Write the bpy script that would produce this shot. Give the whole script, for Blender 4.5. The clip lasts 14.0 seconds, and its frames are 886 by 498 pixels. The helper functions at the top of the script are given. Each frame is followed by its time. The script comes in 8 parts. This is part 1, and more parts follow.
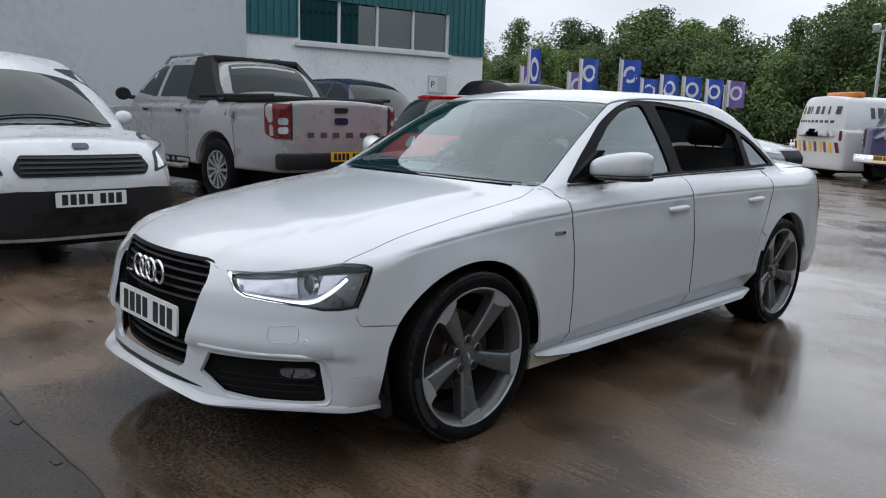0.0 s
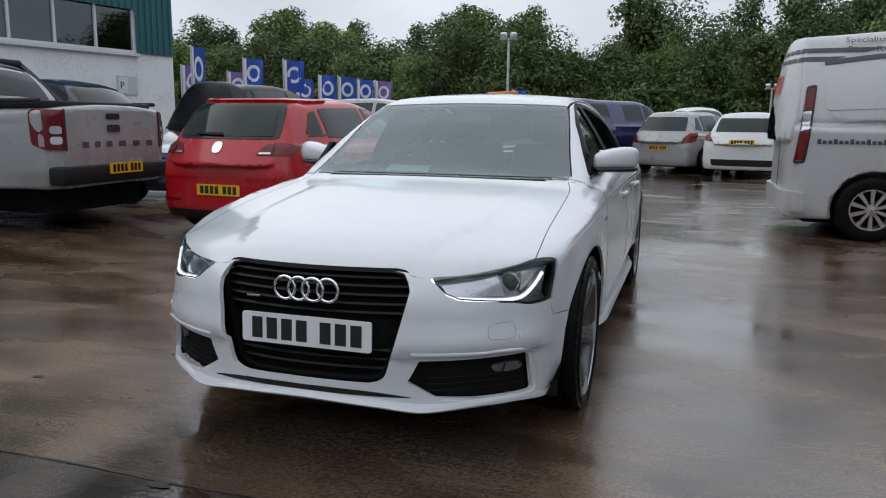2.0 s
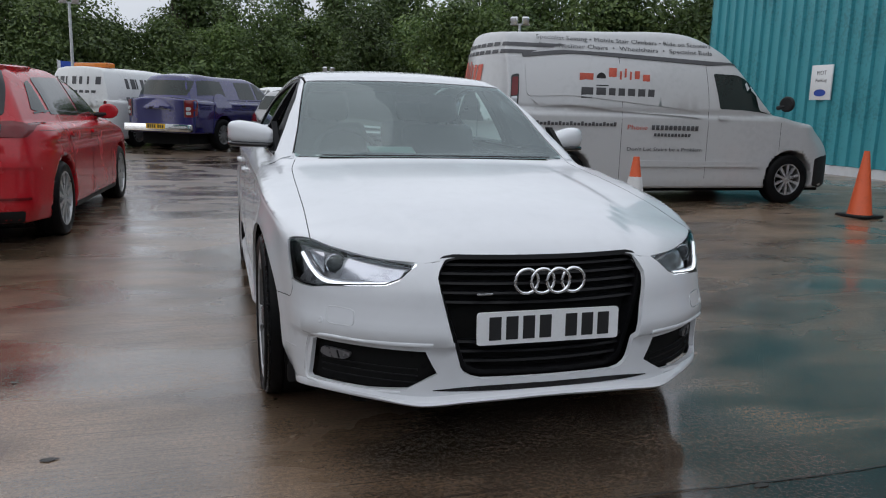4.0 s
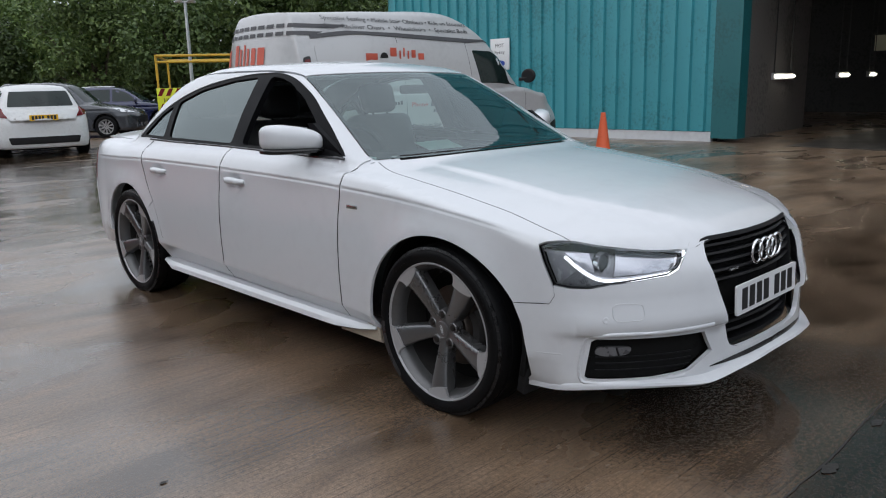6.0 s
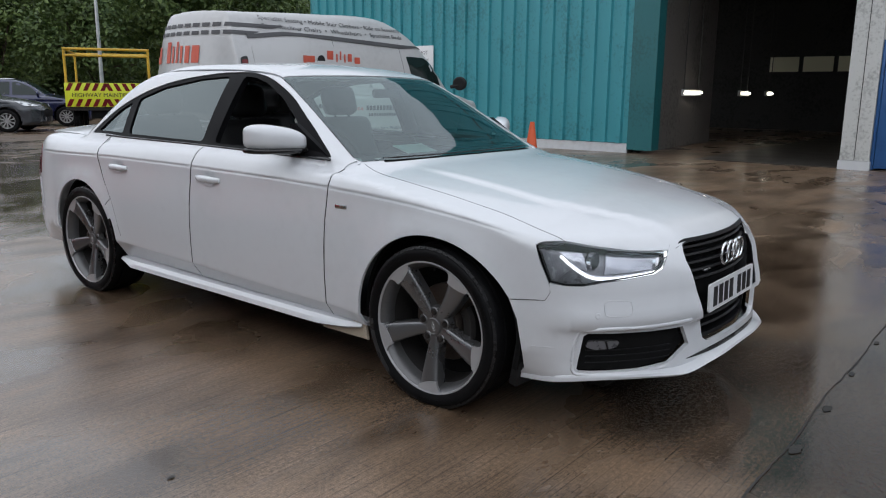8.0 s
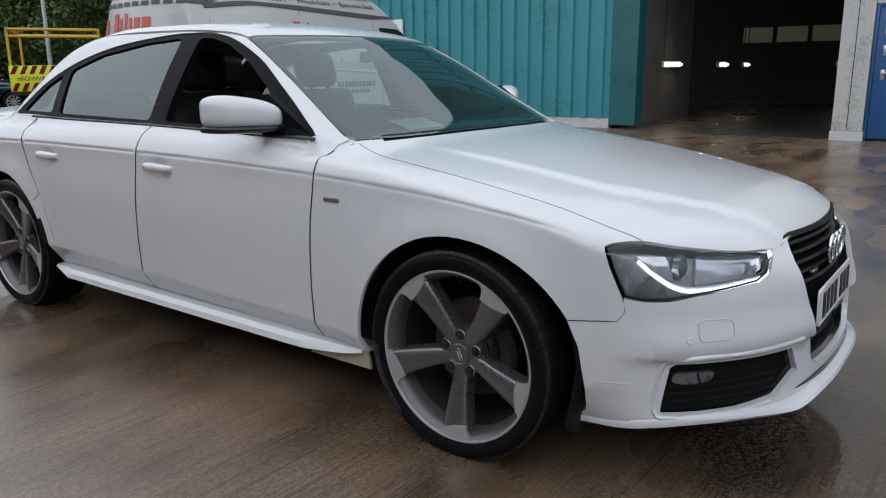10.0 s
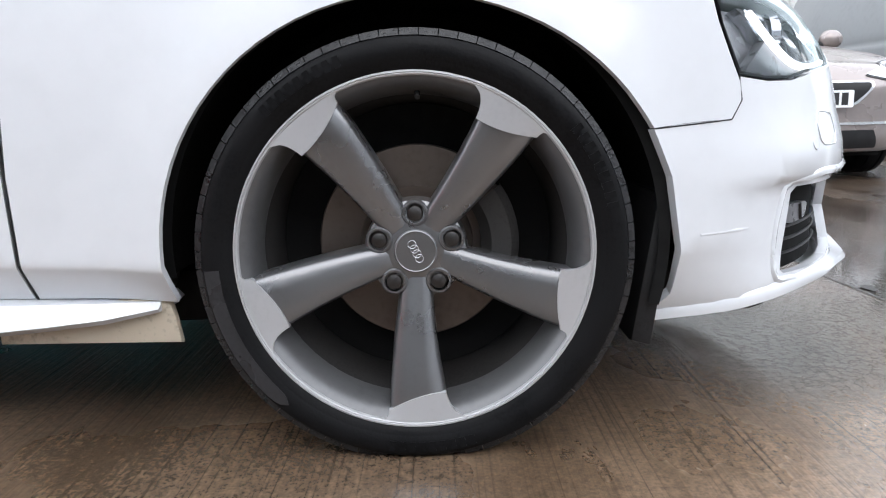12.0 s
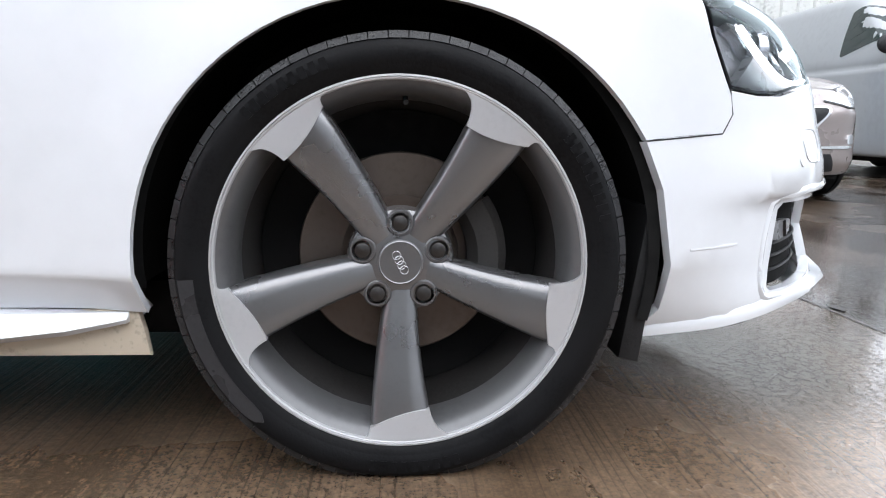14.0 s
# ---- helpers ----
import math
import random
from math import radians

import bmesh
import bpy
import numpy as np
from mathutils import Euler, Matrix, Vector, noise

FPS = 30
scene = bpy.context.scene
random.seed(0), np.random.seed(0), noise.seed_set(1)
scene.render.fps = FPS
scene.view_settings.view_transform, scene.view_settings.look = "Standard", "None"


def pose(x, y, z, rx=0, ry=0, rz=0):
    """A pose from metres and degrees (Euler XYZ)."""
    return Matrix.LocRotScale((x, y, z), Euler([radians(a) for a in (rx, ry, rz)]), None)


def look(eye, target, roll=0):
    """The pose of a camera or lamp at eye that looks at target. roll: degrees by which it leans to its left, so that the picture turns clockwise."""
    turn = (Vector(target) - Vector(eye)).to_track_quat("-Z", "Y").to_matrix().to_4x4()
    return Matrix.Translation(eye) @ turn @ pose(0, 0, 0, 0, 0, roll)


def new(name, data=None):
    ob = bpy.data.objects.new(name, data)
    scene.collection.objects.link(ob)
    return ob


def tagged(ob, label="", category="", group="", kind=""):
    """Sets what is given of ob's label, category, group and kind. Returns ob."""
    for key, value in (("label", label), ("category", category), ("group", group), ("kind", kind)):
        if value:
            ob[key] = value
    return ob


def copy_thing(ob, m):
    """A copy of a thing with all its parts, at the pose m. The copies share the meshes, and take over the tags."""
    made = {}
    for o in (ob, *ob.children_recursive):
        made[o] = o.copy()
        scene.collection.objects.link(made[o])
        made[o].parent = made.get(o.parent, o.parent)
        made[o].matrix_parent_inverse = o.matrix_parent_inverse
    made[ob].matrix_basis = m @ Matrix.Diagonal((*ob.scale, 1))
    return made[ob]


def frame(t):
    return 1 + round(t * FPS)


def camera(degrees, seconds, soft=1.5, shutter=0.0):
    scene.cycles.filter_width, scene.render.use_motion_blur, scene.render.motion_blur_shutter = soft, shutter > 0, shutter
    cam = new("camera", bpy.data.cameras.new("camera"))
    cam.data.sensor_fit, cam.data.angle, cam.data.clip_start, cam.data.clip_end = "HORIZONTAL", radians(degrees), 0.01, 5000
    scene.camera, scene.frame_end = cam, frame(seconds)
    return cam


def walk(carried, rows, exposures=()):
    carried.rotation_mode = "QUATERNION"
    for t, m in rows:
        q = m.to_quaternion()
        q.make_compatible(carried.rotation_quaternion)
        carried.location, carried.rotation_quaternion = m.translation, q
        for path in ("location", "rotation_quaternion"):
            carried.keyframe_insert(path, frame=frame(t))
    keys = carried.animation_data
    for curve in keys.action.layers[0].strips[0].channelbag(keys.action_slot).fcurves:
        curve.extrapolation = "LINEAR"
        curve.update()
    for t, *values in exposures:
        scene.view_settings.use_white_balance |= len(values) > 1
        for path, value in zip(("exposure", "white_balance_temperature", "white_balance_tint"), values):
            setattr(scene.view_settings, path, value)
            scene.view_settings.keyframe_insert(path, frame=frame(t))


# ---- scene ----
cam = camera(60.5, 14.0, 1.1)
PATH = [
    (0, (2.83, -2.048, 1.232), (1.415, -0.677, 0.887), 1.8),
    (0.5, (2.643, -2.398, 1.238), (1.4, -0.868, 0.906), 4.1),
    (1, (2.273, -2.684, 1.219), (1.213, -1.02, 0.891), 3.7),
    (1.5, (1.827, -3.02, 1.229), (0.948, -1.254, 0.9), 2.6),
    (2, (1.312, -3.26, 1.219), (0.695, -1.386, 0.891), 0.5),
    (2.5, (0.709, -3.332, 1.223), (0.39, -1.39, 0.871), 0.7),
    (3, (0.107, -3.385, 1.209), (0.065, -1.42, 0.839), -0.4),
    (3.5, (-0.462, -3.294, 1.174), (-0.222, -1.348, 0.779), -0.8),
    (4, (-1.062, -3.172, 1.181), (-0.495, -1.288, 0.821), 1.6),
    (4.2, (-1.293, -3.104, 1.213), (-0.625, -1.255, 0.847), 0.8),
    (6.5, (-3.007, -1.903, 1.251), (-1.562, -0.585, 0.833), -0.7),
    (7, (-3.098, -1.889, 1.256), (-1.613, -0.616, 0.837), 0.2),
    (7.5, (-3.124, -1.886, 1.253), (-1.611, -0.644, 0.846), 0.6),
    (10, (-2.662, -1.277, 1.174), (-1.097, -0.118, 0.719), -0.5),
    (10.5, (-2.375, -0.806, 0.973), (-0.600, 0.018, 0.565), 0.0),
    (11, (-2.189, -0.361, 0.723), (-0.252, -0.157, 0.269), -0.3),
    (11.5, (-2.055, -0.112, 0.599), (-0.113, -0.109, 0.130), -1.3),
    (12, (-2.014, -0.04, 0.541), (-0.05, -0.044, 0.176), -1.2),
    (12.5, (-1.984, -0.002, 0.522), (-0.015, -0.074, 0.191), -0.5),
    (13, (-1.971, 0.008, 0.535), (-0.006, -0.105, 0.187), -0.0),
    (13.5, (-1.971, 0.004, 0.523), (-0.002, -0.111, 0.201), -0.0),
    (14, (-1.974, 0.0, 0.526), (-0.005, -0.112, 0.204), 0.2),
]
EXPOSURES = [(0, 0.05), (1.0, -0.05), (2.0, -0.17), (3.5, -0.22), (4.2, -0.16), (6.5, 0.05), (7.5, 0.04), (10.2, 0.02), (10.6, 0.15), (11.1, 0.58), (11.5, 1.12), (12.0, 1.44), (14.0, 1.58)]
walk(cam, [(t, look(eye, target, roll)) for t, eye, target, roll in PATH], EXPOSURES)

# ---- world, light ----
world = bpy.data.worlds.new("overcast_sky")
scene.world = world
world.use_nodes = True
wt = world.node_tree
bgn = wt.nodes["Background"]
sky = wt.nodes.new("ShaderNodeTexSky")
sky.sky_type = "NISHITA"
sky.sun_disc = False
sky.sun_elevation, sky.sun_rotation = radians(35), radians(270)
sky.air_density, sky.dust_density = 1.0, 3.0
# a closed cloud deck: pale grey, with soft darker and lighter banks
tcw = wt.nodes.new("ShaderNodeTexCoord")
cln = wt.nodes.new("ShaderNodeTexNoise")
cln.inputs["Scale"].default_value, cln.inputs["Detail"].default_value = 2.2, 5.0
cmap = wt.nodes.new("ShaderNodeMapping")
cmap.inputs["Scale"].default_value = (1, 1, 2.6)
clr = wt.nodes.new("ShaderNodeValToRGB")
clr.color_ramp.elements[0].position, clr.color_ramp.elements[0].color = 0.3, (8.6, 9.2, 10.3, 1)
clr.color_ramp.elements[1].position, clr.color_ramp.elements[1].color = 0.72, (12.8, 13.5, 14.7, 1)
mxw = wt.nodes.new("ShaderNodeMixRGB")
mxw.inputs[0].default_value = 0.88
wt.links.new(tcw.outputs["Generated"], cmap.inputs["Vector"])
wt.links.new(cmap.outputs["Vector"], cln.inputs["Vector"])
wt.links.new(cln.outputs["Fac"], clr.inputs[0])
wt.links.new(sky.outputs[0], mxw.inputs[1])
wt.links.new(clr.outputs[0], mxw.inputs[2])
# an overcast sky is dimmer towards the horizon
szw, grw, muw = (wt.nodes.new("ShaderNode" + k) for k in ("SeparateXYZ", "MapRange", "VectorMath"))
grw.inputs["From Min"].default_value, grw.inputs["From Max"].default_value = 0.05, 0.40
grw.inputs["To Min"].default_value, grw.inputs["To Max"].default_value = 0.80, 1.05
muw.operation = "SCALE"
wt.links.new(tcw.outputs["Generated"], szw.inputs[0])
wt.links.new(szw.outputs["Z"], grw.inputs["Value"])
wt.links.new(mxw.outputs[0], muw.inputs[0])
wt.links.new(grw.outputs[0], muw.inputs["Scale"])
wt.links.new(muw.outputs[0], bgn.inputs[0])
bgn.inputs[1].default_value = 0.095
sun_data = bpy.data.lights.new("sun", "SUN")
sun_data.energy, sun_data.angle, sun_data.color = 0.95, radians(140), (0.98, 0.98, 0.99)
sun = new("sun", sun_data)
sun.matrix_world = look((-13, 0, 9), (0, 0, 0))


# ---- materials ----
def material(name, col, rough=0.5, metal=0.0, var=0.12, scale=3.0, bump=0.0, bscale=80.0, coat=0.0, spec=None, col2=None, rvar=0.06):
    """A principled surface whose colour and gloss wander at two scales."""
    m = bpy.data.materials.new(name)
    m.use_nodes = True
    nt = m.node_tree
    b = nt.nodes["Principled BSDF"]
    tc = nt.nodes.new("ShaderNodeTexCoord")
    n1, n2 = nt.nodes.new("ShaderNodeTexNoise"), nt.nodes.new("ShaderNodeTexNoise")
    n1.inputs["Scale"].default_value, n2.inputs["Scale"].default_value = scale, scale * 14
    n1.inputs["Detail"].default_value, n2.inputs["Detail"].default_value = 5, 4
    add = nt.nodes.new("ShaderNodeMath")
    add.operation = "ADD"
    rp = nt.nodes.new("ShaderNodeValToRGB")
    lo = [c * (1 - var) for c in col] if col2 is None else list(col2)
    rp.color_ramp.elements[0].position, rp.color_ramp.elements[0].color = 0.72, (*lo, 1)
    rp.color_ramp.elements[1].position, rp.color_ramp.elements[1].color = 1.25 - 0.2, (*[min(1, c * (1 + 0.5 * var)) for c in col], 1)
    nt.links.new(tc.outputs["Object"], n1.inputs["Vector"])
    nt.links.new(tc.outputs["Object"], n2.inputs["Vector"])
    nt.links.new(n1.outputs["Fac"], add.inputs[0])
    nt.links.new(n2.outputs["Fac"], add.inputs[1])
    nt.links.new(add.outputs[0], rp.inputs[0])
    nt.links.new(rp.outputs[0], b.inputs["Base Color"])
    mr = nt.nodes.new("ShaderNodeMapRange")
    mr.inputs["From Min"].default_value, mr.inputs["From Max"].default_value = 0.3, 0.7
    mr.inputs["To Min"].default_value, mr.inputs["To Max"].default_value = max(0.0, rough - rvar), min(1.0, rough + rvar)
    nt.links.new(n1.outputs["Fac"], mr.inputs["Value"])
    nt.links.new(mr.outputs[0], b.inputs["Roughness"])
    b.inputs["Metallic"].default_value = metal
    b.inputs["Coat Weight"].default_value = coat
    b.inputs["Coat Roughness"].default_value = 0.04
    if spec is not None:
        b.inputs["Specular IOR Level"].default_value = spec
    if bump:
        n3 = nt.nodes.new("ShaderNodeTexNoise")
        n3.inputs["Scale"].default_value, n3.inputs["Detail"].default_value = bscale, 4
        bp = nt.nodes.new("ShaderNodeBump")
        bp.inputs["Strength"].default_value, bp.inputs["Distance"].default_value = bump, 0.004
        nt.links.new(tc.outputs["Object"], n3.inputs["Vector"])
        nt.links.new(n3.outputs["Fac"], bp.inputs["Height"])
        nt.links.new(bp.outputs[0], b.inputs["Normal"])
    return m


def glass(name, tint=(0.75, 0.86, 0.82), rough=0.0, clear=0.8, ior=1.75):
    """A thin pane: it lets light through with a tint and mirrors by Fresnel."""
    m = bpy.data.materials.new(name)
    m.use_nodes = True
    nt = m.node_tree
    nt.nodes.remove(nt.nodes["Principled BSDF"])
    out = nt.nodes["Material Output"]
    tr, gl, mx, fr = (nt.nodes.new("ShaderNode" + k) for k in ("BsdfTransparent", "BsdfGlossy", "MixShader", "Fresnel"))
    tr.inputs[0].default_value = (*[c * clear for c in tint], 1)
    gl.inputs["Roughness"].default_value = 0.02 + rough
    gl.inputs[0].default_value = (0.84, 0.95, 0.96, 1)
    fr.inputs[0].default_value = ior
    nt.links.new(fr.outputs[0], mx.inputs[0])
    nt.links.new(tr.outputs[0], mx.inputs[1])
    nt.links.new(gl.outputs[0], mx.inputs[2])
    nt.links.new(mx.outputs[0], out.inputs[0])
    return m


def lamp_material(name, col, strength):
    m = bpy.data.materials.new(name)
    m.use_nodes = True
    b = m.node_tree.nodes["Principled BSDF"]
    b.inputs["Base Color"].default_value = (*col, 1)
    b.inputs["Emission Color"].default_value = (*col, 1)
    b.inputs["Emission Strength"].default_value = strength
    return m


WHITE = material("white_car_paint", (0.65, 0.665, 0.69), 0.22, var=0.02, scale=1.2, coat=0.6, rvar=0.04)
BLACKGLOSS = material("gloss_black_plastic", (0.012, 0.012, 0.013), 0.16, var=0.3, scale=9)
BLACK = material("matt_black_plastic", (0.014, 0.014, 0.015), 0.55, var=0.3, scale=12, bump=0.15, bscale=300, spec=0.25)
FRAMEBLACK = material("black_window_trim", (0.006, 0.006, 0.007), 0.45, var=0.2, scale=9, spec=0.06)
SEAL = material("black_rubber_seal", (0.012, 0.012, 0.012), 0.6, var=0.2)
DARKVOID = material("black_underbody", (0.010, 0.010, 0.010), 0.9, var=0.3, spec=0.1)
CHROME = material("chrome", (0.86, 0.87, 0.88), 0.08, 1.0, var=0.05)
SATIN = material("satin_chrome", (0.55, 0.56, 0.57), 0.28, 1.0, var=0.1)
TYRE = material("wet_black_tyre_rubber", (0.006, 0.006, 0.0065), 0.46, var=0.4, scale=14, bump=0.1, bscale=220, rvar=0.16, spec=0.09)
TREADWET = material("wet_tyre_shoulder", (0.012, 0.012, 0.013), 0.30, var=0.5, scale=30, bump=0.4, bscale=160, rvar=0.25, spec=0.35)
TYREPANEL = material("smooth_wet_sidewall_panel", (0.022, 0.022, 0.024), 0.32, var=0.25, scale=9, bump=0.1, bscale=200, rvar=0.1, spec=0.45)
GRILLEBLACK = material("satin_black_grille", (0.007, 0.007, 0.008), 0.40, var=0.3, scale=9, spec=0.18)
LAMPTRIM = material("lamp_trim_grey", (0.16, 0.16, 0.17), 0.3, 0.4, var=0.3, scale=40)
LAMPGREY = material("lamp_housing_grey", (0.36, 0.365, 0.385), 0.25, 0.25, var=0.2, scale=30)
CHROMEDARK = material("smoked_lamp_glass", (0.05, 0.055, 0.06), 0.08, 0.2, var=0.1)
BOLTCAP = material("brown_black_bolt_cap", (0.014, 0.012, 0.011), 0.35, var=0.3, scale=40)
RIMGREY = material("grey_painted_alloy", (0.19, 0.19, 0.195), 0.29, 0.75, var=0.05, scale=8)
RIMCUT = material("machined_alloy", (0.46, 0.46, 0.47), 0.36, 0.4, var=0.04, scale=8)
# barrel colour is lowered to stand in for shade inside the rim
BARREL = material("shade_darkened_alloy_barrel", (0.12, 0.12, 0.122), 0.34, 0.5, var=0.10, scale=5)
DISC = material("brake_disc_steel", (0.13, 0.105, 0.09), 0.42, 0.7, var=0.14, scale=6)
IRON = material("dark_iron_and_shaded_barrel", (0.03, 0.028, 0.027), 0.7, 0.3, var=0.3, scale=15)
PLATEW = material("white_number_plate", (0.76, 0.77, 0.78), 0.35, var=0.04, scale=10)
PLATEY = material("yellow_number_plate", (0.80, 0.47, 0.015), 0.35, var=0.05, scale=10)
INK = material("black_print", (0.012, 0.012, 0.013), 0.5, var=0.2)
CABIN = material("black_cabin_trim", (0.022, 0.022, 0.024), 0.65, var=0.3, scale=10, bump=0.2, bscale=250)
SEATCLOTH = material("black_seat_leather", (0.03, 0.03, 0.032), 0.5, var=0.3, scale=12, bump=0.2, bscale=120)
HEADLINER = material("grey_headlining", (0.25, 0.25, 0.25), 0.9, var=0.1)
SCREEN = glass("green_tinted_windscreen", (0.66, 0.92, 0.86), clear=0.80, ior=2.08)
PANE = glass("tinted_side_glass", (0.70, 0.92, 0.86), clear=0.66, ior=2.6)
PRIVACY = glass("dark_privacy_glass", (0.55, 0.6, 0.6), clear=0.30, ior=1.95)
LENS = glass("clear_lamp_lens", (0.97, 0.98, 1.0), clear=0.97, ior=1.5)
LAMPBLACK = material("lamp_housing_black", (0.009, 0.009, 0.010), 0.32, var=0.2, spec=0.25)
LAMPSILVER = material("lamp_reflector", (0.55, 0.55, 0.58), 0.16, 0.9, var=0.25, scale=14)
DRL = lamp_material("daytime_light", (0.93, 0.96, 1.0), 1.5)
PAPER = material("paper", (0.72, 0.78, 0.77), 0.7, var=0.04)
REDLENS = material("red_lamp_lens", (0.13, 0.005, 0.007), 0.16, var=0.15, scale=25)
CLEARLENS = material("silver_lamp_lens", (0.62, 0.64, 0.66), 0.12, 0.6, var=0.2, scale=30)
RUSTLIP = material("dirty_sill_plastic", (0.42, 0.36, 0.28), 0.6, var=0.3, scale=9)
TINT = material("dark_tinted_window_glass", (0.010, 0.018, 0.017), 0.04, var=0.3, scale=2, spec=0.42)
SILVERWHITE = material("silver_white_van_paint", (0.66, 0.675, 0.69), 0.28, 0.1, var=0.04, coat=0.5)
SILVER = material("silver_car_paint", (0.34, 0.34, 0.345), 0.3, 0.15, var=0.05, coat=0.5)
RED = material("red_car_paint", (0.44, 0.008, 0.016), 0.25, var=0.08, coat=0.35)
BEIGE = material("champagne_metallic_paint", (0.25, 0.215, 0.205), 0.28, 0.4, var=0.06, coat=0.6)
BLACKCAR = material("black_car_paint", (0.006, 0.006, 0.007), 0.3, 0.0, var=0.1, coat=0.0, spec=0.25)
NAVY = material("dark_blue_metallic_paint", (0.012, 0.016, 0.06), 0.2, 0.2, var=0.1, coat=0.8)
PURPLE = material("royal_blue_metallic_paint", (0.014, 0.013, 0.095), 0.22, 0.2, var=0.1, coat=0.8)
DGREY = material("dark_grey_metallic_paint", (0.05, 0.055, 0.065), 0.25, 0.3, var=0.1, coat=0.7)
VANSILVER = material("silver_van_paint", (0.47, 0.475, 0.48), 0.34, 0.12, var=0.05, scale=1.0, coat=0.35)
GREYVAN = material("grey_van_paint", (0.25, 0.26, 0.27), 0.34, 0.12, var=0.05, scale=1.0, coat=0.35)
WHITE2 = material("white_van_paint", (0.66, 0.67, 0.67), 0.35, var=0.08, scale=1.5)
ALLOY = material("silver_alloy", (0.5, 0.5, 0.51), 0.32, 0.8, var=0.1, scale=12)
REDINK = material("red_vinyl_lettering", (0.55, 0.10, 0.06), 0.5, var=0.1)
GREYINK = material("dark_grey_vinyl_lettering", (0.06, 0.06, 0.065), 0.5, var=0.15)


# ---- mesh helpers ----
def link(name, me, parent=None, label="", mat=None):
    if mat is not None and not me.materials:
        me.materials.append(mat)
    ob = new(name, me)
    if parent is not None:
        ob.parent = parent
    if label:
        ob["label"] = label
    return ob


def thing(name, label, category, m=None, group="", kind=""):
    """An empty at the base of a thing."""
    ob = tagged(new(name), label, category, group, kind)
    ob.empty_display_size = 0.1
    if m is not None:
        ob.matrix_world = m
    return ob


def part(name, bm, mat, parent, label="", smooth=35):
    me = bpy.data.meshes.new(name)
    bmesh.ops.recalc_face_normals(bm, faces=bm.faces)
    bm.to_mesh(me)
    bm.free()
    if smooth:
        for p in me.polygons:
            p.use_smooth = True
        me.set_sharp_from_angle(angle=radians(smooth))
    return link(name, me, parent, label, mat)


def add_box(bm, x0, y0, z0, x1, y1, z1, bev=0.0, m=None):
    """A box with bevelled edges."""
    r = bmesh.ops.create_cube(bm, size=1)
    vs = r["verts"]
    for v in vs:
        v.co = Vector(((x0 + x1) / 2 + v.co.x * (x1 - x0), (y0 + y1) / 2 + v.co.y * (y1 - y0), (z0 + z1) / 2 + v.co.z * (z1 - z0)))
    if bev:
        es = list({e for v in vs for e in v.link_edges})
        r = bmesh.ops.bevel(bm, geom=es, offset=bev, segments=2, affect="EDGES", profile=0.5)
        vs = list({v for f in r["faces"] for v in f.verts} | {v for v in vs if v.is_valid})
    if m is not None:
        bmesh.ops.transform(bm, matrix=m, verts=[v for v in vs if v.is_valid])
    return bm


def boxpart(name, x0, y0, z0, x1, y1, z1, mat, parent, label="", bev=0.004):
    return part(name, add_box(bmesh.new(), x0, y0, z0, x1, y1, z1, bev), mat, parent, label)


def lathe(bm, prof, axis="X", n=64, m=None, a0=0.0, a1=2 * math.pi):
    """Turns a profile of (along the axis, radius) about an axis."""
    full = abs(a1 - a0 - 2 * math.pi) < 1e-6
    rings = []
    for i in range(n if full else n + 1):
        a = a0 + (a1 - a0) * i / n
        ring = []
        for h, r in prof:
            c, s = math.cos(a) * r, math.sin(a) * r
            co = Vector((h, c, s)) if axis == "X" else (Vector((c, h, s)) if axis == "Y" else Vector((c, s, h)))
            ring.append(bm.verts.new(m @ co if m is not None else co))
        rings.append(ring)
    for i in range(n):
        a, b = rings[i], rings[(i + 1) % len(rings)]
        for j in range(len(prof) - 1):
            if (a[j].co - a[j + 1].co).length + (b[j].co - b[j + 1].co).length > 1e-7:
                bm.faces.new((a[j], a[j + 1], b[j + 1], b[j]))
    return bm


def tube(bm, pts, r, n=8, closed=False):
    """A round bar along points."""
    pts = [Vector(p) for p in pts]
    rings = []
    k = len(pts)
    for i, p in enumerate(pts):
        d = (pts[(i + 1) % k] - pts[i - 1]) if closed else (pts[min(i + 1, k - 1)] - pts[max(i - 1, 0)])
        q = d.to_track_quat("Z", "Y")
        rings.append([bm.verts.new(p + q @ Vector((r * math.cos(2 * math.pi * j / n), r * math.sin(2 * math.pi * j / n), 0))) for j in range(n)])
    for i in range(k if closed else k - 1):
        a, b = rings[i], rings[(i + 1) % k]
        for j in range(n):
            bm.faces.new((a[j], a[(j + 1) % n], b[(j + 1) % n], b[j]))
    if not closed:
        bm.faces.new(rings[0][::-1])
        bm.faces.new(rings[-1])
    return bm


def prism(bm, pts, lo, hi, axis="X", bev=0.0):
    """Extrudes a 2D outline along an axis. X: pts are (y, z); Y: (x, z); Z: (x, y)."""
    def at(a, b, h):
        return Vector((h, a, b)) if axis == "X" else (Vector((a, h, b)) if axis == "Y" else Vector((a, b, h)))
    lo_v, hi_v = [bm.verts.new(at(a, b, lo)) for a, b in pts], [bm.verts.new(at(a, b, hi)) for a, b in pts]
    fs = [bm.faces.new(lo_v), bm.faces.new(hi_v[::-1])]
    k = len(pts)
    for i in range(k):
        fs.append(bm.faces.new((lo_v[i], hi_v[i], hi_v[(i + 1) % k], lo_v[(i + 1) % k])))
    if bev:
        bmesh.ops.recalc_face_normals(bm, faces=fs)
        es = [e for e in {e for f in fs[:2] for e in f.edges}]
        bmesh.ops.bevel(bm, geom=es, offset=bev, segments=2, affect="EDGES", profile=0.5)
    return bm


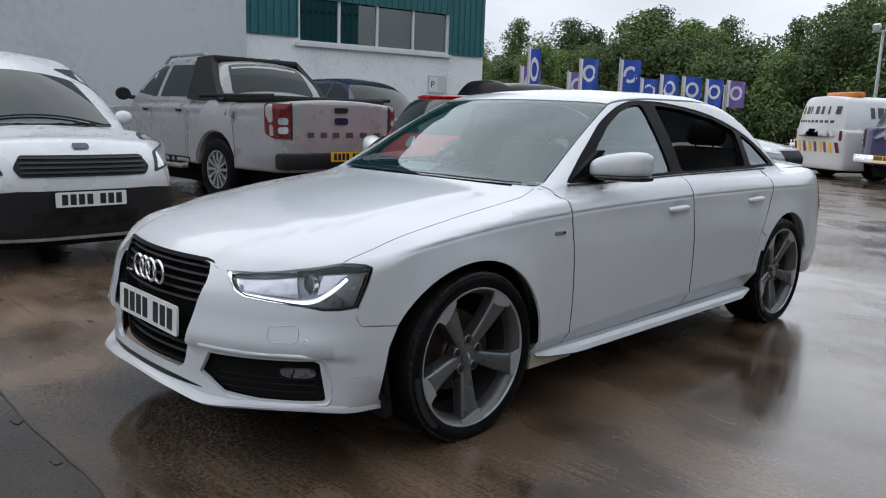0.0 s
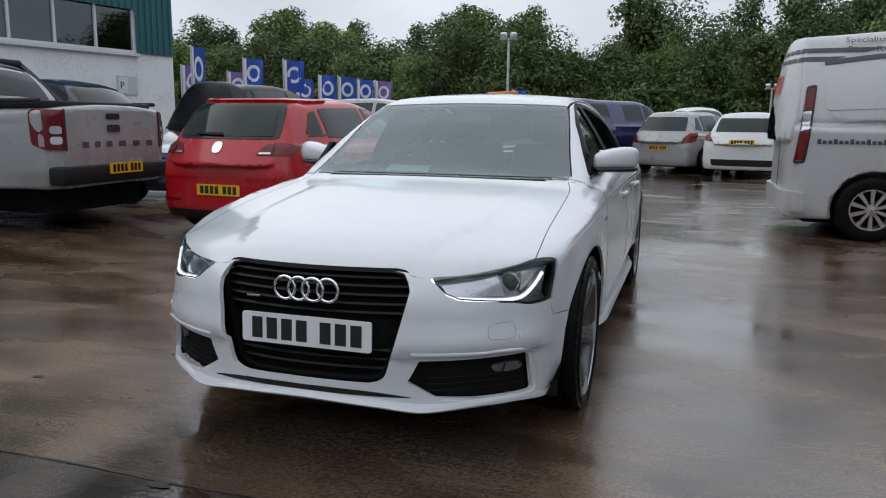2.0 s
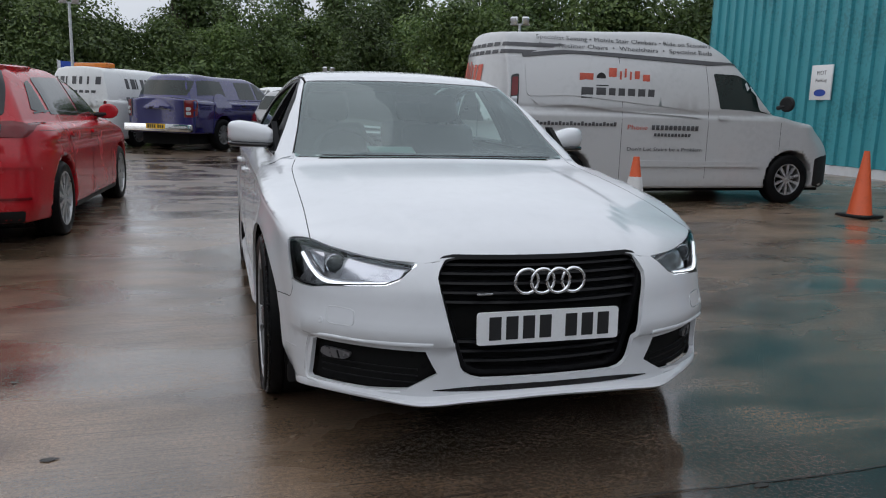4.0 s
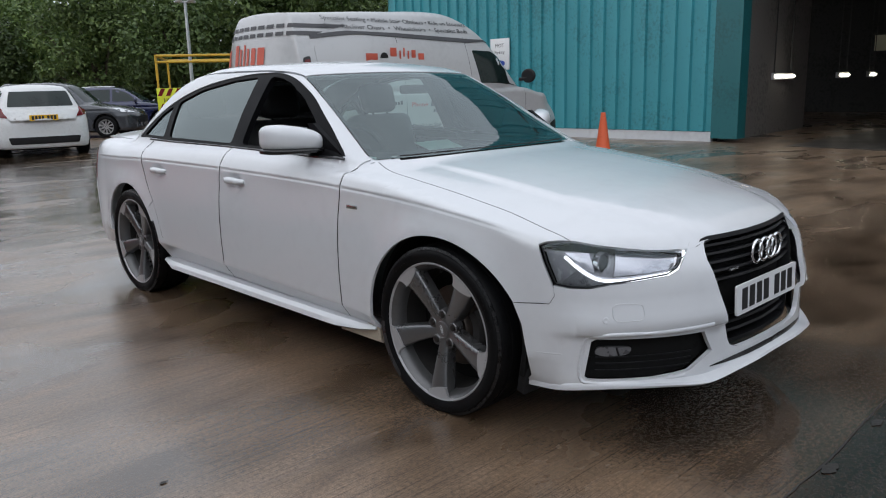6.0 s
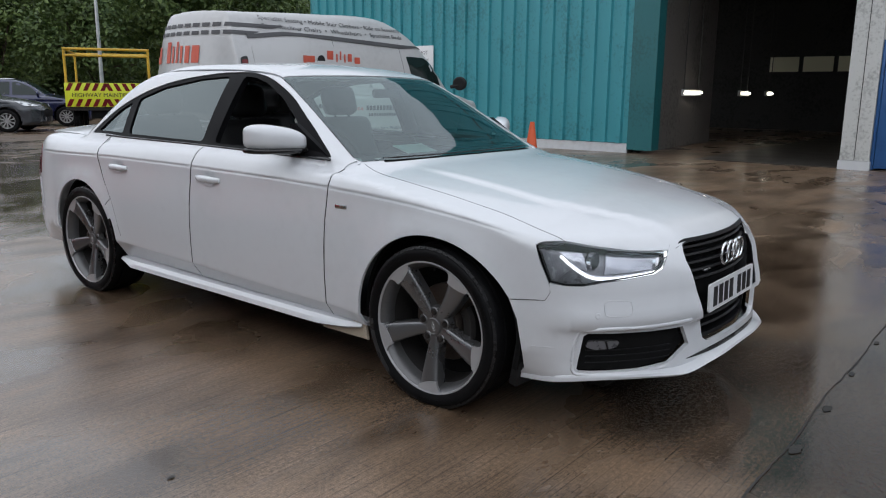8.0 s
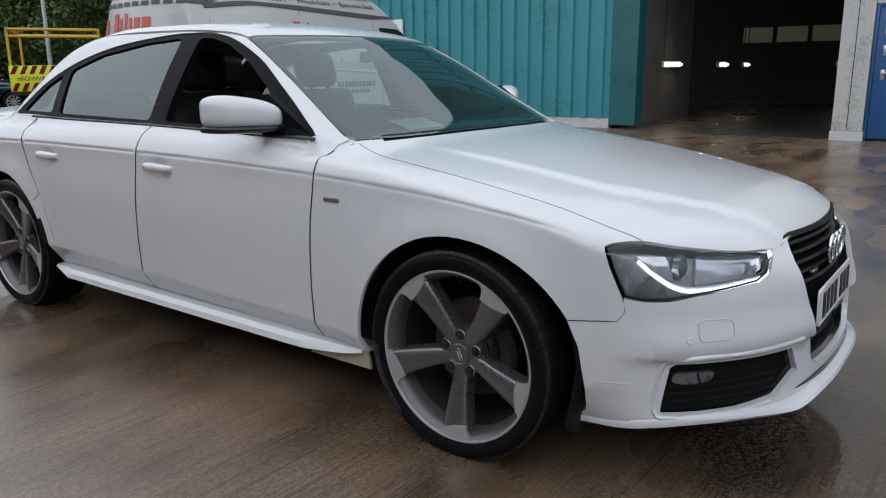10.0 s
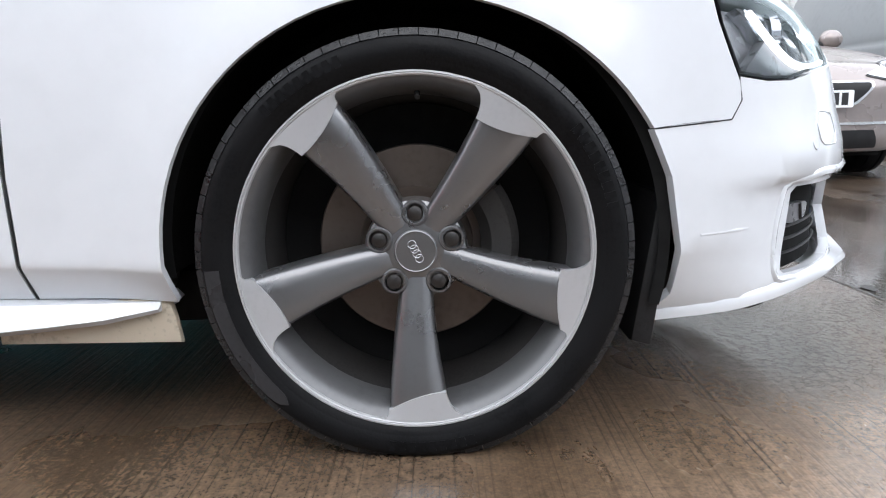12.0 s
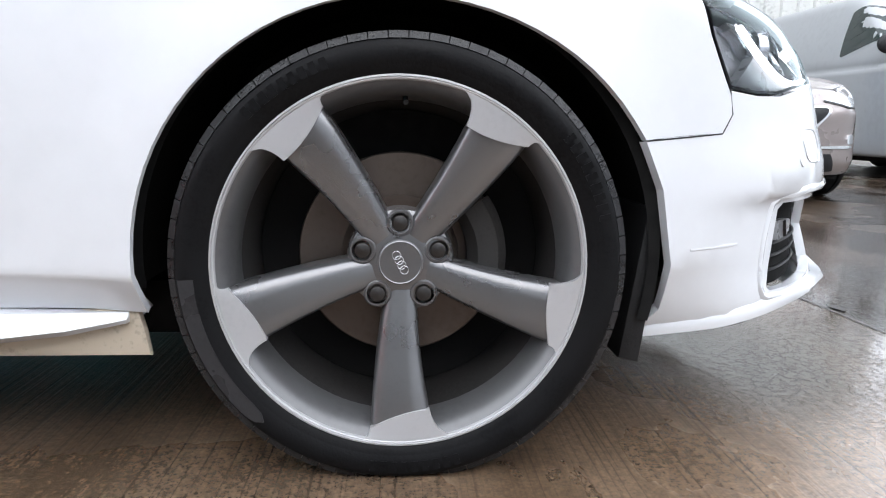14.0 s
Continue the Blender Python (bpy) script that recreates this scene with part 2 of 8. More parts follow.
def text_mesh(body, size, depth=0.0, align="LEFT", spacing=1.0):
    """Letters of the built-in font as a mesh in the xy plane."""
    cu = bpy.data.curves.new("lettering", "FONT")
    cu.body, cu.size, cu.extrude, cu.align_x, cu.space_character = body, size, depth, align, spacing
    cu.resolution_u = 2
    ob = bpy.data.objects.new("lettering", cu)
    scene.collection.objects.link(ob)
    bpy.context.view_layer.update()
    me = bpy.data.meshes.new_from_object(ob.evaluated_get(bpy.context.evaluated_depsgraph_get()))
    bpy.data.objects.remove(ob)
    return me


def lettering(name, body, size, m, mat, parent, depth=0.001, align="LEFT", spacing=1.0, squash=1.0):
    me = text_mesh(body, size, depth, align, spacing)
    me.transform(m @ Matrix.Diagonal((squash, 1, 1, 1)))
    me.materials.clear()
    return link(name, me, parent, mat=mat)


# ---- smooth bodies given by functions ----
def spline(*knots):
    """A smooth curve through (x, y) knots, flat beyond its ends' slopes."""
    xs, ys = np.array([k[0] for k in knots], float), np.array([k[1] for k in knots], float)
    d = np.diff(ys) / np.diff(xs)
    h = np.diff(xs)
    m = np.empty_like(ys)
    m[0], m[-1] = d[0], d[-1]
    m[1:-1] = (d[:-1] * h[1:] + d[1:] * h[:-1]) / (h[1:] + h[:-1])
    flip = d[:-1] * d[1:] <= 0
    m[1:-1][flip] = 0

    def f(x):
        x = np.asarray(x, float)
        i = np.clip(np.searchsorted(xs, x) - 1, 0, len(xs) - 2)
        t = (np.clip(x, xs[0], xs[-1]) - xs[i]) / h[i]
        t2, t3 = t * t, t * t * t
        y = (2 * t3 - 3 * t2 + 1) * ys[i] + (t3 - 2 * t2 + t) * h[i] * m[i] + (3 * t2 - 2 * t3) * ys[i + 1] + (t3 - t2) * h[i] * m[i + 1]
        return y + np.where(x < xs[0], (x - xs[0]) * m[0], 0) + np.where(x > xs[-1], (x - xs[-1]) * m[-1], 0)
    return f


def smax(a, b, k):
    h = np.clip(0.5 + 0.5 * (a - b) / k, 0, 1)
    return b * (1 - h) + a * h + k * h * (1 - h)


def smin(a, b, k):
    return -smax(-a, -b, k)


def sstep(a, b, x):
    t = np.clip((x - a) / (b - a), 0, 1)
    return t * t * (3 - 2 * t)


class Plan:
    """Signed distance to a mirror-symmetric outline in the ground plane, from a table."""
    def __init__(self, half, cell=0.01):
        p = np.array(half, float)
        s = np.concatenate([[0], np.cumsum(np.hypot(*np.diff(p, axis=0).T))])
        u = np.linspace(0, s[-1], 260)
        fx, fy = spline(*zip(s, p[:, 0])), spline(*zip(s, p[:, 1]))
        c = np.stack([fx(u), fy(u)], 1)
        c[0, 0] = c[-1, 0] = 0
        self.curve = c
        self.cell, self.y0 = cell, c[:, 1].min() - 0.5
        nx, ny = int(1.7 / cell), int((c[:, 1].max() - c[:, 1].min() + 1.0) / cell)
        gx, gy = np.meshgrid(np.arange(nx) * cell, self.y0 + np.arange(ny) * cell, indexing="ij")
        q = np.stack([gx.ravel(), gy.ravel()], 1)
        best = np.full(len(q), 1e9)
        inside = np.zeros(len(q), bool)
        a, b = c[:-1], c[1:]
        for (ax, ay), (bx, by) in zip(a, b):
            dx, dy = bx - ax, by - ay
            t = np.clip(((q[:, 0] - ax) * dx + (q[:, 1] - ay) * dy) / (dx * dx + dy * dy + 1e-12), 0, 1)
            best = np.minimum(best, np.hypot(q[:, 0] - ax - t * dx, q[:, 1] - ay - t * dy))
            hit = (ay > q[:, 1]) != (by > q[:, 1])
            inside ^= hit & (q[:, 0] < ax + (q[:, 1] - ay) / (by - ay + 1e-15) * dx)
        self.tab = np.where(inside, -best, best).reshape(nx, ny)

    def __call__(self, x, y):
        u, v = np.abs(x) / self.cell, (y - self.y0) / self.cell
        i, j = np.clip(u.astype(int), 0, self.tab.shape[0] - 2), np.clip(v.astype(int), 0, self.tab.shape[1] - 2)
        a, b = np.clip(u - i, 0, 1), np.clip(v - j, 0, 1)
        t = self.tab
        return (t[i, j] * (1 - a) + t[i + 1, j] * a) * (1 - b) + (t[i, j + 1] * (1 - a) + t[i + 1, j + 1] * a) * b


def first_hit(f, o, d, far, steps=70):
    """Where rays o + t d first enter f < 0; nan where they miss."""
    ts = np.linspace(0, far, steps)
    lo, hi = np.full(len(o), np.nan), np.full(len(o), np.nan)
    prev, open_ = np.ones(len(o)), np.ones(len(o), bool)
    for k, t in enumerate(ts):
        p = o + d * t
        v = f(p[:, 0], p[:, 1], p[:, 2])
        new_hit = open_ & (v < 0)
        lo[new_hit], hi[new_hit] = ts[max(k - 1, 0)], t
        open_ &= ~new_hit
        if not open_.any():
            break
    for _ in range(22):
        mid = (lo + hi) / 2
        p = o + d * mid[:, None]
        neg = f(p[:, 0], p[:, 1], p[:, 2]) < 0
        hi, lo = np.where(neg, mid, hi), np.where(neg, lo, mid)
    return o + d * hi[:, None]


def slope(f, p, e=0.006):
    g = np.stack([f(*(p + np.eye(3)[k] * e).T) - f(*(p - np.eye(3)[k] * e).T) for k in range(3)], 1)
    return g / (np.linalg.norm(g, axis=1, keepdims=True) + 1e-12)


# Ways of looking at a body: 2D coordinates to rays, and points to 2D coordinates.
class Side:
    """Rays towards a long axis at (+-ax, az); coordinates: y and the angle."""
    def __init__(self, s=1, ax=0.35, az=0.45):
        self.s, self.ax, self.az = s, ax, az

    def rays(self, q):
        c, n = np.cos(q[:, 1]), np.sin(q[:, 1])
        z = np.zeros(len(q))
        d = np.stack([c * self.s, z, n], 1)
        return np.stack([z + self.ax * self.s, q[:, 0], z + self.az], 1) + d * 1.6, -d, 1.6

    def flat(self, p):
        return np.stack([p[:, 1], np.arctan2(p[:, 2] - self.az, p[:, 0] * self.s - self.ax)], 1)
    grain = (1.0, 1.8)


class Top:
    def rays(self, q):
        z = np.zeros(len(q))
        return np.stack([q[:, 0], q[:, 1], z + 2.6], 1), np.stack([z, z, z - 1], 1), 2.6

    def flat(self, p):
        return p[:, :2]
    grain = (1.0, 1.0)


class End:
    """Rays towards an upright axis at (0, cy); coordinates: the angle and z. s=-1: seen from the front, 1: from the back."""
    def __init__(self, cy, s=-1):
        self.cy, self.s = cy, s

    def rays(self, q):
        z = np.zeros(len(q))
        d = np.stack([np.sin(q[:, 0]), self.s * np.cos(q[:, 0]), z], 1)
        return np.stack([z, z + self.cy, q[:, 1]], 1) + d * 2.2, -d, 2.2

    def flat(self, p):
        return np.stack([np.arctan2(p[:, 0], self.s * (p[:, 1] - self.cy)), p[:, 2]], 1)
    grain = (1.2, 1.0)


def inside_poly(q, poly):
    r = np.zeros(len(q), bool)
    for (ax, ay), (bx, by) in zip(poly, np.roll(poly, -1, axis=0)):
        hit = (ay > q[:, 1]) != (by > q[:, 1])
        r ^= hit & (q[:, 0] < ax + (q[:, 1] - ay) / (by - ay + 1e-15) * (bx - ax))
    return r


def dense(poly, step, grain):
    out = []
    for a, b in zip(poly, np.roll(poly, -1, axis=0)):
        n = max(1, int(np.ceil(np.hypot((b[0] - a[0]) / grain[0], (b[1] - a[1]) / grain[1]) / step)))
        out += [a + (b - a) * k / n for k in range(n)]
    return np.array(out)


def rounded(pts, r=0.02, n=4):
    """An outline with its corners rounded off."""
    p = [Vector(q) for q in pts]
    out = []
    for i, c in enumerate(p):
        a, b = p[i - 1], p[(i + 1) % len(p)]
        ra, rb = min(r, (a - c).length * 0.45), min(r, (b - c).length * 0.45)
        u, v = c + (a - c).normalized() * ra, c + (b - c).normalized() * rb
        for k in range(n + 1):
            t = k / n
            out.append(tuple(u * (1 - t) ** 2 + c * 2 * t * (1 - t) + v * t * t))
    return out


def curve_through(pts, step=0.02):
    """Points along a smooth curve through 3D points (open)."""
    p = np.array(pts, float)
    s = np.concatenate([[0], np.cumsum(np.linalg.norm(np.diff(p, axis=0), axis=1))])
    u = np.linspace(0, s[-1], max(2, int(s[-1] / step) + 1))
    return np.stack([spline(*zip(s, p[:, k]))(u) for k in range(3)], 1)


def panel(name, f, view, outline, mat, parent=None, holes=(), step=0.035, rim=0.012, lift=0.0, label="", mirror=False, shrink=0.0, edge_step=0.014, lines=()):
    """A piece of the skin of body f: the outline (and holes) in 3D, seen through view, with edges turned inwards by rim."""
    from mathutils.geometry import delaunay_2d_cdt
    g = np.array(view.grain)
    loops = [dense(view.flat(np.array(c, float)), edge_step, g) for c in (outline, *holes)]
    if shrink:
        l0 = loops[0] / g
        area = np.sum(l0[:, 0] * np.roll(l0[:, 1], -1) - np.roll(l0[:, 0], -1) * l0[:, 1])
        t = np.roll(l0, -1, axis=0) - np.roll(l0, 1, axis=0)
        t /= np.linalg.norm(t, axis=1, keepdims=True) + 1e-12
        loops[0] = (l0 + np.stack([-t[:, 1], t[:, 0]], 1) * shrink * np.sign(area)) * g
    lo, hi = loops[0].min(0), loops[0].max(0)
    gx, gy = np.arange(lo[0], hi[0], step * g[0]), np.arange(lo[1], hi[1], step * g[1])
    q = np.stack(np.meshgrid(gx, gy, indexing="ij"), -1).reshape(-1, 2)
    q = q + (np.arange(len(q)) % 2)[:, None] * np.array([0, 0.25 * step * g[1]])
    keep = inside_poly(q, loops[0])
    for h in loops[1:]:
        keep &= ~inside_poly(q, h)
    for l in loops:
        for a in l[::2]:
            keep &= np.hypot((q[:, 0] - a[0]) / g[0], (q[:, 1] - a[1]) / g[1]) > step * 0.42
    ridges = []
    for c in lines:
        l = view.flat(np.array(c, float))
        l = l[inside_poly(l, loops[0])]
        for h in loops[1:]:
            l = l[~inside_poly(l, h)]
        for a in (loops[0], *loops[1:]):
            for b in a[::2]:
                l = l[np.hypot((l[:, 0] - b[0]) / g[0], (l[:, 1] - b[1]) / g[1]) > edge_step * .45]
        if len(l) > 1:
            ridges.append(l)
            for a in l:
                keep &= np.hypot((q[:, 0] - a[0]) / g[0], (q[:, 1] - a[1]) / g[1]) > step * 0.30
    q = q[keep]
    pts, edges = [], []
    for l in loops:
        b = len(pts)
        pts += [Vector(v) for v in l]
        edges += [(b + k, b + (k + 1) % len(l)) for k in range(len(l))]
    for l in ridges:
        b = len(pts)
        pts += [Vector(v) for v in l]
        edges += [(b + k, b + k + 1) for k in range(len(l) - 1) if np.hypot(*(l[k + 1] - l[k])) < .12]
    pts += [Vector(v) for v in q]
    vs, _, fs, *_ = delaunay_2d_cdt(pts, edges, [], 0, 1e-6)
    v2 = np.array([tuple(v) for v in vs])
    tri = np.array([t for t in fs if len(t) == 3])
    cen = v2[tri].mean(1)
    ok = inside_poly(cen, loops[0])
    for h in loops[1:]:
        ok &= ~inside_poly(cen, h)
    tri = tri[ok]
    o, d, far = view.rays(v2)
    p = first_hit(f, o, d, far)
    good = ~np.isnan(p).any(1)
    tri = tri[good[tri].all(1)]
    p = np.where(np.isnan(p), 0, p)
    nrm = slope(f, p)
    p = p + nrm * lift
    # faces look outwards
    fn = np.cross(p[tri[:, 1]] - p[tri[:, 0]], p[tri[:, 2]] - p[tri[:, 0]])
    back = (fn * nrm[tri].mean(1)).sum(1) < 0
    tri[back] = tri[back][:, ::-1]
    count = {}
    for t in tri:
        for a, b in ((t[0], t[1]), (t[1], t[2]), (t[2], t[0])):
            count[(a, b)] = 1
    rims = [(a, b) for a, b in count if (b, a) not in count]
    used = np.unique(tri)
    back_at = -np.ones(len(p), int)
    back_at[used] = np.arange(len(used))
    verts, norms = p[used], nrm[used]
    faces = [tuple(back_at[t]) for t in tri]
    if rim:
        ve, no = [verts], [norms]
        base = len(verts)
        top, bot, ns = [], [], []
        for a, b in rims:
            e = p[b] - p[a]
            side = np.cross(e, nrm[a])
            side /= np.linalg.norm(side) + 1e-12
            k = base + len(top) * 4
            top.append([p[a], p[b], p[b] - nrm[b] * rim, p[a] - nrm[a] * rim])
            ns.append([side] * 4)
            faces.append((k + 1, k, k + 3, k + 2))
        if top:
            ve.append(np.array(top).reshape(-1, 3))
            no.append(np.array(ns).reshape(-1, 3))
        verts, norms = np.concatenate(ve), np.concatenate(no)
    if mirror:
        verts, norms = verts * (-1, 1, 1), norms * (-1, 1, 1)
        faces = [t[::-1] for t in faces]
    me = bpy.data.meshes.new(name)
    me.from_pydata(verts.tolist(), [], faces)
    for pl in me.polygons:
        pl.use_smooth = True
    me.normals_split_custom_set_from_vertices(norms.tolist())
    return link(name, me, parent, label, mat)


def on_skin(f, view, pts, lift=0.0):
    """Points carried along the view's rays onto the body."""
    o, d, far = view.rays(view.flat(np.array(pts, float)))
    p = first_hit(f, o, d, far)
    return p + slope(f, p) * lift


def bead(name, f, view, pts, r, mat, parent, closed=False, lift=0.0, smooth_step=0.02, label=""):
    """A thin round strip laid on the body along points."""
    c = curve_through(list(pts) + ([pts[0]] if closed else []), smooth_step)
    if closed:
        c = c[:-1]
    p = on_skin(f, view, c, lift)
    p = p[~np.isnan(p).any(1)]
    return part(name, tube(bmesh.new(), p.tolist(), r, 6, closed), mat, parent, label, smooth=60)


# ---- the white saloon ----
SAL_PLAN = Plan([(0, -.917), (.2, -.907), (.36, -.878), (.5, -.828), (.64, -.745), (.748, -.65), (.815, -.54), (.847, -.43), (.868, -.32), (.890, -.15), (.902, 0), (.908, .6), (.912, 1.4),
                 (.912, 2.3), (.908, 2.8), (.892, 3.2), (.855, 3.48), (.78, 3.64), (.6, 3.735), (.3, 3.785), (0, 3.8)])
sal_crease = spline((-.6, .69), (-.45, .724), (-.3, .761), (0, .807), (.3, .831), (.55, .843), (1.6, .866), (2.4, .868), (3.0, .858), (3.5, .85), (3.8, .84))
sal_low = spline((.29, .0075), (.308, .0070), (.45, .002), (.6, 0), (.7, .003), (.8, .010), (.9, .012))
sal_nose = spline((.15, .03), (.2, 0), (.3, -.004), (.5, 0), (.55, .006), (.6, .018), (.66, .043), (.70, .068), (.75, .110), (.8, .175), (.95, .40))
sal_tail = spline((.15, .06), (.25, .02), (.4, 0), (.6, 0), (.75, .01), (.9, .045), (1.0, .085), (1.1, .13))
sal_top = spline((-.95, .585), (-.86, .675), (-.83, .703), (-.78, .737), (-.7, .770), (-.5, .818), (-.2, .866), (.1, .905), (.4, .935), (.6, .955), (.9, .99), (2.7, 1.0), (3.0, .99), (3.4, 1.0), (3.7, 1.0), (3.8, .985))
sal_roof = spline((.0, .745), (.42, .935), (.7, 1.08), (1.0, 1.247), (1.24, 1.362), (1.5, 1.40), (1.8, 1.411), (2.05, 1.412), (2.35, 1.386), (2.62, 1.325), (2.9, 1.175), (3.15, 1.03), (3.5, .83))
sal_belt = spline((.3, .78), (.55, .80), (1.2, .818), (2.2, .82), (2.8, .79), (3.3, .71), (3.6, .62))


def saloon(x, y, z):
    x = np.abs(x)
    h = z - sal_crease(y)
    zz = np.minimum(z, sal_crease(y)) - (.017 + .03 * np.clip(y - .6, -.2, 1.9)) * sstep(.8, .4, z)
    low = np.where(zz < .30, .0072 + (.30 - zz) * .70, sal_low(zz))
    low = low + sum(.014 * np.exp(-((y - c) / .050) ** 2 - ((z - .812) / .024) ** 2) for c in (1.46, 2.345))
    side = low + np.where(h < 0, .0045 * np.exp(-((h + .003) / .0055) ** 2), .40 * h + 1.2 * h * h)
    w, r = sstep(-.24, -.62, y), sstep(3.15, 3.6, y)
    flare = sum(.015 * np.exp(-((np.hypot(y - c, z - .33) - .365) / .075) ** 2) for c in (0.0, 2.808))
    g1 = SAL_PLAN(x, y) + side * (1 - w) * (1 - r) + (sal_nose(z) * np.where(z > .5, sstep(-.38, -.78, y), 1.0) - .013 * sstep(.402, .420, z) * sstep(.54, .44, z) * sstep(.85, .79, x) + .006 * sstep(.420, .402, z) * sstep(.85, .79, x)) * w + sal_tail(z) * r - flare * (1 - w) * (1 - r)
    ye = y - .22 * sstep(.35, -.5, y) * x * x
    ridge = .007 * sstep(.50, .56, x + .18 * sstep(-.2, -.85, y)) * sstep(.5, .1, y)
    g2 = z - (sal_top(ye) - .045 * (x / .8) ** 2 - (.012 - .0095 * sstep(-.45, -.2, y) * sstep(.75, .5, y)) * (x / .8) ** 6 - ridge + .004)
    lower = smax(g1, g2, .045 - .033 * sstep(-.50, -.22, y) * sstep(.95, .6, y))
    e = z - .95
    g3 = x - (sal_belt(y) - .44 * np.abs(e) - .38 * e * e)
    g4 = (z - (sal_roof(y - .095 * x * x * sstep(2.0, 1.2, y) + .30 * x * x * sstep(2.2, 3.0, y)) - .028 * (x / .56) ** 2)) * .93
    return smin(lower, smax(smax(g3, g4, .05), .80 - z, .05), .012 + .035 * sstep(.80, .62, y))


def skin_side(pts, f=saloon, s=1):
    """(y, z) points carried straight in from the side onto the body."""
    q = np.array(pts, float)
    z = np.zeros(len(q))
    return first_hit(f, np.stack([z + 1.3 * s, q[:, 0], q[:, 1]], 1), np.stack([z - s, z, z], 1), 1.25).tolist()


def skin_top(pts, f=saloon):
    return on_skin(f, Top(), [(x, y, 0) for x, y in pts]).tolist()


def arc(cy, cz, r, a0, a1, n=26, ry=None):
    return [(cy + (ry or r) * math.cos(a0 + (a1 - a0) * k / n), cz + r * math.sin(a0 + (a1 - a0) * k / n)) for k in range(n + 1)]


def lrow(*pts, step=0.03):
    """Points along a smooth 2D line."""
    return [tuple(p[:2]) for p in curve_through([(a, b, 0) for a, b in pts], step)]


car = thing("saloon_car", "white four-door saloon car with dark grey alloy wheels, wet", "car", pose(0.01, 0, 0))
NOSE, SIDE, TOP = End(0.3), Side(1), Top()
GAP = 0.0016
shut = lrow((.764, -.53), (.757, -.3), (.752, 0), (.745, .25), (.732, .43), (.708, .535))
lamp_top = lrow((.42, -.792), (.53, -.742), (.64, -.668), (.72, -.592), (.764, -.53))
lamp_line = [tuple(q) for q in skin_top(lamp_top)]
lamp_out = [(.812, -.466, .722), (.826, -.450, .714), (.828, -.468, .66), (.824, -.505, .580)]
lamp_low = [(.80, -.56, .573), (.765, -.61, .574), (.720, -.66, .586), (.64, -.73, .595), (.55, -.78, .605), (.505, -.795, .624), (.475, -.795, .652)]


def mirrored(pts):
    return [(-p[0], *p[1:]) for p in pts]


# bonnet
rear_edge = lrow((.715, .535), (.5, .47), (.25, .424), (0, .408), (-.25, .424), (-.5, .47), (-.715, .535))
front_edge = lrow(lamp_top[0], (.35, -.800), (.2, -.822), (0, -.828), (-.2, -.822), (-.35, -.800), (-lamp_top[0][0], lamp_top[0][1]))
bonnet_line = [(x, y) for x, y in shut] + rear_edge[1:-1] + [(-x, y) for x, y in shut[::-1]] + [(-x, y) for x, y in lamp_top[-2:0:-1]] + front_edge[::-1] + lamp_top[1:-1]
bonnet = panel("bonnet", saloon, TOP, [(x, y, 0) for x, y in bonnet_line], WHITE, car, shrink=GAP, step=.04)

# wings, doors, quarters: the left ones, then their mirror images
ARCH_F = [(y * (1.095 if y < 0 else 1), z) for y, z in arc(0, .326, .374, math.pi - .50, -.20, 34, ry=.376)]
belt = lambda y: float(np.interp(y, (.55, 1.6, 2.86, 3.1), (.945, .966, .976, .978)))
wing_pts = skin_side([(-.364, .503)] + ARCH_F[1:] + [(.372, .252), (.594, .257), (.599, .45), (.588, .7), (.573, .85), (.566, .93)])
wing_pts += [(.765, .545, .955)] + skin_top(shut[::-1]) + [(.790, -.500, .729)] + lamp_out + skin_side([(-.515, .53), (-.495, .514), (-.42, .509)])
door_edge = [(.598, .257), (.603, .45), (.592, .7), (.577, .85), (.572, belt(.57))]
fdoor_pts = skin_side(door_edge + [(y, belt(y)) for y in np.arange(.7, 1.57, .1)] + [(1.592, belt(1.59)), (1.612, .8), (1.632, .5), (1.634, .268)])
rdoor_pts = skin_side([(1.640, .268), (1.638, .5), (1.618, .8), (1.598, belt(1.6))] + [(y, belt(y)) for y in np.arange(1.7, 2.6, .1)] + [(2.60, belt(2.6)), (2.58, .86), (2.52, .74), (2.44, .62)]
                      + arc(2.808, .33, .40, math.pi - .75, math.pi + .16, 10)[1:] + [(2.36, .268)])
quarter_pts = skin_side([(2.606, belt(2.6)), (2.586, .86), (2.526, .74), (2.446, .62)] + arc(2.808, .33, .40, math.pi - .75, math.pi - .45, 4)[1:] + arc(2.808, .33, .374, math.pi - .45, .35, 30)
                        + [(3.25, .46), (3.42, .46), (3.44, .66), (3.52, .70)]) + skin_top([(.815, 3.50), (.73, 3.40), (.715, 3.2), (.70, 3.12), (.745, 3.06)]) + skin_side([(3.0, belt(3.0)), (2.86, belt(2.86)), (2.75, belt(2.75))])
frame_out = skin_side([(.575, belt(.57)), (.70, belt(.7)), (1.2, belt(1.2)), (1.6, belt(1.6)), (2.2, belt(2.2)), (2.6, belt(2.6)), (2.86, belt(2.86)), (3.0, belt(3.0))]) \
    + skin_top([(.745, 3.06), (.70, 3.12), (.64, 3.085)] + lrow((.635, 3.07), (.585, 2.85), (.545, 2.63))[1:] + [(.560, 2.55), (.572, 2.3), (.578, 2.0), (.580, 1.6), (.588, 1.25)]
               + lrow((.594, 1.215), (.632, 1.02), (.672, .80), (.716, .60)) + [(.719, .55)]) + [(.765, .548, .955)]
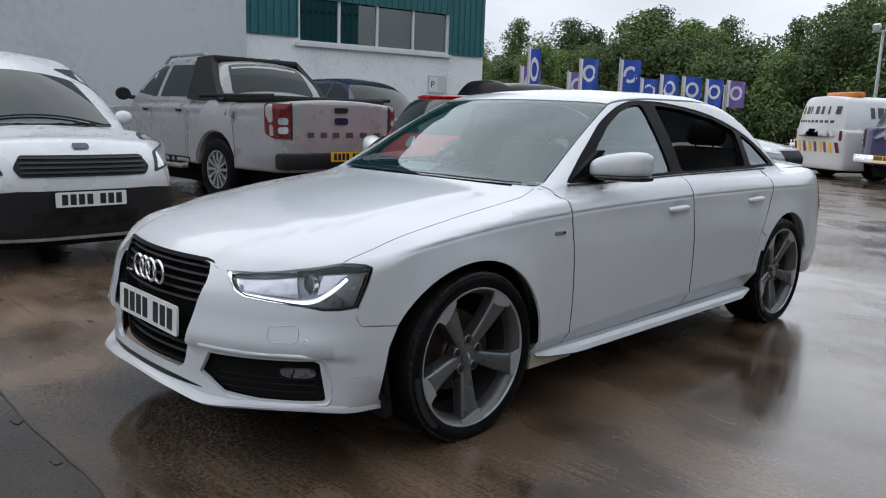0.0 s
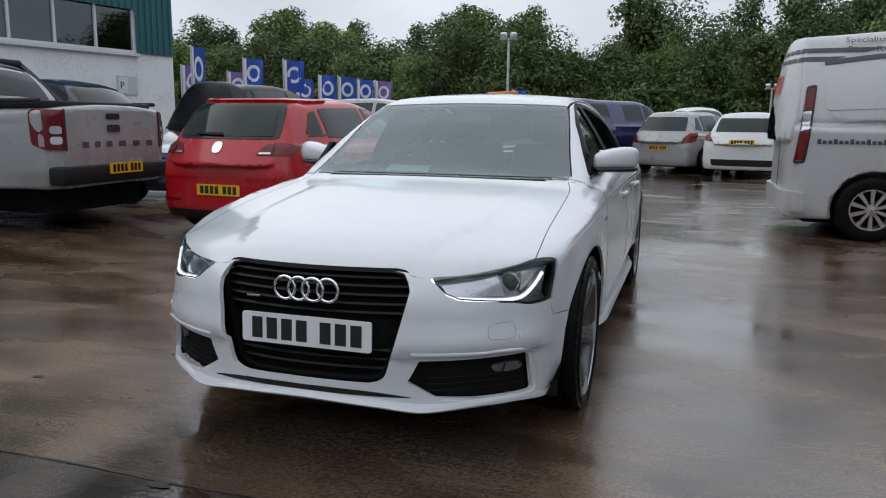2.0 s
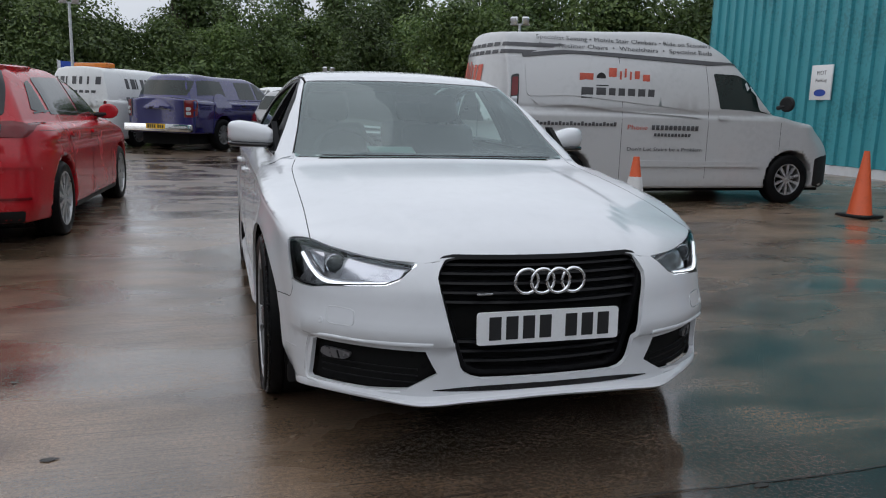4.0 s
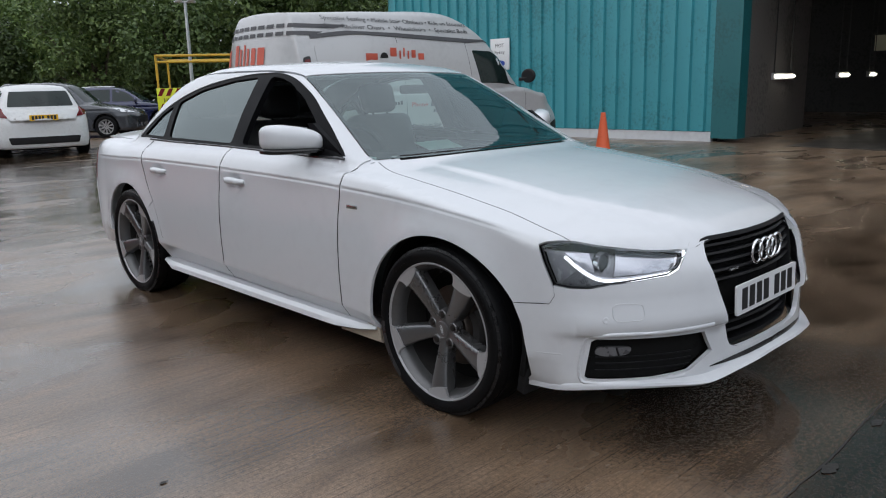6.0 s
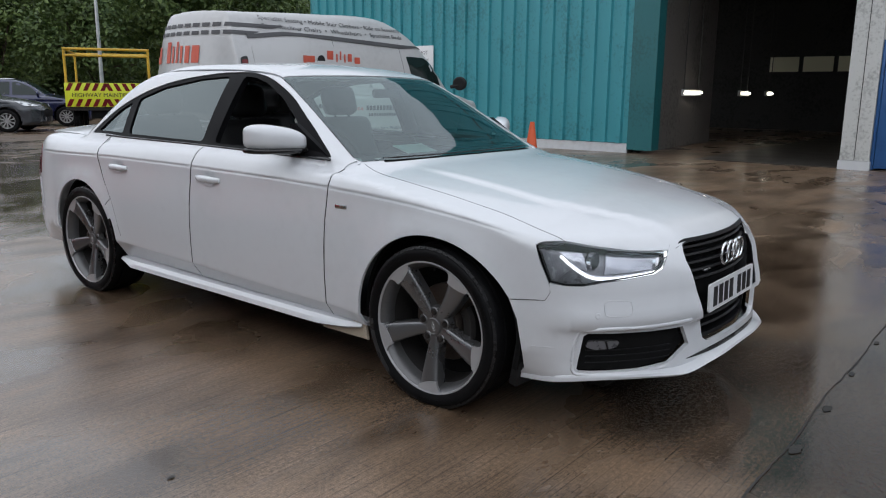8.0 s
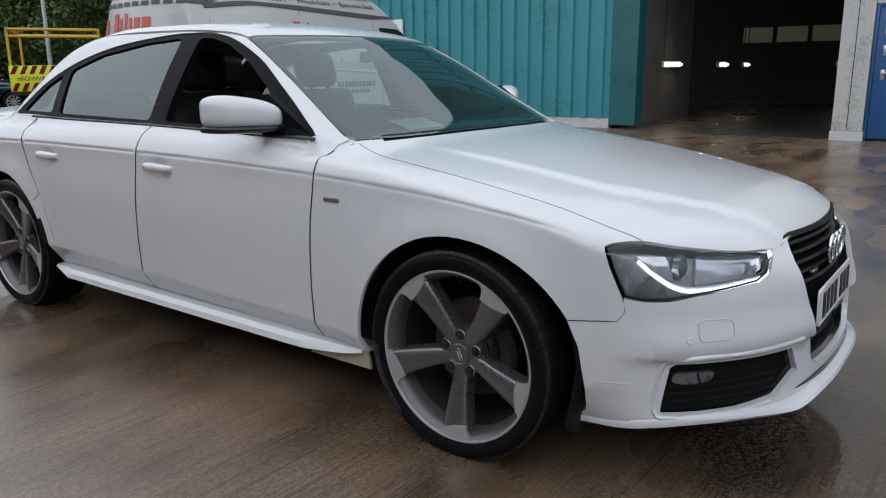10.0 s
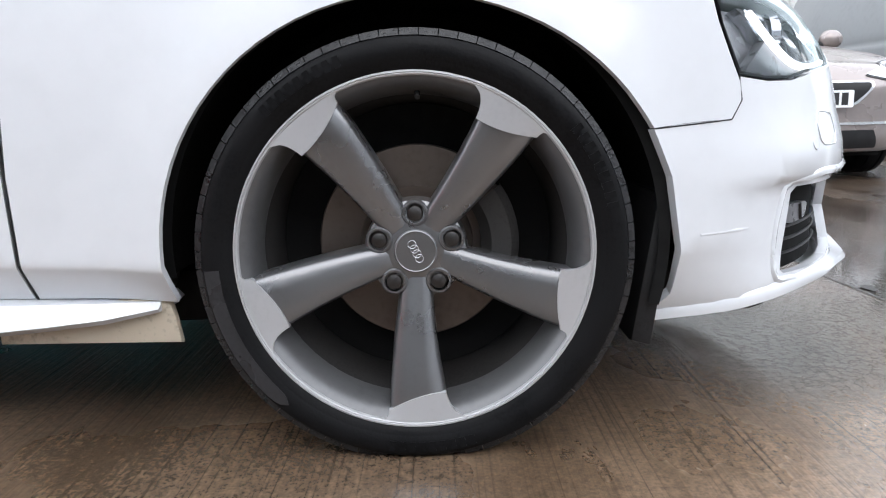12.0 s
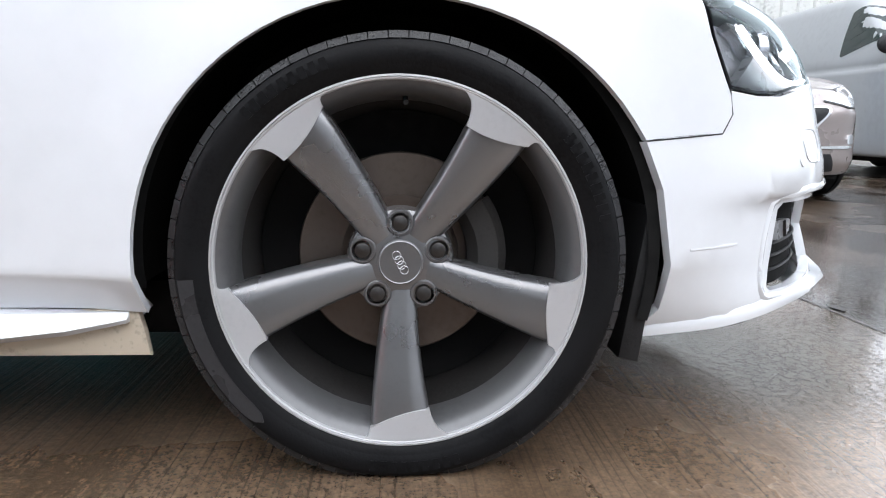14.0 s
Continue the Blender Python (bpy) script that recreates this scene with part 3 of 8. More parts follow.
DLO = [(.655, .953)] + [(y, belt(y) + .004) for y in (.8, 1.2, 1.6, 2.0, 2.4)] + [(2.865, .981), (2.875, .990)] + lrow((2.83, 1.02), (2.64, 1.14), (2.45, 1.222), (2.2, 1.290), (1.9, 1.330), (1.64, 1.345), (1.45, 1.340), (1.30, 1.312), (1.12, 1.242), (.9, 1.115), (.69, .980))
dlo_pts = skin_side(DLO)
front_win = rounded([(.795, .972), (1.533, .984), (1.523, 1.326), (1.42, 1.317), (1.30, 1.288), (1.13, 1.215), (.97, 1.118)], .03)
rear_win = rounded([(1.640, .986), (2.40, .996), (2.445, 1.198), (2.22, 1.266), (1.9, 1.312), (1.646, 1.326)], .03)
qtr_win = rounded([(2.475, .998), (2.80, 1.0), (2.62, 1.128), (2.505, 1.178)], .02)
nose_lines = []
for z in (.402, .411, .420):
    pts = on_skin(saloon, NOSE, [(.36 + .44 * k / 24, -.87 + .27 * k / 24, z) for k in range(25)])
    nose_lines += [pts, pts * (-1, 1, 1)]
for x in (.800, .815, .832):
    pts = on_skin(saloon, NOSE, [(x, -.60, .27 + .115 * k / 10) for k in range(11)])
    nose_lines += [pts, pts * (-1, 1, 1)]
creases = []
for dz in (-.050, -.028, -.017, -.0115, -.0075, -.004, -.0008, .0012, .010, .026):
    creases.append(skin_side([(y, float(sal_crease(y)) + dz) for y in np.arange(-.36, 3.45, .035)]))
for dz in (-.024, -.005, -.001, .003, .018):
    creases.append(skin_side([(y, .317 + dz + .03 * (y - .6)) for y in np.arange(.42, 2.42, .05)]))
for s in (1, -1):
    mir = s < 0
    wing = panel("front_wing", saloon, SIDE, wing_pts, WHITE, car, shrink=GAP, mirror=mir, lines=creases)
    fdoor = panel("front_door", saloon, SIDE, fdoor_pts, WHITE, car, shrink=GAP, mirror=mir, lines=creases)
    rdoor = panel("rear_door", saloon, SIDE, rdoor_pts, WHITE, car, shrink=GAP, mirror=mir, lines=creases)
    panel("rear_quarter", saloon, SIDE, quarter_pts, WHITE, car, mirror=mir, lines=creases)
    panel("pillar_frame", saloon, SIDE, frame_out, WHITE, car, holes=[dlo_pts], mirror=mir, rim=.02)
    wins = [skin_side(w) for w in (front_win, rear_win, qtr_win)]
    panel("window_surround", saloon, SIDE, dlo_pts, FRAMEBLACK, car, holes=wins, mirror=mir, rim=.03, lift=-.004, step=.03, label="black window frame trim")
    # the driver's front window and the rear nearside window are wound down
    shown = [(wins[0], PANE), (wins[2], PRIVACY)] if s > 0 else [(wins[1], PRIVACY), (wins[2], PRIVACY)]
    for w, gmat in shown:
        panel("window_pane", saloon, SIDE, w, gmat, fdoor if gmat is PANE else rdoor, mirror=mir, rim=0, lift=-.012)
    bead("belt_trim", saloon, SIDE, skin_side([(y, belt(y) + .001) for y in np.arange(.66, 2.86, .2)]), .007, BLACKGLOSS, car).matrix_local = Matrix.Diagonal((s, 1, 1, 1))
    # handles
    for y0, d in ((1.46, fdoor), (2.345, rdoor)):
        cup = panel("handle_recess", saloon, SIDE, skin_side(rounded([(y0 - .045, .775), (y0 + .045, .775), (y0 + .06, .805), (y0 + .045, .84), (y0 - .045, .84), (y0 - .06, .805)], .03)), WHITE, d, mirror=mir, rim=0, lift=.0012, step=.014)
        bm = bmesh.new()
        px = skin_side([(y0 - .1, .806), (y0 - .05, .807), (y0, .808), (y0 + .05, .809), (y0 + .1, .81)])
        ring = []
        for k, (p, w) in enumerate(zip(px, (.012, .017, .018, .017, .012))):
            o = (.004, .030, .034, .030, .004)[k]
            ring.append([bm.verts.new((s * (p[0] + o + dx), p[1], p[2] + dz)) for dx, dz in ((-.012, -w), (.002, -w * .7), (.006, 0), (.002, w * .7), (-.012, w))])
        for a, b in zip(ring, ring[1:]):
            for j in range(5):
                bm.faces.new((a[j], a[(j + 1) % 5], b[(j + 1) % 5], b[j]))
        bm.faces.new(ring[0]), bm.faces.new(ring[-1][::-1])
        bmesh.ops.subdivide_edges(bm, edges=bm.edges[:], cuts=1, smooth=0.6)
        part("door_handle", bm, WHITE, d, smooth=60)
    # wing badge as a plain chrome plaque with a red end
    p0 = np.array(skin_side([(.49, .757)])[0])
    bm = add_box(bmesh.new(), -.003, -.036, -.0085, .004, .036, .0085, .003)
    bmesh.ops.transform(bm, matrix=Matrix.Translation((s * (p0[0] + .001), p0[1], p0[2] + .008)), verts=bm.verts)
    bd = part("wing_badge", bm, SATIN, wing, "small chrome badge")
    bm = add_box(bmesh.new(), -.002, -.007, -.006, .0055, .007, .006, .002)
    bmesh.ops.transform(bm, matrix=Matrix.Translation((s * (p0[0] + .001), p0[1] + .026, p0[2] + .008)), verts=bm.verts)
    part("badge_mark", bm, REDLENS, bd, "red badge mark")
    # sill blade
    bm = bmesh.new()
    rows = []
    for y in np.linspace(.40, 2.43, 26):
        t = min(1, max(0, (y - .40) / .26) ** .6, (2.43 - y) / .16)
        o = -.012 + .036 * t
        sec = [(.79, .262), (.872 + .02 * t, .254), (.884 + o, .238), (.893 + o * .9, .222 - .006 * t), (.885 + o * .4, .205), (.80, .186), (.76, .20)]
        sec = [(a, .252 - (.252 - b) * (.3 + .7 * max(0, t))) for a, b in sec]
        rows.append([bm.verts.new((s * a, y, b + .012 * (y - .36) / 2)) for a, b in sec])
    for a, b in zip(rows, rows[1:]):
        for j in range(6):
            bm.faces.new((a[j], a[j + 1], b[j + 1], b[j]))
    bm.faces.new(rows[0]), bm.faces.new(rows[-1])
    skirt_ob = part("side_skirt", bm, WHITE, car, smooth=25)
    bm = prism(bmesh.new(), [(.388, .262), (.66, .238), (.66, .186), (.372, .184), (.378, .222)], s * .850, s * .868, "X", .006)
    part("sill_flange", bm, RUSTLIP, skirt_ob, "dirty beige sill edge")
    # wheel housings
    for cy in (0, 2.808):
        bm = lathe(bmesh.new(), [(.50 * s, .0), (.50 * s, .402), (.842 * s, .402), (.842 * s, .384)], "X", 48, Matrix.Translation((0, cy, .33)), -math.pi / 2 + 1.45, 3 * math.pi / 2 - 1.30)
        part("wheel_housing", bm, DARKVOID, car)
    flap = prism(bmesh.new(), [(-.415, .40), (-.385, .40), (-.346, .160), (-.380, .150)], s * .60, s * .832, "X", .006)
    part("arch_liner_flap", flap, BLACK, car, "black plastic arch liner end")
    # door mirror
    bm = bmesh.new()
    bmesh.ops.create_uvsphere(bm, u_segments=28, v_segments=18, radius=1)
    for v in bm.verts:
        x, y, z = v.co
        k = 4.0
        n = (abs(x) ** k + abs(y) ** 2.4 + abs(z) ** 3.0) ** (1 / 3.0)
        x, y, z = x / n, y / n, z / n
        if y > .15:
            y = .15 + (y - .15) * .15
        v.co = Vector((s * (.892 + .118 * x), .938 + .085 * y + .055 * x, 1.034 + (.060 + .010 * min(x, .3)) * z + .008 * x - .012 * max(0, -x) ** 2))
    mirror_ob = part("door_mirror", bm, WHITE, fdoor, "white door mirror shell", smooth=70)
    bm = bmesh.new()
    bmesh.ops.create_uvsphere(bm, u_segments=24, v_segments=12, radius=1)
    for v in bm.verts:
        x, y, z = v.co
        n = (abs(x) ** 4 + abs(y) ** 2.4 + abs(z) ** 3) ** (1 / 3)
        v.co = Vector((s * (.890 + .121 * x / n), .937 + .090 * min(y / n, .2) + .055 * x / n, .981 + .017 * z / n))
    part("mirror_base", bm, BLACKGLOSS, mirror_ob, "gloss black lower mirror housing", smooth=70)
    bm = prism(bmesh.new(), [(.80, -.045), (.94, -.045), (.985, -.038), (.985, .040), (.94, .046), (.80, .046)], .832, .836, "Y")
    bmesh.ops.transform(bm, matrix=Matrix.Diagonal((s, 1, 1, 1)) @ Matrix.Translation((.89, .961, 1.035)) @ Matrix.Rotation(.44, 4, "Z") @ Matrix.Translation((-.89, -.832, 0)), verts=bm.verts)
    part("mirror_glass", bm, CHROME, mirror_ob)
    bm = tube(bmesh.new(), [(s * .735, .79, .975), (s * .79, .86, .985), (s * .84, .91, .99)], .024, 10)
    part("mirror_arm", bm, BLACK, mirror_ob)
    bm = prism(bmesh.new(), [(.69, .965), (.835, .972), (.945, 1.098), (.90, 1.10)], s * .765, s * .79, "X")
    part("mirror_sail", bm, FRAMEBLACK, fdoor)
    corner = [(.705, .515, 0), (.74, .50, 0), (.775, .52, 0), (.775, .60, 0), (.74, .66, 0), (.722, .66, 0), (.722, .58, 0)]
    filler = skin_side([(.50, .885), (.62, .885), (.625, .95), (.60, .962), (.55, .958), (.50, .935)])
    panel("scuttle_side", saloon, SIDE, filler, WHITE, car, mirror=mir, lift=-.006, rim=0, step=.02)
    panel("scuttle_corner", saloon, TOP, corner, WHITE, car, mirror=mir, lift=-.007, rim=0, step=.02)

# roof, screens, boot
roof_line = [(.578, 1.24), (.570, 1.6)] + [(.566, y) for y in (2.0, 2.3)] + [(.552, 2.55), (.535, 2.62)] + lrow((.535, 2.62), (.3, 2.585), (0, 2.57), (-.3, 2.585), (-.535, 2.62))[1:] + [(-.552, 2.55)] + [(-.566, y) for y in (2.3, 2.0)] + [(-.570, 1.6), (-.578, 1.24)] \
    + lrow((-.578, 1.24), (-.3, 1.19), (0, 1.172), (.3, 1.19), (.578, 1.24))[1:-1]
panel("roof", saloon, TOP, [(x, y, 0) for x, y in roof_line], WHITE, car, rim=.015, step=.05)
screen_line = lrow((.578, 1.23), (.3, 1.18), (0, 1.162), (-.3, 1.18), (-.578, 1.23)) + lrow((-.587, 1.215), (-.625, 1.02), (-.665, .80), (-.708, .60)) + lrow((-.70, .565), (-.5, .495), (-.25, .447), (0, .43), (.25, .447), (.5, .495), (.70, .565)) \
    + lrow((.708, .60), (.665, .80), (.625, 1.02), (.587, 1.215))
screen_hole = lrow((.550, 1.195), (.3, 1.15), (0, 1.133), (-.3, 1.15), (-.550, 1.195)) + lrow((-.567, 1.16), (-.603, 1.0), (-.645, .80), (-.680, .635)) + lrow((-.665, .62), (-.5, .552), (-.25, .505), (0, .488), (.25, .505), (.5, .552), (.665, .62)) \
    + lrow((.680, .635), (.645, .80), (.603, 1.0), (.567, 1.16))
screen = panel("windscreen", saloon, TOP, [(x, y, 0) for x, y in screen_line], SCREEN, car, rim=0, lift=-.003, step=.05, label="green-tinted windscreen")
panel("screen_border", saloon, TOP, [(x, y, 0) for x, y in screen_line], BLACKGLOSS, screen, holes=[[(x, y, 0) for x, y in screen_hole]], rim=0, lift=-.006, step=.03)
rw = lrow((-.535, 2.635), (-.3, 2.60), (0, 2.585), (.3, 2.60), (.535, 2.635)) + lrow((.55, 2.68), (.59, 2.88), (.628, 3.05)) + lrow((.60, 3.085), (.3, 3.12), (0, 3.13), (-.3, 3.12), (-.60, 3.085)) + lrow((-.628, 3.05), (-.59, 2.88), (-.55, 2.68))
panel("rear_window", saloon, TOP, [(x, y, 0) for x, y in rw], PRIVACY, car, rim=0, lift=-.003, step=.05)
panel("boot_lid", saloon, TOP, [(x, y, 0) for x, y in [(.64, 3.10), (.70, 3.14), (.705, 3.4), (.69, 3.58)] + lrow((.66, 3.63), (.3, 3.70), (0, 3.715), (-.3, 3.70), (-.66, 3.63)) + [(-.69, 3.58), (-.705, 3.4), (-.70, 3.14), (-.64, 3.10)]
                               + lrow((-.60, 3.095), (-.3, 3.13), (0, 3.14), (.3, 3.13), (.60, 3.095))], WHITE, car, shrink=.001)
TAIL = End(3.1, 1)
tail_line = [(.905, 3.17, .46), (.88, 3.32, .46), (.86, 3.44, .46), (.85, 3.47, .58), (.83, 3.52, .66), (.60, 3.73, .66), (0, 3.8, .66)]
low_tail = [(0, 3.8, .26), (.5, 3.76, .25), (.78, 3.63, .24), (.88, 3.35, .23), (.9, 3.17, .235), (.905, 3.165, .32)]
panel("rear_bumper", saloon, TAIL, tail_line + mirrored(tail_line[:-1])[::-1] + mirrored(low_tail[1:])[::-1] + low_tail, WHITE, car, rim=.015)
panel("boot_face", saloon, TAIL, [(.62, 3.72, .67), (.60, 3.70, .96), (0, 3.76, .965), (-.60, 3.70, .96), (-.62, 3.72, .67)], WHITE, car)
for s in (1, -1):
    pts = [(.64 * s, 3.71, .68), (.84 * s, 3.52, .675), (.86 * s, 3.42, .70), (.835 * s, 3.44, .83), (.80 * s, 3.52, .88), (.62 * s, 3.70, .86)]
    panel("tail_lamp", saloon, TAIL, pts, REDLENS, car, lift=.002)

# front bumper with the grille's notch and the fog lamps' openings
grille = [(.322, .708), (.352, .702), (.374, .687), (.387, .664), (.393, .637), (.308, .345), (.296, .325), (.272, .311), (.240, .304)]
gy = lambda x: -.88 + .3 * max(0, abs(x) - .2) ** 2
seam = [(.87, -.364, .503), (.885, -.42, .509), (.866, -.495, .514), (.853, -.515, .53)]
skirt = [(.0, -.92, .238), (.15, -.918, .235), (.3, -.905, .227), (.44, -.86, .214), (.6, -.79, .222), (.72, -.70, .225), (.80, -.60, .215), (.84, -.50, .196), (.858, -.41, .184)]
arch_down = [tuple(p) for p in skin_side([(-.409, .235), (-.407, .36), (-.395, .43)])]
half = [(.322, gy(.322), .709), (.36, -.86, .708), (.39, -.83, .703), (.415, -.80, .697), (.425, -.79, .690)] + lamp_low[::-1] + lamp_out[::-1][:1] + seam[::-1]
right = [(x, gy(x), z) for x, z in grille[1:]][::-1] + half + arch_down[::-1] + skirt[::-1]
bumper_line = [(-x, y, z) for x, y, z in right[::-1]][1:] + right
# runs from the right skirt round to the left one
fog_hole = [(.385, -.866, .318), (.405, -.862, .352), (.425, -.855, .394), (.58, -.78, .396), (.758, -.640, .400), (.770, -.628, .390), (.778, -.605, .262), (.77, -.61, .255), (.60, -.76, .253), (.480, -.83, .263)]
def rounded3(pts, r=.3):
    """A closed 3D outline with its corners cut off softly."""
    p, out = np.array(pts, float), []
    for i in range(len(p)):
        a, c, b = p[i - 1], p[i], p[(i + 1) % len(p)]
        for t in (0, .33, .67, 1):
            out.append(tuple((c + (a - c) * r) * (1 - t) ** 2 + c * 2 * t * (1 - t) + (c + (b - c) * r) * t * t))
    return out


bumper = panel("front_bumper", saloon, NOSE, bumper_line, WHITE, car, holes=[fog_hole, mirrored(fog_hole)[::-1]], step=.03, rim=.018, shrink=.001, edge_step=.012, lines=nose_lines)
# lip along the skirt's foot, and the dark slot above its middle
lip = bmesh.new()
rows = []
lc = curve_through([(-x, y, z) for x, y, z in skirt[::-1]][:-1] + skirt, .03)
lp = on_skin(saloon, NOSE, [(x, y, z + .012) for x, y, z in lc])
ln = slope(saloon, lp)
for p, n in zip(lp, ln):
    u = np.array((n[0], n[1], 0)) / (np.hypot(n[0], n[1]) + 1e-9)
    t = float(np.interp(abs(p[0]), (0, .3, .44, .56, .75, .88), (.95, 1.15, 1.45, .75, .22, .06)))
    rows.append([lip.verts.new(tuple(p + u * a * t + np.array((0, 0, b)))) for a, b in ((-.01, .014), (.006, .012), (.024, .005), (.029, -.004), (.022, -.012), (-.05, -.016))])
for a, b in zip(rows, rows[1:]):
    for j in range(5):
        lip.faces.new((a[j], a[j + 1], b[j + 1], b[j]))
part("front_lip", lip, WHITE, bumper, smooth=35)
slot = curve_through([(-.40, -.87, .262), (-.3, -.90, .268), (0, -.915, .272), (.3, -.90, .268), (.40, -.87, .262)], .03)
so = [tuple(p + (0, 0, .010 * (1 - (abs(p[0]) / .41) ** 4))) for p in slot] + [tuple(p - (0, 0, .010 * (1 - (abs(p[0]) / .41) ** 4))) for p in slot[::-1]]
panel("lip_slot", saloon, NOSE, so, BLACKGLOSS, bumper, lift=.0015, rim=0)
for s in (1, -1):
    fix = (lambda q: q) if s > 0 else mirrored
    panel("fog_grille", saloon, NOSE, fix(fog_hole), DARKVOID, bumper, lift=-.034, rim=0)
    ring = [(.405, -.878, .421), (.50, -.83, .419), (.62, -.76, .417), (.752, -.65, .414), (.779, -.62, .402), (.788, -.605, .36), (.791, -.595, .275), (.785, -.60, .249), (.76, -.63, .243), (.60, -.76, .241), (.50, -.825, .249)]
    bead("fog_surround", saloon, NOSE, fix(ring), .0075, WHITE, bumper, lift=-.0035, smooth_step=.014)
    bead("bumper_ridge", saloon, NOSE, fix([(.855, -.46, .335), (.84, -.50, .337), (.82, -.54, .340)]), .0040, WHITE, bumper, lift=-.0030)
    for k in range(3):
        z = .287 + .022 * k
        bead("fog_slat", saloon, NOSE, fix([(.45, -.84, z - .01), (.58, -.78, z - .008), (.76, -.64, z - .006)]), .0028, GRILLEBLACK, bumper, lift=-.030)
    fl = panel("fog_lamp", saloon, NOSE, fix(rounded3([(.655, -.72, .362), (.752, -.64, .366), (.757, -.63, .340), (.735, -.66, .330), (.665, -.71, .334)])), LAMPTRIM, bumper, lift=-.022, rim=.012, step=.015, label="small dark chrome fog lamp")
    bead("fog_lamp_rib", saloon, NOSE, fix([(.700, -.70, .334), (.702, -.69, .348), (.705, -.69, .362)]), .004, LAMPBLACK, fl, lift=-.022)
    # washer flap and parking sensor
    w = fix(rounded3([(.645, -.75, .519), (.645, -.75, .465), (.726, -.68, .466), (.726, -.68, .523)], .25))
    bead("washer_flap_seam", saloon, NOSE, w, .0013, SATIN, bumper, closed=True, smooth_step=.012)
    c = on_skin(saloon, NOSE, fix([(.746, -.666, .470)]))[0]
    n = slope(saloon, c[None])[0]
    m = Matrix.Translation(tuple(c)) @ Vector(n).to_track_quat("Z", "Y").to_matrix().to_4x4()
    part("parking_sensor", lathe(bmesh.new(), [(.0, .0), (.002, .0085), (.0015, .0105), (-.002, .0115)], "Z", 20, m), WHITE, bumper)
    # headlamp
    hl = fix(lamp_line + [(.790, -.500, .729)] + lamp_out + lamp_low)
    cen = np.mean(np.array(hl), axis=0)
    n1 = len(lamp_line)
    inner = [(x + .014, y, z - .004) for x, y, z in lamp_line[:1]] + [(x, y, z - .0018) for x, y, z in lamp_line[1:-1]] + [(x - .002, y, z - .003) for x, y, z in lamp_line[-1:]]
    inner = fix(inner + [(x - .009, y, z + d) for (x, y, z), d in zip(lamp_out, (-.006, -.006, 0, .008))] + [(x, y, z + .008) for x, y, z in lamp_low[:-1]] + [(.488, -.795, .655)])
    lens = panel("headlamp", saloon, NOSE, hl, LENS, car, rim=0, shrink=.003, lift=-.001, label="clear-lensed headlamp with lit daytime light")
    lens.visible_shadow = False
    panel("lamp_bezel", saloon, NOSE, hl, LAMPBLACK, lens, holes=[inner], lift=-.005, rim=.012, shrink=.003, step=.02)
    panel("lamp_housing", saloon, NOSE, hl, LAMPGREY, lens, lift=-.052, rim=0)
    drl = fix([(.447, -.79, .678), (.462, -.79, .655), (.485, -.785, .630), (.52, -.785, .618), (.60, -.74, .606), (.68, -.68, .599), (.735, -.61, .607), (.763, -.56, .640), (.776, -.51, .680)])
    panel("lamp_trim", saloon, NOSE, drl[2:8] + fix([(.79, -.52, .60), (.795, -.51, .584), (.76, -.575, .575), (.69, -.655, .580), (.60, -.74, .595), (.515, -.80, .611), (.475, -.80, .632)]), LAMPTRIM, lens, lift=-.018, rim=.02, step=.015, label="dark grey lower lamp trim")
    panel("lamp_reflector", saloon, NOSE, fix([(.46, -.79, .678), (.56, -.74, .696), (.655, -.65, .702), (.665, -.64, .640), (.69, -.66, .614), (.60, -.74, .620), (.52, -.785, .630), (.485, -.785, .645)]), LAMPSILVER, lens, lift=-.036, rim=.012)
    panel("lamp_side_reflector", saloon, NOSE, fix([(.742, -.60, .70), (.775, -.51, .70), (.755, -.56, .645), (.735, -.61, .625)]), LAMPSILVER, lens, lift=-.030, rim=.02)
    bead("daytime_light", saloon, NOSE, drl, .0060, DRL, lens, lift=-.012)
    bead("daytime_guide", saloon, NOSE, [tuple(np.array(p) + (0, 0, .009)) for p in drl[2:]], .0032, LAMPSILVER, lens, lift=-.018)
    bead("light_guide", saloon, NOSE, fix([(.452, -.79, .680), (.56, -.74, .697), (.66, -.65, .706)]), .0035, LAMPSILVER, lens, lift=-.020)
    c = on_skin(saloon, NOSE, fix([(.70, -.62, .668)]))[0] - slope(saloon, on_skin(saloon, NOSE, fix([(.70, -.62, .668)])))[0] * .046
    m = Matrix.Translation(tuple(c))
    part("projector", lathe(bmesh.new(), [(.02, .030), (-.004, .029), (-.007, .026), (-.013, .022), (-.018, .012), (-.020, .0)], "Y", 28, m), CHROMEDARK, lens)
    part("projector_ring", lathe(bmesh.new(), [(.01, .036), (-.006, .035), (-.008, .032), (-.004, .029)], "Y", 28, m), LAMPSILVER, lens)

# dark gaps between the panels
def seam(pts, r=.0019, lift=-.0009, view=SIDE, both=True):
    for s in ((1, -1) if both else (1,)):
        p = on_skin(saloon, view, pts, lift)
        p = p[~np.isnan(p).any(1)] * (s, 1, 1)
        part("panel_gap", tube(bmesh.new(), p.tolist(), r, 5), SEAL, car)


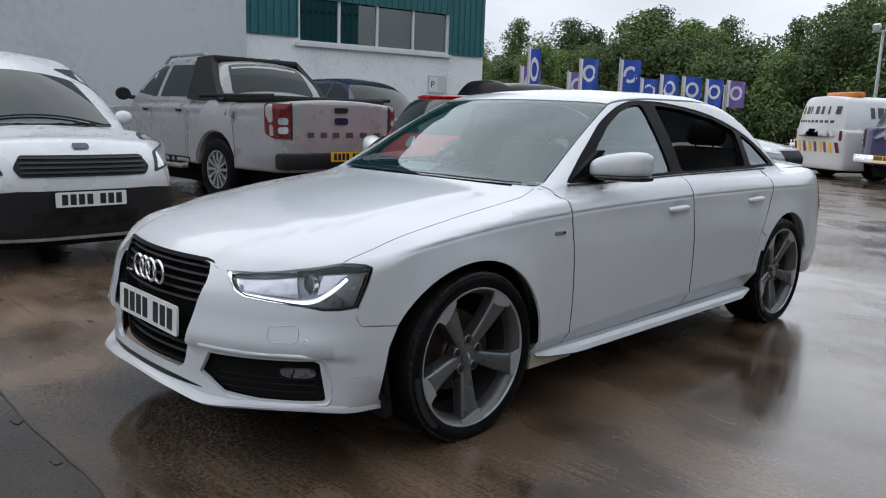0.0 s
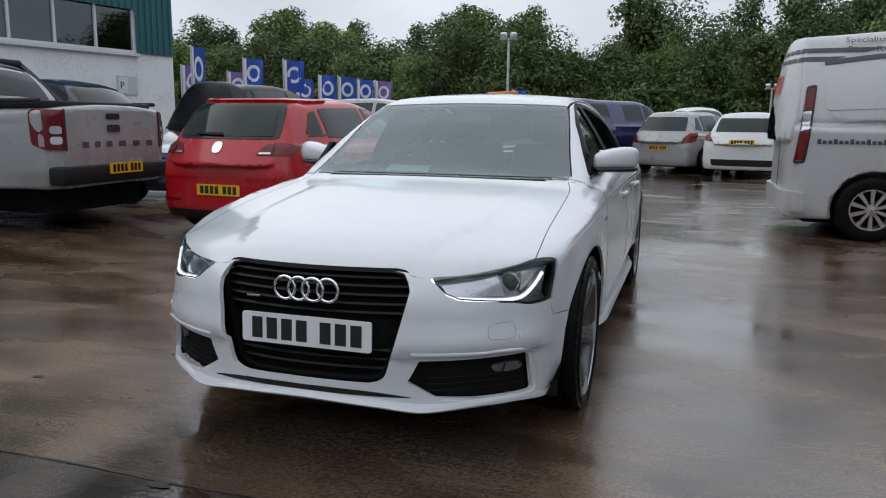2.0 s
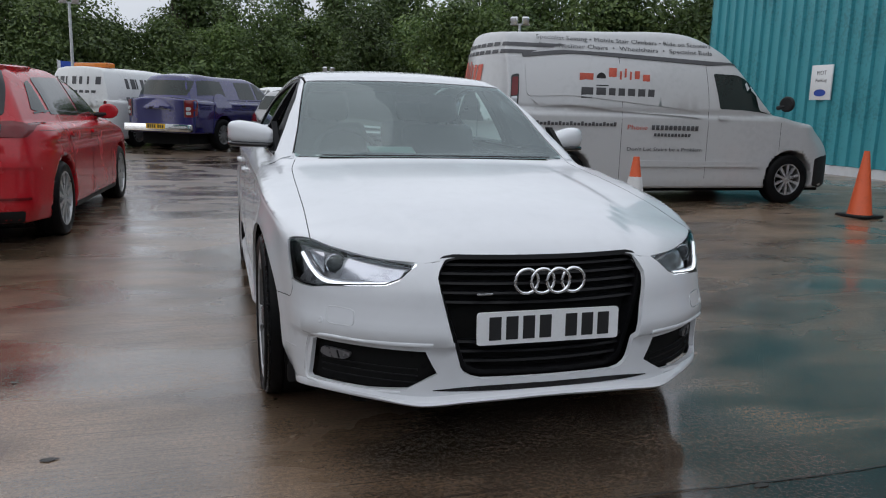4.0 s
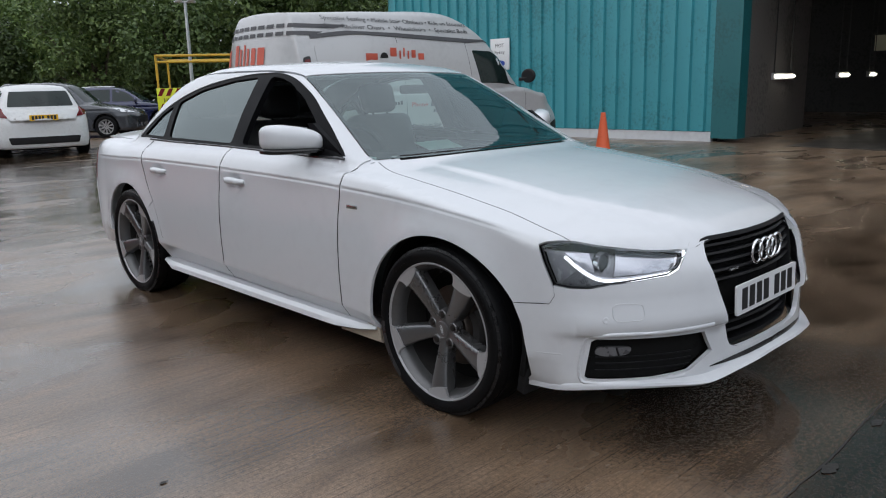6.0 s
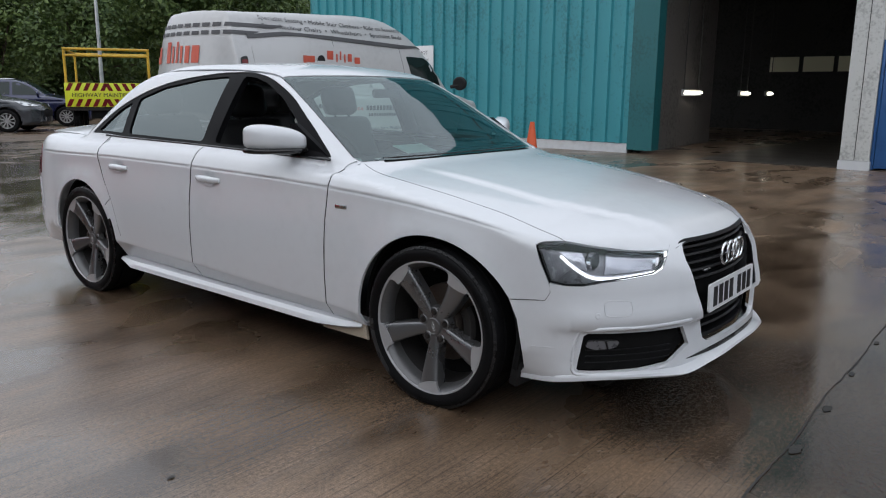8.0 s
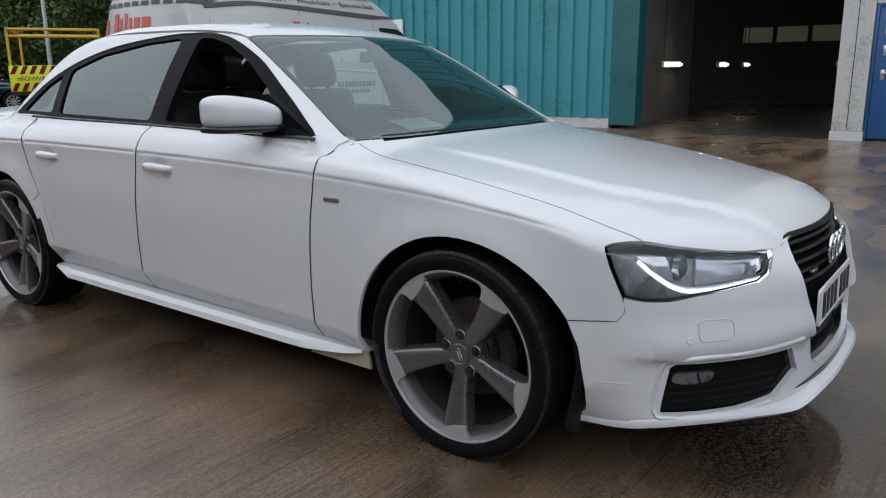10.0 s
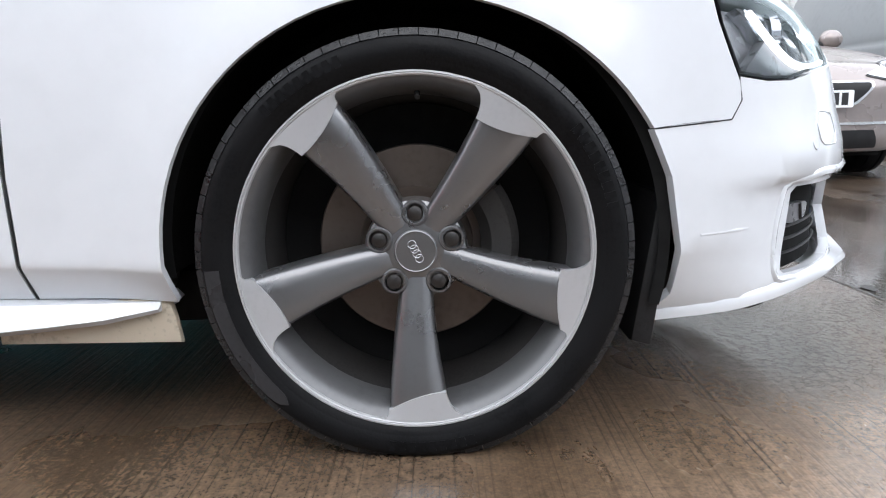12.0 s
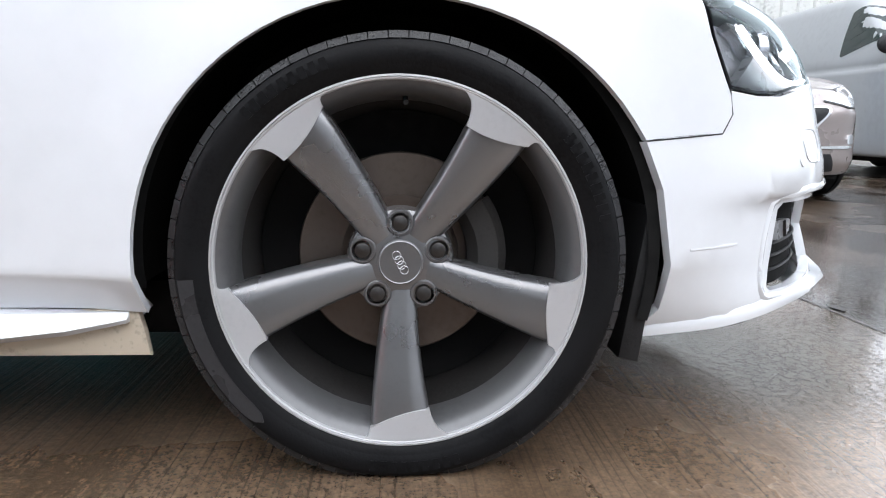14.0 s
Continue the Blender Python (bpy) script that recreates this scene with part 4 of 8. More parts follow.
seam(np.array(skin_top(shut)))
seam(np.array(skin_side(lrow((.596, .257), (.601, .45), (.590, .7), (.575, .85), (.571, .915)))))
seam(np.array(skin_side(lrow((1.637, .268), (1.635, .5), (1.615, .8), (1.595, .96)))))
seam(np.array(skin_side(lrow((2.36, .40), (2.44, .62), (2.523, .74), (2.583, .86), (2.603, .965)))))
seam(np.array(skin_side(lrow((-.495, .514), (-.512, .528), (-.512, .555), (-.506, .582)))), .0014, -.0006)
seam(np.array(skin_side(lrow((-.366, .5035), (-.42, .5075), (-.495, .514)))), .0018, -.0008)
seam(np.array(skin_top(front_edge)), .0024, -.003, TOP, False)

# grille
face_y = lambda x, z: -.878 + .40 * x * x + .95 * max(0, z - .50) ** 2
gl = [(x, face_y(x, z), z) for x, z in grille]
gl_full = gl + mirrored(gl)[::-1]
gin = [(x * .945, face_y(x * .945, z), .505 + (z - .505) * .925) for x, z in grille]
gin_full = gin + mirrored(gin)[::-1]
grille_face = lambda x, y, z: -.878 + .40 * x * x + .95 * np.maximum(0, z - .50) ** 2 - y
grl = panel("grille", grille_face, NOSE, gl_full, GRILLEBLACK, car, holes=[gin_full], lift=.002, rim=.07, step=.02, label="gloss black grille frame")
panel("grille_back", grille_face, NOSE, gl_full, DARKVOID, grl, lift=-.045, rim=0)
for z in (.345, .378, .411, .548, .580, .612, .644, .674):
    w = float(np.interp(z, (.30, .34, .64, .70), (.25, .295, .378, .335)))
    sl = bmesh.new()
    p = on_skin(grille_face, NOSE, [(x, face_y(x, z), z) for x in np.linspace(-w, w, 24)], -.012)
    rws = [[sl.verts.new((a[0], a[1] + dy, a[2] + dz)) for dy, dz in ((.0, -.004), (-.006, .000), (.0, .007), (.02, .009), (.02, -.004))] for a in p]
    for a, b in zip(rws, rws[1:]):
        for j in range(5):
            sl.faces.new((a[j], a[(j + 1) % 5], b[(j + 1) % 5], b[j]))
    part("slat", sl, GRILLEBLACK, grl)
emblem = bmesh.new()
for k in range(4):
    cx, ring = -.0855 + .057 * k, []
    tube(emblem, [(cx + .0415 * math.cos(a), -.881 + .5 * cx * cx + .0015 * (k % 2), .625 + .0415 * math.sin(a)) for a in np.linspace(0, 2 * math.pi, 33)[:-1]], .0062, 8, True)
part("emblem", emblem, CHROME, grl, "chrome ring emblem", smooth=60)
boxpart("grille_badge", -.255, -.864, .578, -.197, -.850, .586, SATIN, grl, "small chrome badge", .002)


def number_plate(parent, m, front=True, w=.52):
    """A plate with its characters as plain bars; faces -y of m."""
    bm = prism(bmesh.new(), rounded([(-w / 2, -.0555), (w / 2, -.0555), (w / 2, .0555), (-w / 2, .0555)], .012, 3), -.004, .004, "Y")
    bmesh.ops.transform(bm, matrix=m, verts=bm.verts)
    pl = part("number_plate", bm, PLATEW if front else PLATEY, parent, "white number plate" if front else "yellow number plate")
    k = w / .52
    for i in range(7):
        x = (-.218 + .0605 * i + (.035 if i > 3 else 0)) * k
        bm = add_box(bmesh.new(), x, -.0055, -.0395, x + .043 * k, -.0035, .0395)
        bmesh.ops.transform(bm, matrix=m, verts=bm.verts)
        part("bar", bm, INK, pl, smooth=0)
    return pl


number_plate(grl, pose(.0, -.887, .4705, -2, 0, 0))

# wipers and cowl
bm = bmesh.new()
for x0, x1 in ((.62, -.02), (.02, -.58)):
    p = on_skin(saloon, TOP, [(x0 + (x1 - x0) * t, .452 + .26 * (x0 + (x1 - x0) * t) ** 2, 0) for t in np.linspace(0, 1, 12)], -.004)
    tube(bm, p.tolist(), .0045, 6)
part("wiper", bm, BLACK, car)
panel("cowl", saloon, TOP, [(x, y, 0) for x, y in rear_edge] + [(x, y + .05, 0) for x, y in rear_edge[::-1]], BLACK, car, lift=-.010, rim=0)

# cabin
cab = add_box(bmesh.new(), -.72, .45, .22, .72, 3.0, .30, .02)
part("cabin_floor", cab, CABIN, car)
bm = prism(bmesh.new(), [(.50, .60), (.50, .90), (.60, .925), (.85, .935), (1.02, .90), (1.06, .82), (1.0, .60)], -.70, .70, "X", .02)
dash = part("dashboard", bm, CABIN, car)
bm = add_box(bmesh.new(), -.12, -.075, -.001, .12, .075, .001)
bmesh.ops.transform(bm, matrix=pose(-.20, .66, .962, 18, 0, 4), verts=bm.verts)
part("dashboard_paper", bm, PAPER, dash, "pale paper slip on the dashboard")
bm = bmesh.new()
tube(bm, [(-.37 + .18 * math.cos(a), 1.08 + .08 * math.sin(a), .90 + .165 * math.sin(a)) for a in np.linspace(0, 2 * math.pi, 29)[:-1]], .016, 8, True)
lathe(bm, [(-.02, .0), (-.02, .06), (.02, .07), (.05, .03)], "Y", 20, pose(-.37, 1.08, .90, 25, 0, 0))
add_box(bm, -.53, 1.065, .885, -.21, 1.095, .915, .008)
part("steering_wheel", bm, CABIN, car)


def seat(parent, x, y):
    bm = add_box(bmesh.new(), x - .25, y - .28, .42, x + .25, y + .26, .58, .06)
    st = part("seat", bm, SEATCLOTH, parent, smooth=60)
    bm = add_box(bmesh.new(), -.25, -.07, 0, .25, .07, .60, .06)
    bmesh.ops.transform(bm, matrix=pose(x, y + .25, .52, -20, 0, 0), verts=bm.verts)
    part("backrest", bm, SEATCLOTH, st, smooth=60)
    bm = add_box(bmesh.new(), -.13, -.05, .60, .13, .05, .79, .045)
    tube(bm, [(-.06, 0, .55), (-.06, 0, .66)], .007), tube(bm, [(.06, 0, .55), (.06, 0, .66)], .007)
    bmesh.ops.transform(bm, matrix=pose(x, y + .25, .52, -16, 0, 0), verts=bm.verts)
    part("headrest", bm, SEATCLOTH, st, smooth=60)


for x, y in ((-.37, 1.40), (.37, 1.40), (-.40, 2.22), (.40, 2.22)):
    seat(car, x, y)
boxpart("parcel_shelf", -.62, 2.62, .93, .62, 3.12, .95, CABIN, car)
for s in (1, -1):
    bm = prism(bmesh.new(), [(.6, .30), (2.5, .30), (2.6, .93), (.66, .90)], s * .74, s * .77, "X", .01)
    part("door_card", bm, CABIN, car)
panel("headlining", saloon, TOP, [(x * .95, y, 0) for x, y in roof_line], HEADLINER, car, lift=-.03, rim=0, step=.08)
boxpart("interior_mirror", -.10, 1.06, 1.215, .10, 1.085, 1.262, BLACK, car, bev=.012)
boxpart("underbody", -.64, -.66, .150, .64, 3.45, .26, DARKVOID, car, bev=.03)
boxpart("engine_block", -.5, -.72, .24, .5, .42, .62, DARKVOID, car, bev=.02)


# wheels
def tyre_profile(R, rr, w):
    """(along the axle, radius): outer bead, sidewall, tread, inner bead."""
    h = R - rr
    return [(0, rr - .004), (.006, rr + .003), (.010, rr + .012), (.0105, rr + .014), (.014, rr + .3 * h), (.014, rr + .55 * h), (.009, rr + .72 * h), (.008, rr + .735 * h), (-.001, R - .016), (-.012, R - .006), (-.03, R - .001),
            (-.05, R), (-.052, R - .008), (-.06, R - .008), (-.062, R), (-w * .5, R + .001), (-w + .062, R), (-w + .06, R - .008), (-w + .052, R - .008), (-w + .05, R), (-w + .012, R - .006), (-w + .0, R - .016), (-w - .012, rr + .5 * h), (-w, rr)]


def rotor_wheel(parent, x, y, z, s, R=.337):
    """Five-arm alloy wheel; its outer face looks along s*x."""
    root = Matrix.Translation((x, y, z)) @ Matrix.Diagonal((s, s, 1, 1))
    hub = thing_part("wheel", parent)
    bm = lathe(bmesh.new(), tyre_profile(R, .2735, .235), "X", 96, root @ Matrix.Translation((-.004, 0, 0)))
    for v in bm.verts:
        v.co.z = max(v.co.z, .0015)
    ty = part("tyre", bm, TYRE, hub, smooth=50)
    bm = bmesh.new()
    for k in range(72):
        a = 2 * math.pi * k / 72
        m = root @ Matrix.Rotation(a, 4, "X") @ Matrix.Translation((-.004, 0, R - .010))
        add_box(bm, -.030, -.0142, -.006, .0010, .0128, .0052, 0, m @ Matrix.Rotation(-.42, 4, "Y"))
    for v in bm.verts:
        v.co.z = max(v.co.z, .001)
    tagged(part("tread", bm, TREADWET, ty, smooth=0), kind="stuff")
    root = root @ Matrix.Diagonal((1, 1.057, 1.057, 1))
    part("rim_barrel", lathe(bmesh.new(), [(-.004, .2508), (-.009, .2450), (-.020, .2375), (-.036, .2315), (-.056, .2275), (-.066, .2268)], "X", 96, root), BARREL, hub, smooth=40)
    # the deep barrel takes the dark iron colour as its shade behind the arms
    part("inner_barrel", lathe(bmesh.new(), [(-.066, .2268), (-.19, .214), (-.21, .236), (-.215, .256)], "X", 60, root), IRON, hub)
    part("rim_lip", lathe(bmesh.new(), [(-.016, .258), (-.003, .2595), (.0015, .2584), (.002, .2560), (.0002, .2552), (.0008, .2540), (-.0002, .2522), (-.004, .2508)], "X", 96, root), RIMCUT, hub, "machined bright rim lip", smooth=25)
    # smooth moulded panels on the sidewall
    for a0, a1 in ((1.62, 2.42),):
        bm = bmesh.new()
        rows = []
        for k in range(25):
            t = k / 24
            q = root @ Matrix.Rotation(a0 + (a1 - a0) * t, 4, "X")
            f = math.sqrt(max(0, 1 - max(0, (t - .86) / .14) ** 2))
            mid_, half_ = .2885, .0115 * max(f, .05)
            rows.append([bm.verts.new(q @ Vector((x_, 0, mid_ + half_ * e))) for e, x_ in ((-1, .004), (-.9, .0108), (0, .0112), (.9, .0104), (1, .002))])
        for p0, p1 in zip(rows, rows[1:]):
            for j in range(4):
                bm.faces.new((p0[j], p0[j + 1], p1[j + 1], p1[j]))
        part("sidewall_panel", bm, TYREPANEL, ty, "smooth shiny sidewall panel", smooth=40)
    # raised maker's marks on the sidewall as plain bars
    for a0 in (.35, 3.0, 4.95):
        for k in range(9):
            m = root @ Matrix.Rotation(a0 + .052 * k, 4, "X") @ Matrix.Translation((.0095, 0, .2870))
            part("sidewall_bar", add_box(bmesh.new(), -.002, -.0045, -.008, .0012, .0045, .008, 0, m), TYRE, ty, smooth=0)
    # arms
    st = [(.040, .0215, -.041), (.062, .0250, -.037), (.085, .0272, -.032), (.12, .0308, -.025), (.16, .0350, -.017), (.195, .0392, -.0095), (.215, .0415, -.0065), (.230, .0428, -.0055), (.246, .0435, -.0070)]
    for k in range(5):
        rot = root @ Matrix.Rotation(math.radians(72 * k) + math.pi, 4, "X")
        bm = bmesh.new()
        rows = []
        for r, w, xf in st:
            sh = .004 * math.sin((r - .04) / .2 * math.pi)
            tl = .012 * (1 - abs(r - .14) / .2)
            sec = [(-w, xf - .055), (-w, xf - .012), (-w + .0015, xf - .006), (-w + .006, xf - .001), (-w * .35, xf + .0012), (w * .35, xf + .0006 - tl * .06), (w - .007, xf - .001 - tl * .15), (w - .002, xf - .006 - tl * .3), (w, xf - .012 - tl * .5), (w, xf - .055)]
            rows.append([bm.verts.new(rot @ Vector((b, a + sh, r))) for a, b in sec])
        for a, b in zip(rows, rows[1:]):
            for j in range(len(a) - 1):
                bm.faces.new((a[j], a[j + 1], b[j + 1], b[j]))
        bm.faces.new(rows[-1])
        part("arm", bm, RIMGREY, hub, smooth=50)
        # machined tip: a sickle that sweeps out into the rim on one side more than on the other
        bm = bmesh.new()
        top_rows, low_rows = [], []
        for i in range(13):
            t = i / 12
            hi_row, lo_row = [], []
            for j in range(33):
                u = j / 16 - 1
                r0 = .2205 + .0132 * u - .0060 * (1 - u * u)
                r = r0 + (.2515 - r0) * t
                wl = float(np.interp(r, (.205, .212, .220, .230, .240, .2515), (.0408, .0420, .0442, .0484, .0548, .0690)))
                wr = float(np.interp(r, (.205, .230, .238, .245, .2515), (.0410, .0435, .0442, .0465, .0530)))
                a = (wl if u < 0 else wr) * u + .001
                q = math.sqrt(max(r * r - (a * .95 * t) ** 2, 1e-6))
                x_ = -.0030 + .0030 * t
                hi_row.append(bm.verts.new(rot @ Vector((x_, a, q))))
                lo_row.append(bm.verts.new(rot @ Vector((x_ - .012, a, q))))
            top_rows.append(hi_row), low_rows.append(lo_row)
        for p0, p1 in zip(top_rows, top_rows[1:]):
            for j in range(32):
                bm.faces.new((p0[j], p0[j + 1], p1[j + 1], p1[j]))
        edge = [(0, j) for j in range(33)] + [(i, 32) for i in range(1, 13)]
        edge = [(i, 0) for i in range(12, 0, -1)] + edge
        for (i0, j0), (i1, j1) in zip(edge, edge[1:]):
            bm.faces.new((top_rows[i0][j0], low_rows[i0][j0], low_rows[i1][j1], top_rows[i1][j1]))
        part("machined_tip", bm, RIMCUT, hub, "bright machined spoke tip", smooth=30)
        # bolt in its pocket, between two arms
        rb = root @ Matrix.Rotation(math.radians(72 * k), 4, "X") @ Matrix.Translation((0, 0, .056))
        bm = lathe(bmesh.new(), [(-.068, .0205), (-.040, .0195), (-.0375, .0175), (-.0375, .0150), (-.054, .0142), (-.054, 0)], "X", 24, rb)
        part("bolt_seat", bm, RIMGREY, hub)
        part("wheel_bolt", lathe(bmesh.new(), [(-.058, .0122), (-.039, .0122), (-.0355, .0105), (-.0335, .006), (-.033, .0)], "X", 20, rb), BOLTCAP, hub, "black wheel bolt cap", smooth=30)
    part("hub", lathe(bmesh.new(), [(-.073, .078), (-.052, .074), (-.045, .060), (-.0415, .044), (-.040, .036), (-.040, 0)], "X", 48, root), RIMGREY, hub)
    cap = part("centre_cap", lathe(bmesh.new(), [(-.040, .0325), (-.0345, .0315), (-.0335, .0300), (-.0345, .0288), (-.0345, .0)], "X", 40, root), RIMGREY, hub, "grey centre cap")
    bm = bmesh.new()
    for k in range(4):
        tube(bm, [root @ Matrix.Rotation(-1.1, 4, "X") @ Vector((-.034, -.0117 + .0078 * k + .0060 * math.cos(a), .0060 * math.sin(a))) for a in np.linspace(0, 2 * math.pi, 17)[:-1]], .0007, 4, True)
    part("cap_emblem", bm, ALLOY, cap)
    part("valve", tube(bmesh.new(), [root @ Vector((-.045, .008, .232)), root @ Vector((-.028, .0085, .222))], .0042, 8), BLACK, hub)
    part("brake_disc", lathe(bmesh.new(), [(-.16, .152), (-.128, .153), (-.125, .151), (-.125, .088), (-.098, .082), (-.088, .075), (-.088, .0)], "X", 64, root), DISC, hub, "rusty-tinged steel brake disc")
    bm = bmesh.new()
    lathe(bm, [(-.18, .10), (-.10, .10), (-.085, .115), (-.085, .145), (-.10, .158), (-.18, .158), (-.18, .10)], "X", 14, root, math.radians(-25), math.radians(35))
    part("brake_caliper", bm, IRON, hub)
    part("hub_back", lathe(bmesh.new(), [(-.20, 0), (-.20, .215), (-.165, .215), (-.165, 0)], "X", 48, root), DARKVOID, hub)
    return hub


def thing_part(name, parent):
    """An empty that gathers the pieces of a part."""
    ob = new(name)
    ob.parent = parent
    ob.empty_display_size = 0.05
    return ob


for s in (1, -1):
    for y in (0, 2.808):
        rotor_wheel(car, s * (.902 if y == 0 else .897), y, .323, s)


# ---- ground ----
def wet_concrete(name):
    """Brushed brown concrete under a broken film of water."""
    m = bpy.data.materials.new(name)
    m.use_nodes = True
    nt = m.node_tree
    N, L = nt.nodes.new, nt.links.new
    b = nt.nodes["Principled BSDF"]
    tc = N("ShaderNodeTexCoord")

    def noise_at(scale, sx=1.0, sy=1.0, detail=5, dist=0.0):
        mp, n = N("ShaderNodeMapping"), N("ShaderNodeTexNoise")
        mp.inputs["Scale"].default_value = (sx, sy, 1)
        n.inputs["Scale"].default_value, n.inputs["Detail"].default_value, n.inputs["Distortion"].default_value = scale, detail, dist
        L(tc.outputs["Object"], mp.inputs[0])
        L(mp.outputs[0], n.inputs["Vector"])
        return n

    def ramp(src, stops):
        r = N("ShaderNodeValToRGB")
        while len(r.color_ramp.elements) < len(stops):
            r.color_ramp.elements.new(0.5)
        for e, (p, c) in zip(r.color_ramp.elements, stops):
            e.position, e.color = p, (*c, 1) if len(c) == 3 else c
        L(src, r.inputs[0])
        return r

    def math_(op, a, bb, clamp=False):
        k = N("ShaderNodeMath")
        k.operation, k.use_clamp = op, clamp
        for i, q in enumerate((a, bb)):
            if isinstance(q, (int, float)):
                k.inputs[i].default_value = q
            else:
                L(q, k.inputs[i])
        return k.outputs[0]
    big, mid, fine = noise_at(.35, 1, 1.6, 6, .6), noise_at(2.2, .6, 1.3, 6, .3), noise_at(60, 1, 1, 5)
    streak = noise_at(1.3, .75, 1.5, 6, .5)
    brush = noise_at(9, .12, 16, 6)
    col = ramp(big.outputs["Fac"], [(.28, (.064, .043, .029)), (.5, (.112, .078, .053)), (.72, (.172, .126, .090))])
    spots = ramp(mid.outputs["Fac"], [(.35, (.45, .42, .38)), (.55, (1, 1, 1)), (.75, (1.25, 1.2, 1.12))])
    grit = noise_at(170, 1, 1, 3)
    grain = ramp(math_("ADD", math_("MULTIPLY", fine.outputs["Fac"], .5), math_("MULTIPLY", grit.outputs["Fac"], .5)), [(.34, (.40, .40, .40)), (.5, (1.0, .99, .98)), (.64, (1.55, 1.5, 1.45))])
    brs = ramp(brush.outputs["Fac"], [(.35, (.42, .40, .37)), (.43, (.95, .94, .93)), (.64, (1.16, 1.16, 1.14))])
    mix = None
    for a in (spots, grain, brs):
        k = N("ShaderNodeMixRGB")
        k.blend_type = "MULTIPLY"
        k.inputs[0].default_value = 0.85
        L((mix or col).outputs[0], k.inputs[1])
        L(a.outputs[0], k.inputs[2])
        mix = k
    # the slab beyond the joint, in front of the saloon, is greyer
    sep = N("ShaderNodeSeparateXYZ")
    L(tc.outputs["Object"], sep.inputs[0])
    joint = math_("LESS_THAN", sep.outputs["Y"], -1.243)
    hsv = N("ShaderNodeHueSaturation")
    hsv.inputs["Saturation"].default_value, hsv.inputs["Value"].default_value = 0.95, 0.45
    L(mix.outputs[0], hsv.inputs["Color"])
    two = N("ShaderNodeMixRGB")
    L(joint, two.inputs[0])
    L(mix.outputs[0], two.inputs[1])
    L(hsv.outputs[0], two.inputs[2])
    wet = math_("ADD", math_("MULTIPLY", streak.outputs["Fac"], .6), math_("MULTIPLY", big.outputs["Fac"], .55))
    # the yard falls towards +x, where the water stands deeper
    fall = N("ShaderNodeMapRange")
    fall.inputs["From Min"].default_value, fall.inputs["From Max"].default_value = -1.4, .5
    fall.inputs["To Min"].default_value, fall.inputs["To Max"].default_value = -.05, .055
    L(sep.outputs["X"], fall.inputs["Value"])
    wet = math_("ADD", wet, fall.outputs[0])
    # rougher, better drained concrete towards the workshop
    drain = N("ShaderNodeMapRange")
    drain.inputs["From Min"].default_value, drain.inputs["From Max"].default_value = 1.8, 5.0
    drain.inputs["To Min"].default_value, drain.inputs["To Max"].default_value = 0, -.15
    L(sep.outputs["X"], drain.inputs["Value"])
    wet = math_("ADD", wet, drain.outputs[0])
    # a puddle before the saloon's nose, and dry ground under its floor
    pud = N("ShaderNodeVectorMath")
    pud.operation = "DISTANCE"
    pud.inputs[1].default_value = (.1, -1.15, 0)
    warp = noise_at(1.6, 1, 1, 4, .4)
    L(tc.outputs["Object"], pud.inputs[0])
    edge = N("ShaderNodeMapRange")
    edge.inputs["From Min"].default_value, edge.inputs["From Max"].default_value = 1.20, .90
    edge.inputs["To Min"].default_value, edge.inputs["To Max"].default_value = 0, .16
    L(math_("ADD", pud.outputs["Value"], math_("MULTIPLY", warp.outputs["Fac"], .45)), edge.inputs["Value"])
    wet = math_("ADD", wet, edge.outputs[0])
    across, along = math_("ABSOLUTE", sep.outputs["X"], 0), math_("ABSOLUTE", math_("SUBTRACT", sep.outputs["Y"], 1.4), 0)
    inx, iny = N("ShaderNodeMapRange"), N("ShaderNodeMapRange")
    inx.inputs["From Min"].default_value, inx.inputs["From Max"].default_value = .85, .60
    iny.inputs["From Min"].default_value, iny.inputs["From Max"].default_value = 2.1, 1.8
    L(across, inx.inputs["Value"])
    L(along, iny.inputs["Value"])
    sheltered = math_("MULTIPLY", inx.outputs[0], iny.outputs[0])
    wet = math_("SUBTRACT", wet, math_("MULTIPLY", sheltered, .10))
    # dry concrete is paler than soaked concrete
    pale = N("ShaderNodeMapRange")
    pale.inputs["From Min"].default_value, pale.inputs["From Max"].default_value = .46, .70
    pale.inputs["To Min"].default_value, pale.inputs["To Max"].default_value = 1.75, .55
    L(wet, pale.inputs["Value"])
    soak = N("ShaderNodeHueSaturation")
    L(pale.outputs[0], soak.inputs["Value"])
    L(two.outputs[0], soak.inputs["Color"])
    L(soak.outputs[0], b.inputs["Base Color"])
    rr = N("ShaderNodeMapRange")
    rr.inputs["From Min"].default_value, rr.inputs["From Max"].default_value = .44, .68
    rr.inputs["To Min"].default_value, rr.inputs["To Max"].default_value = .42, .07
    L(wet, rr.inputs["Value"])
    L(rr.outputs[0], b.inputs["Roughness"])
    b.inputs["IOR"].default_value = 1.40
    b.inputs["Coat IOR"].default_value = 1.40
    L(math_("ADD", math_("SUBTRACT", .8, math_("MULTIPLY", sheltered, .7)), math_("MULTIPLY", drain.outputs[0], 2.4), True), b.inputs["Coat Weight"])
    crr = N("ShaderNodeMapRange")
    crr.inputs["From Min"].default_value, crr.inputs["From Max"].default_value = .44, .72
    crr.inputs["To Min"].default_value, crr.inputs["To Max"].default_value = .27, .035
    L(wet, crr.inputs["Value"])
    L(crr.outputs[0], b.inputs["Coat Roughness"])
    dry = N("ShaderNodeMapRange")
    dry.inputs["From Min"].default_value, dry.inputs["From Max"].default_value = .45, .68
    dry.inputs["To Min"].default_value, dry.inputs["To Max"].default_value = 1, .10
